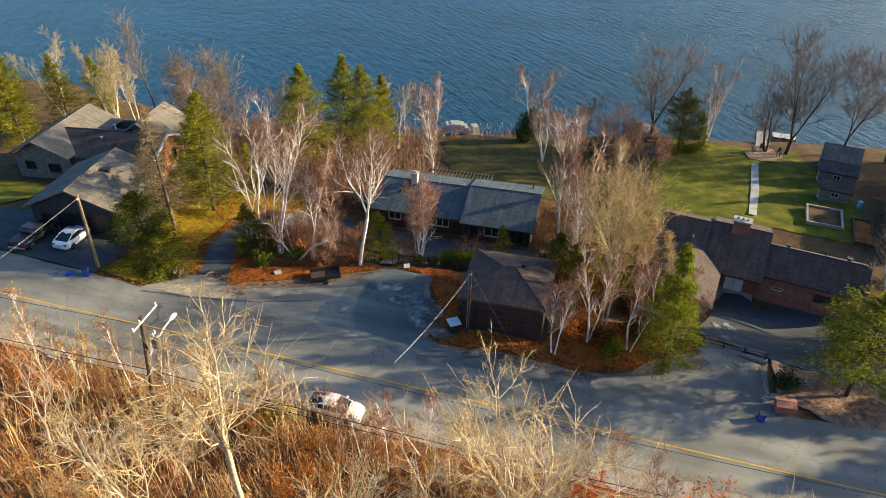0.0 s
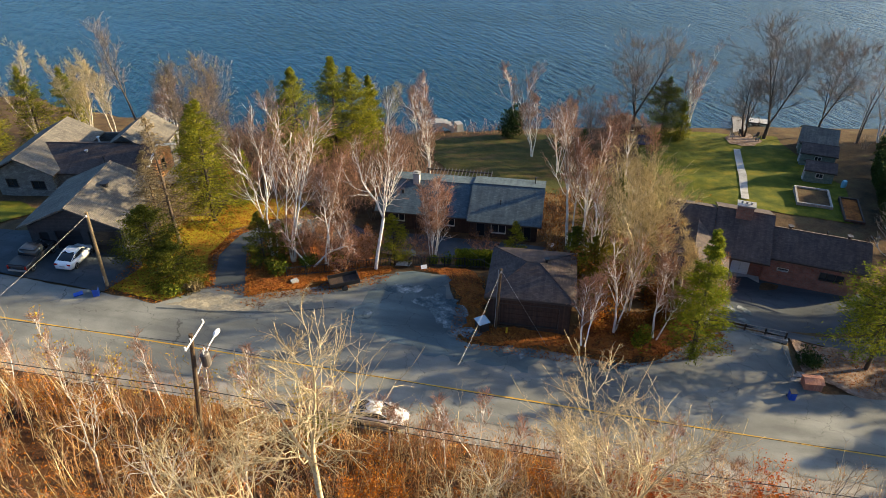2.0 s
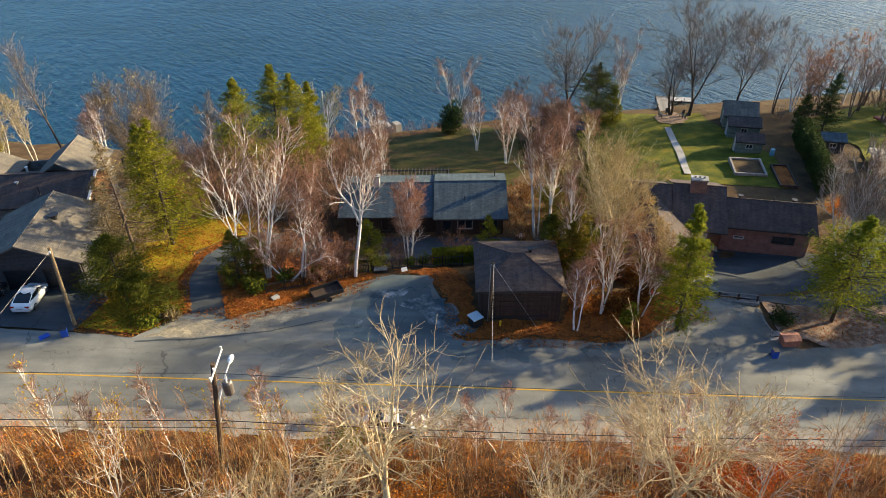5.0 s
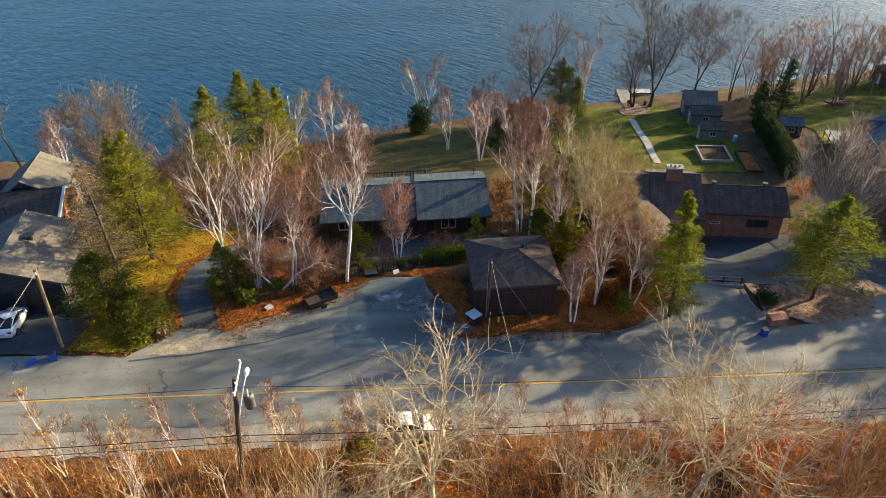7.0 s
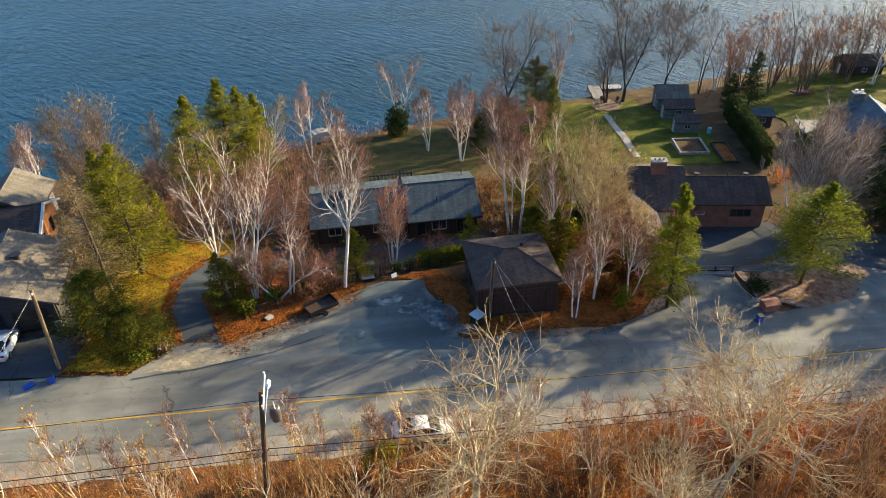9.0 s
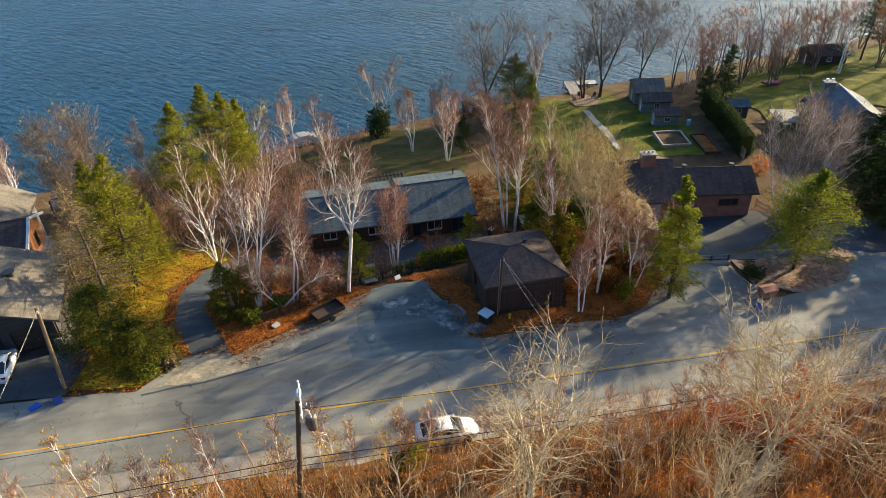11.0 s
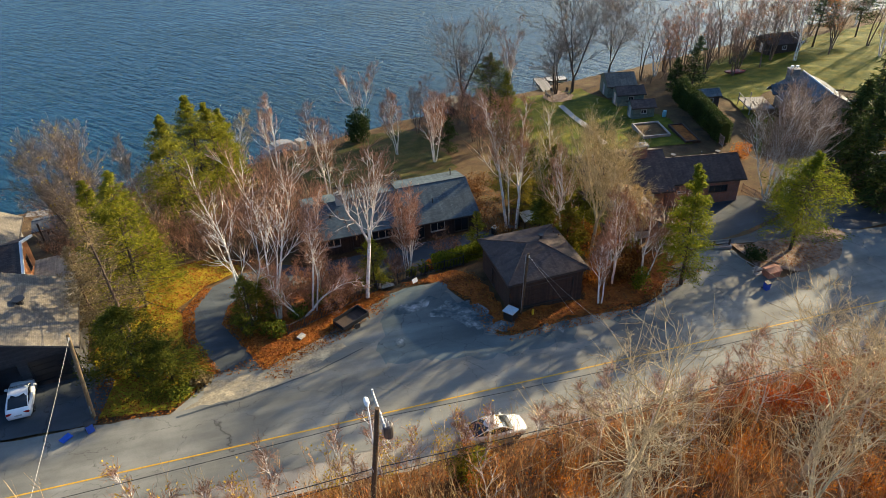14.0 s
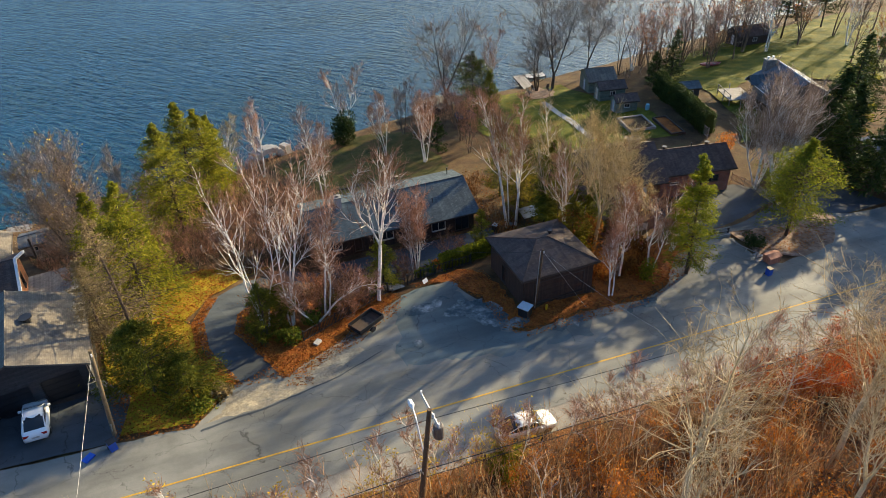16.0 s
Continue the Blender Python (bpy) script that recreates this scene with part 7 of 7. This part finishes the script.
Geo().box((0, 0, 1.09), (1.1, 1.15, 0.08)).make("top", plain("pale_blue_metal", (0.42, 0.52, 0.58), 0.4), t)

t = thing("sign", at(-3.75, 57.5, 10), "small white notice panel at the apron's edge", "sign")
Geo().tube([(0, 0, -0.1), (0, 0, 0.5)], 0.03, 6).make("stake", M_BLACK, t)
Geo().box((0, -0.03, 0.62), (0.62, 0.04, 0.42), 0, -30).make("panel", M_WHITE, t)
t = thing("stone_block", at(-16.6, 55.4, 20), "pale broken concrete block among the leaves", "block")
Geo().box((0, 0, 0.15), (0.7, 0.45, 0.35), 10, 8).make("block", M_CONCRETE, t)

# low black trailer full of leaves
TR = thing("trailer", at(-11.8, 55.2, 14, 0.06), "low black utility trailer with fallen leaves in it", "trailer")
Geo().box((0, 0, 0.5), (2.9, 1.6, 0.06)).make("floor", M_BROWNWOOD, TR)
for y in (-0.8, 0.8):
    Geo().box((0, y, 0.72), (2.9, 0.05, 0.4)).make("side_board", M_BLACK, TR)
    Geo().tube([(-0.1, y * 1.13, 0.3), (-0.1, y * 1.3, 0.3)], 0.3, 14).make("wheel", M_TYRE, TR)
for x in (-1.45, 1.45):
    Geo().box((x, 0, 0.72), (0.05, 1.55, 0.4)).make("end_board", M_BLACK, TR)
Geo().tube([(-1.45, 0.5, 0.42), (-2.5, 0, 0.42)], 0.04, 6).tube([(-1.45, -0.5, 0.42), (-2.5, 0, 0.42)], 0.04, 6).make("drawbar", M_BLACK, TR)


def picket_fence(pts, tall, label, mat, gap=0.16, post_gap=2.0, name="fence"):
    """Posts, two rails and pickets that follow the ground."""
    t = thing(name, pose(pts[0][0], pts[0][1], height(*pts[0])), label, "fence")
    o = Vector((pts[0][0], pts[0][1], height(*pts[0])))
    for (x0, y0), (x1, y1) in zip(pts, pts[1:]):
        ln = math.hypot(x1 - x0, y1 - y0)
        k = max(1, round(ln / post_gap))
        ang = math.degrees(math.atan2(y1 - y0, x1 - x0))

        def spot(f):
            x, y = x0 + (x1 - x0) * f, y0 + (y1 - y0) * f
            return Vector((x, y, height(x, y))) - o

        for i in range(k + 1):
            p = spot(i / k)
            Geo().box((p.x, p.y, p.z + tall / 2), (0.09, 0.09, tall + 0.2), ang).make("post", mat, t)
        for i in range(k):
            a, b = spot(i / k), spot((i + 1) / k)
            for h in (0.18, tall - 0.08):
                Geo().tube([a + Vector((0, 0, h)), b + Vector((0, 0, h))], 0.035, 4).make("rail", mat, t)
            g = Geo()
            m = int(ln / k / gap)
            for j in range(1, m):
                p = a.lerp(b, j / m)
                g.box((p.x, p.y, p.z + tall / 2), (0.035, 0.035, tall - 0.1), ang)
            if g.v:
                tagged(g.make("mesh_panel", mat, t), kind="stuff")
    return t


picket_fence([(-17.4, 56.4), (-12.0, 57.9), (-7.2, 59.0)], 1.15, "black metal fence above the parking apron", M_BLACK)
picket_fence([(-4.7, 59.3), (-1.5, 59.2), (2.6, 58.3)], 1.15, "black metal fence in front of the hedge", M_BLACK)
picket_fence([(-45.0, 56.6), (-47.0, 60.0), (-53.0, 62.4)], 1.4, "black chain fence beside the forecourt", M_BLACK)
picket_fence([(45.2, 56.0), (44.9, 52.0), (43.6, 48.8)], 1.2, "grey wooden fence along the lot", M_GREYWOOD)

# stairs from the apron down to the long house
ST = thing("stairs", pose(-6.0, 58.9, height(-6.0, 58.9), 0, 0, -8), "grey wooden stairs with black railings", "stairs")
for i in range(11):
    Geo().box((0, 0.15 + i * 0.3, 0.05 - i * 0.175), (1.3, 0.32, 0.06)).make("tread", M_GREYWOOD, ST)
for s in (-1, 1):
    Geo().tube([(0.68 * s, 0, 0.0), (0.68 * s, 3.4, -1.95)], 0.06, 4).make("stringer", M_GREYWOOD, ST)
    Geo().tube([(0.7 * s, -0.1, 1.0), (0.7 * s, 3.4, -0.95)], 0.04, 6).make("handrail", M_BLACK, ST)
    for i in range(4):
        Geo().tube([(0.7 * s, i * 1.1, -i * 0.63 - 0.05), (0.7 * s, i * 1.1, -i * 0.63 + 0.98)], 0.03, 6).make("baluster", M_BLACK, ST)

# guard rail and stairs between the apron and the lower lot
RL = thing("guard_rail", pose(24.6, 48.4, -1.5), "weathered wooden guard rail on a retaining timber", "rail")
RA, RB = Vector((0, 0, 0)), Vector((4.9, -2.3, 0.05))
Geo().tube([RA + Vector((0, 0, 0.1)), RB + Vector((0, 0, 0.1))], 0.2, 4).make("timber", M_GREYWOOD, RL)
for i in range(4):
    p = RA.lerp(RB, i / 3)
    Geo().box((p.x, p.y, 0.0), (0.16, 0.16, 2.0), -25).make("post", M_BROWNWOOD, RL)
for h in (0.55, 0.95):
    Geo().tube([RA + Vector((0, 0, h)), RB + Vector((0, 0, h))], 0.06, 4).make("rail", M_GREYWOOD, RL)
wall = Geo().slab([(24.4, 48.2, -1.35), (29.6, 45.75, -1.3), (29.8, 46.1, -1.3), (24.6, 48.6, -1.35)], 3.2).make("retaining_wall", M_CONCRETE)
tagged(wall, "concrete retaining wall under the guard rail", kind="structure")

SS = thing("stairs", pose(28.4, 41.2, -1.6, 0, 0, -17), "weathered grey wooden stairs beside the stone bed", "stairs")
for i in range(12):
    Geo().box((0, 0.3 + i * 0.36, 0.1 - i * 0.13), (1.35, 0.3, 0.07)).make("tread", M_GREYWOOD, SS)
for s in (-1, 1):
    Geo().tube([(0.72 * s, 0, 0.1), (0.72 * s, 4.6, -1.5)], 0.08, 4).make("stringer", M_GREYWOOD, SS)
Geo().tube([(-0.78, -0.2, 1.05), (-0.78, 4.9, -0.1)], 0.05, 4).make("handrail", M_GREYWOOD, SS)
for i in range(4):
    Geo().box((-0.78, -0.1 + i * 1.5, 0.5 - i * 0.36), (0.1, 0.1, 1.15)).make("post", M_GREYWOOD, SS)
Geo().box((0, -0.25, 0.06), (1.7, 0.5, 0.14)).make("landing", M_GREYWOOD, SS)
# ---- by the water ----
def plank_deck(name, m, sx, sy, label, z=0.0, across_=0.24, piles=True, mat=M_GREYWOOD):
    t = thing(name, m, label, "dock")
    k = int(sy / across_)
    for i in range(k):
        Geo().box((0, -sy / 2 + (i + 0.5) * sy / k, z), (sx, sy / k - 0.02, 0.06)).make("plank", mat, t)
    for s in (-1, 1):
        Geo().box((s * (sx / 2 - 0.06), 0, z - 0.14), (0.1, sy, 0.2)).make("beam", M_BROWNWOOD, t)
        if piles:
            for f in (-0.46, 0, 0.46):
                Geo().tube([(s * sx / 2, f * sy, z - 2.5), (s * sx / 2, f * sy, z + 0.25)], 0.09, 8).make("pile", M_BROWNWOOD, t)
    return t


plank_deck("dock", pose(56.6, 110.6, -9.45, 0, 0, -23), 2.3, 9.0, "weathered grey wooden dock on the lake")
plank_deck("dock", pose(61.2, 112.6, -9.5, 0, 0, 67), 2.2, 4.0, "pale wooden dock platform with dark sides", mat=M_PALE)
draped("patio", [(50.2, 100.5), (53.5, 99.2), (56.6, 102), (56.4, 105.8), (53, 106.4), (50.6, 104)], M_STONEBED, 0.09, 1.2, 0.5, 0.8, label="stone patio at the dock", surface=rough)


def lawn_chair(x, y, rz, mat=M_BLACK):
    t = thing("lawn_chair", pose(x, y, rough(x, y) + 0.1, 0, 0, rz), "dark slatted lawn chair on the patio", "chair", "chairs at the dock")
    for i in range(4):
        Geo().box((0, -0.2 + i * 0.13, 0.36), (0.56, 0.11, 0.03)).make("seat_slat", mat, t)
        Geo().box((-0.21 + i * 0.14, 0.36, 0.72), (0.12, 0.03, 0.72), 0, -18).make("back_slat", mat, t)
    for sx in (-0.28, 0.28):
        Geo().box((sx, -0.2, 0.2), (0.06, 0.06, 0.42)).make("leg", mat, t)
        Geo().box((sx, 0.22, 0.2), (0.06, 0.06, 0.42)).make("leg", mat, t)
        Geo().box((sx * 1.15, 0, 0.56), (0.1, 0.66, 0.03)).make("armrest", mat, t)


for x, y, a in ((51.6, 103.4, 60), (52.4, 104.8, 20), (56.0, 103.6, -70), (55.4, 102.0, -110), (54.2, 105.4, 0)):
    lawn_chair(x, y, a)
lawn_chair(-18.2, 81.9, 40, M_WHITE)
lawn_chair(-17.0, 82.2, 10, M_WHITE)


def shed(name, x, y, rz, sx, sy, wall_h, peak, label, wmat, rmat, dmat=None, base=None):
    b = (rough(x, y) if base is None else base)
    t = thing(name, pose(x, y, b, 0, 0, rz), label, "shed")
    g = Geo()
    hx, hy = sx / 2, sy / 2
    door = (sy / 2 - 0.5, sy / 2 + 0.5, 0.1, min(2.0, wall_h - 0.1))
    win = (sx / 2 - 0.5, sx / 2 + 0.5, wall_h * 0.45, wall_h * 0.8)
    wall_run(g, (-hx, -hy), (hx, -hy), -1.2, wall_h, 0.12, [win])
    wall_run(g, (hx, -hy + 0.06), (hx, hy - 0.06), -1.2, wall_h, 0.12)
    wall_run(g, (hx, hy), (-hx, hy), -1.2, wall_h, 0.12)
    wall_run(g, (-hx, hy - 0.06), (-hx, -hy + 0.06), -1.2, wall_h, 0.12, [door])
    gable_end(g, (-hx, -hy + 0.06), (-hx, hy - 0.06), wall_h, peak - 0.12, 0.12)
    gable_end(g, (hx, -hy + 0.06), (hx, hy - 0.06), wall_h, peak - 0.12, 0.12)
    g.each("wall", wmat, t)
    fill_hole(t, (-hx, -hy), (hx, -hy), win, "window", M_PALE, None, 2)
    fill_hole(t, (-hx, hy - 0.06), (-hx, -hy + 0.06), door, "door", M_PALE, dmat or M_WHITE)
    gable(t, -hx - 0.3, hx + 0.3, -hy - 0.35, hy + 0.35, wall_h - 0.06, peak, rmat, thick=0.1)
    return t


M_BLUEWALL = boards("pale_blue_siding", (0.42, 0.52, 0.58), (0.5, 0.6, 0.66), 0.2, 0.7, 1)
shed("shed", 54.9, 83.6, -27, 3.6, 2.6, 2.2, 3.0, "small green shed with a brown roof and pale door end", M_GREENWALL, M_SHAKE_BROWN, M_BLUEWALL)
shed("shed", 58.6, 90.2, -27, 4.6, 3.0, 2.3, 3.2, "green garden shed with a brown shingle roof", M_GREENWALL, M_SHAKE_BROWN)
shed("boathouse", 62.4, 96.6, -30, 5.0, 6.0, 2.6, 4.0, "brown-roofed boathouse at the water's edge", M_GREENWALL, M_SHAKE_TAN)
shed("shed", 66.0, 79.4, -27, 3.0, 2.6, 2.2, 2.9, "small dark shed behind the hedge row", M_DARKWALL, M_SHAKE_GREY)
shed("boathouse", 35.4, 111.4, 12, 3.6, 5.0, 1.6, 2.1, "low boathouse with a flat brown roof on the shore", M_BROWNWOOD, M_SHAKE_TAN, base=-9.4)
shed("cottage", 105.0, 93.5, -25, 7.0, 5.0, 2.4, 3.8, "dark cottage among the trees on the shore", M_BROWNWOOD, M_SHAKE_BROWN)

# curved stone arch over a boat slip
AR = thing("stone_arch", pose(1.8, 113.6, -10.2, 0, 0, 8), "pale curved stone arch at the water's edge", "arch")
for i in range(11):
    a = math.pi * (i + 0.5) / 11
    Geo().box((3.0 * math.cos(a), 0, 0.2 + 2.3 * math.sin(a)), (0.9, 2.2, 0.82), 0, 0, 0.92).make("stone", M_CONCRETE, AR)
Geo().box((4.0, 0.2, 0.9), (1.4, 2.0, 2.2), 10, 0, 0.8).make("abutment", M_CONCRETE, AR)
Geo().box((-3.4, -0.3, 0.6), (1.1, 2.0, 1.8), -8, 0, 0.8).make("abutment", M_CONCRETE, AR)

FP = thing("flagpole", pose(-6.8, 113.2, -10.0), "slender white flagpole at the water's edge", "flagpole")
Geo().tube([(0, 0, -0.5), (0, 0, 5), (0, 0, 9.4)], [0.07, 0.06, 0.045], 8).make("pole", M_WHITE, FP)
Geo().tube([(0, 0, 9.4), (0, 0, 9.55)], [0.08, 0.05], 8).make("finial", M_WHITE, FP)

# raised beds behind the brick house
RB_ = thing("garden_bed", pose(50.4, 77.0, rough(50.4, 77.0), 0, 0, -24), "dark earth garden bed with a grey timber border", "garden bed")
for x0, x1, y0, y1 in ((-2.2, 2.2, -2.5, -2.25), (-2.2, 2.2, 2.25, 2.5), (-2.2, -1.95, -2.25, 2.25), (1.95, 2.2, -2.25, 2.25)):
    Geo().span(x0, x1, y0, y1, -0.6, 0.45).make("border", M_GREYWOOD, RB_)
Geo().span(-1.95, 1.95, -2.25, 2.25, -0.6, 0.25).make("earth", M_WOODS, RB_)
RB2 = thing("garden_bed", pose(53.6, 73.2, rough(53.6, 73.2), 0, 0, -24), "narrow garden bed with a dark timber border", "garden bed")
for x0, x1, y0, y1 in ((-1.2, 1.2, -3.2, -3.0), (-1.2, 1.2, 3.0, 3.2), (-1.2, -1.0, -3.0, 3.0), (1.0, 1.2, -3.0, 3.0)):
    Geo().span(x0, x1, y0, y1, -0.6, 0.4).make("border", M_BROWNWOOD, RB2)
Geo().span(-1.0, 1.0, -3.0, 3.0, -0.6, 0.2).make("earth", M_LITTER, RB2)
t = thing("barrel", pose(56.6, 80.0, rough(56.6, 80.0)), "blue rain barrel beside the shed", "barrel")
Geo().tube([(0, 0, -0.1), (0, 0, 0.3), (0, 0, 0.7), (0, 0, 1.0)], [0.3, 0.36, 0.36, 0.3], 14).make("barrel", plain("faded_blue", (0.12, 0.32, 0.42), 0.5), t)
picket_fence([(54.2, 66.4), (63.8, 84.0)], 1.6, "grey board fence before the hedge row", M_GREYWOOD, 0.2, 2.4)

t = thing("trampoline", pose(35.2, 102.4, rough(35.2, 102.4)), "dark blue trampoline near the shore", "trampoline")
Geo().tube([(0, 0, 0.82), (0, 0, 0.86)], 1.5, 20).make("mat", M_BLACK, t)
rim = [(1.7 * math.cos(a), 1.7 * math.sin(a), 0.86) for a in np.linspace(0, 2 * math.pi, 25)]
Geo().tube(rim, 0.14, 6, False).make("rim_pad", plain("navy_pad", (0.02, 0.03, 0.1), 0.6), t)
for i in range(6):
    a = i * math.pi / 3
    Geo().tube([(1.7 * math.cos(a), 1.7 * math.sin(a), 0.85), (1.7 * math.cos(a), 1.7 * math.sin(a), -0.2)], 0.04, 6).make("leg", M_METAL, t)


def small_boat(name, m, hull, label, ln=4.2, w=0.75):
    t = thing(name, m, label, "boat")
    st = []
    for f, ww, zz in ((-1, 0.05, 0.35), (-0.75, 0.6, 0.1), (-0.3, 1.0, 0.0), (0.3, 1.0, 0.0), (0.75, 0.65, 0.1), (1, 0.05, 0.4)):
        x = f * ln / 2
        st.append([(x, -w * ww, 0.5 + zz * 0.3), (x, -w * ww * 0.7, zz + 0.1), (x, 0, zz), (x, w * ww * 0.7, zz + 0.1), (x, w * ww, 0.5 + zz * 0.3), (x, 0, 0.4)])
    loft(st).make("hull", hull, t, smooth=True)
    for x in (-0.7, 0.7):
        Geo().box((x, 0, 0.5), (0.25, w * 1.7, 0.04)).make("thwart", M_GREYWOOD, t)


small_boat("canoe", pose(85.4, 88.6, rough(85.4, 88.6) + 0.1, 0, 0, -30), plain("hull_red", (0.3, 0.05, 0.05), 0.4), "red and white canoe lying on the grass")
plank_deck("dock", pose(-36.0, 114.0, -8.9, 0, 0, -20), 3.4, 5.0, "grey wooden landing stage behind the stone house")
shed("boathouse", -33.6, 99.0, -10, 3.4, 3.0, 2.0, 2.5, "low grey-roofed shed by the water", M_GREYWOOD, M_SHAKE_BLUE)
for i, (x, y) in enumerate(((8.3, 64.4), (11.6, 65.2), (13.2, 64.2))):
    t = thing("rubbish_bin", at(x, y, 20 * i), "dark bin beside the long house", "bin", "bins beside the house")
    Geo().box((0, 0, 0.45), (0.6, 0.6, 0.9)).make("body", M_BLACK, t)
    Geo().box((0, 0, 0.94), (0.68, 0.68, 0.08)).make("lid", M_PALE if i == 1 else M_BLACK, t)
t = thing("garden_shelter", pose(16.6, 64.4, height(16.6, 64.4), 0, 0, -15), "low dark shelter with a pale sheet roof", "shelter")
Geo().slab([(-1.4, -1.0, 1.6), (1.4, -1.0, 1.6), (1.4, 1.0, 1.9), (-1.4, 1.0, 1.9)], 0.06).make("roof", M_METAL, t)
for x in (-1.3, 1.3):
    for y in (-0.9, 0.9):
        Geo().box((x, y, 0.8), (0.1, 0.1, 1.7)).make("post", M_BROWNWOOD, t)
t = thing("bench", at(20.6, 50.6, 60), "red painted bench among the trees", "bench")
for i in range(3):
    Geo().box((0, -0.2 + i * 0.18, 0.45), (1.5, 0.15, 0.05)).make("seat_slat", plain("red_paint", (0.3, 0.04, 0.04), 0.5), t)
    Geo().box((0, 0.3, 0.6 + i * 0.17), (1.5, 0.05, 0.13)).make("back_slat", bpy.data.materials["red_paint"], t)
for x in (-0.65, 0.65):
    Geo().box((x, 0.05, 0.22), (0.08, 0.6, 0.44)).make("leg", M_BLACK, t)
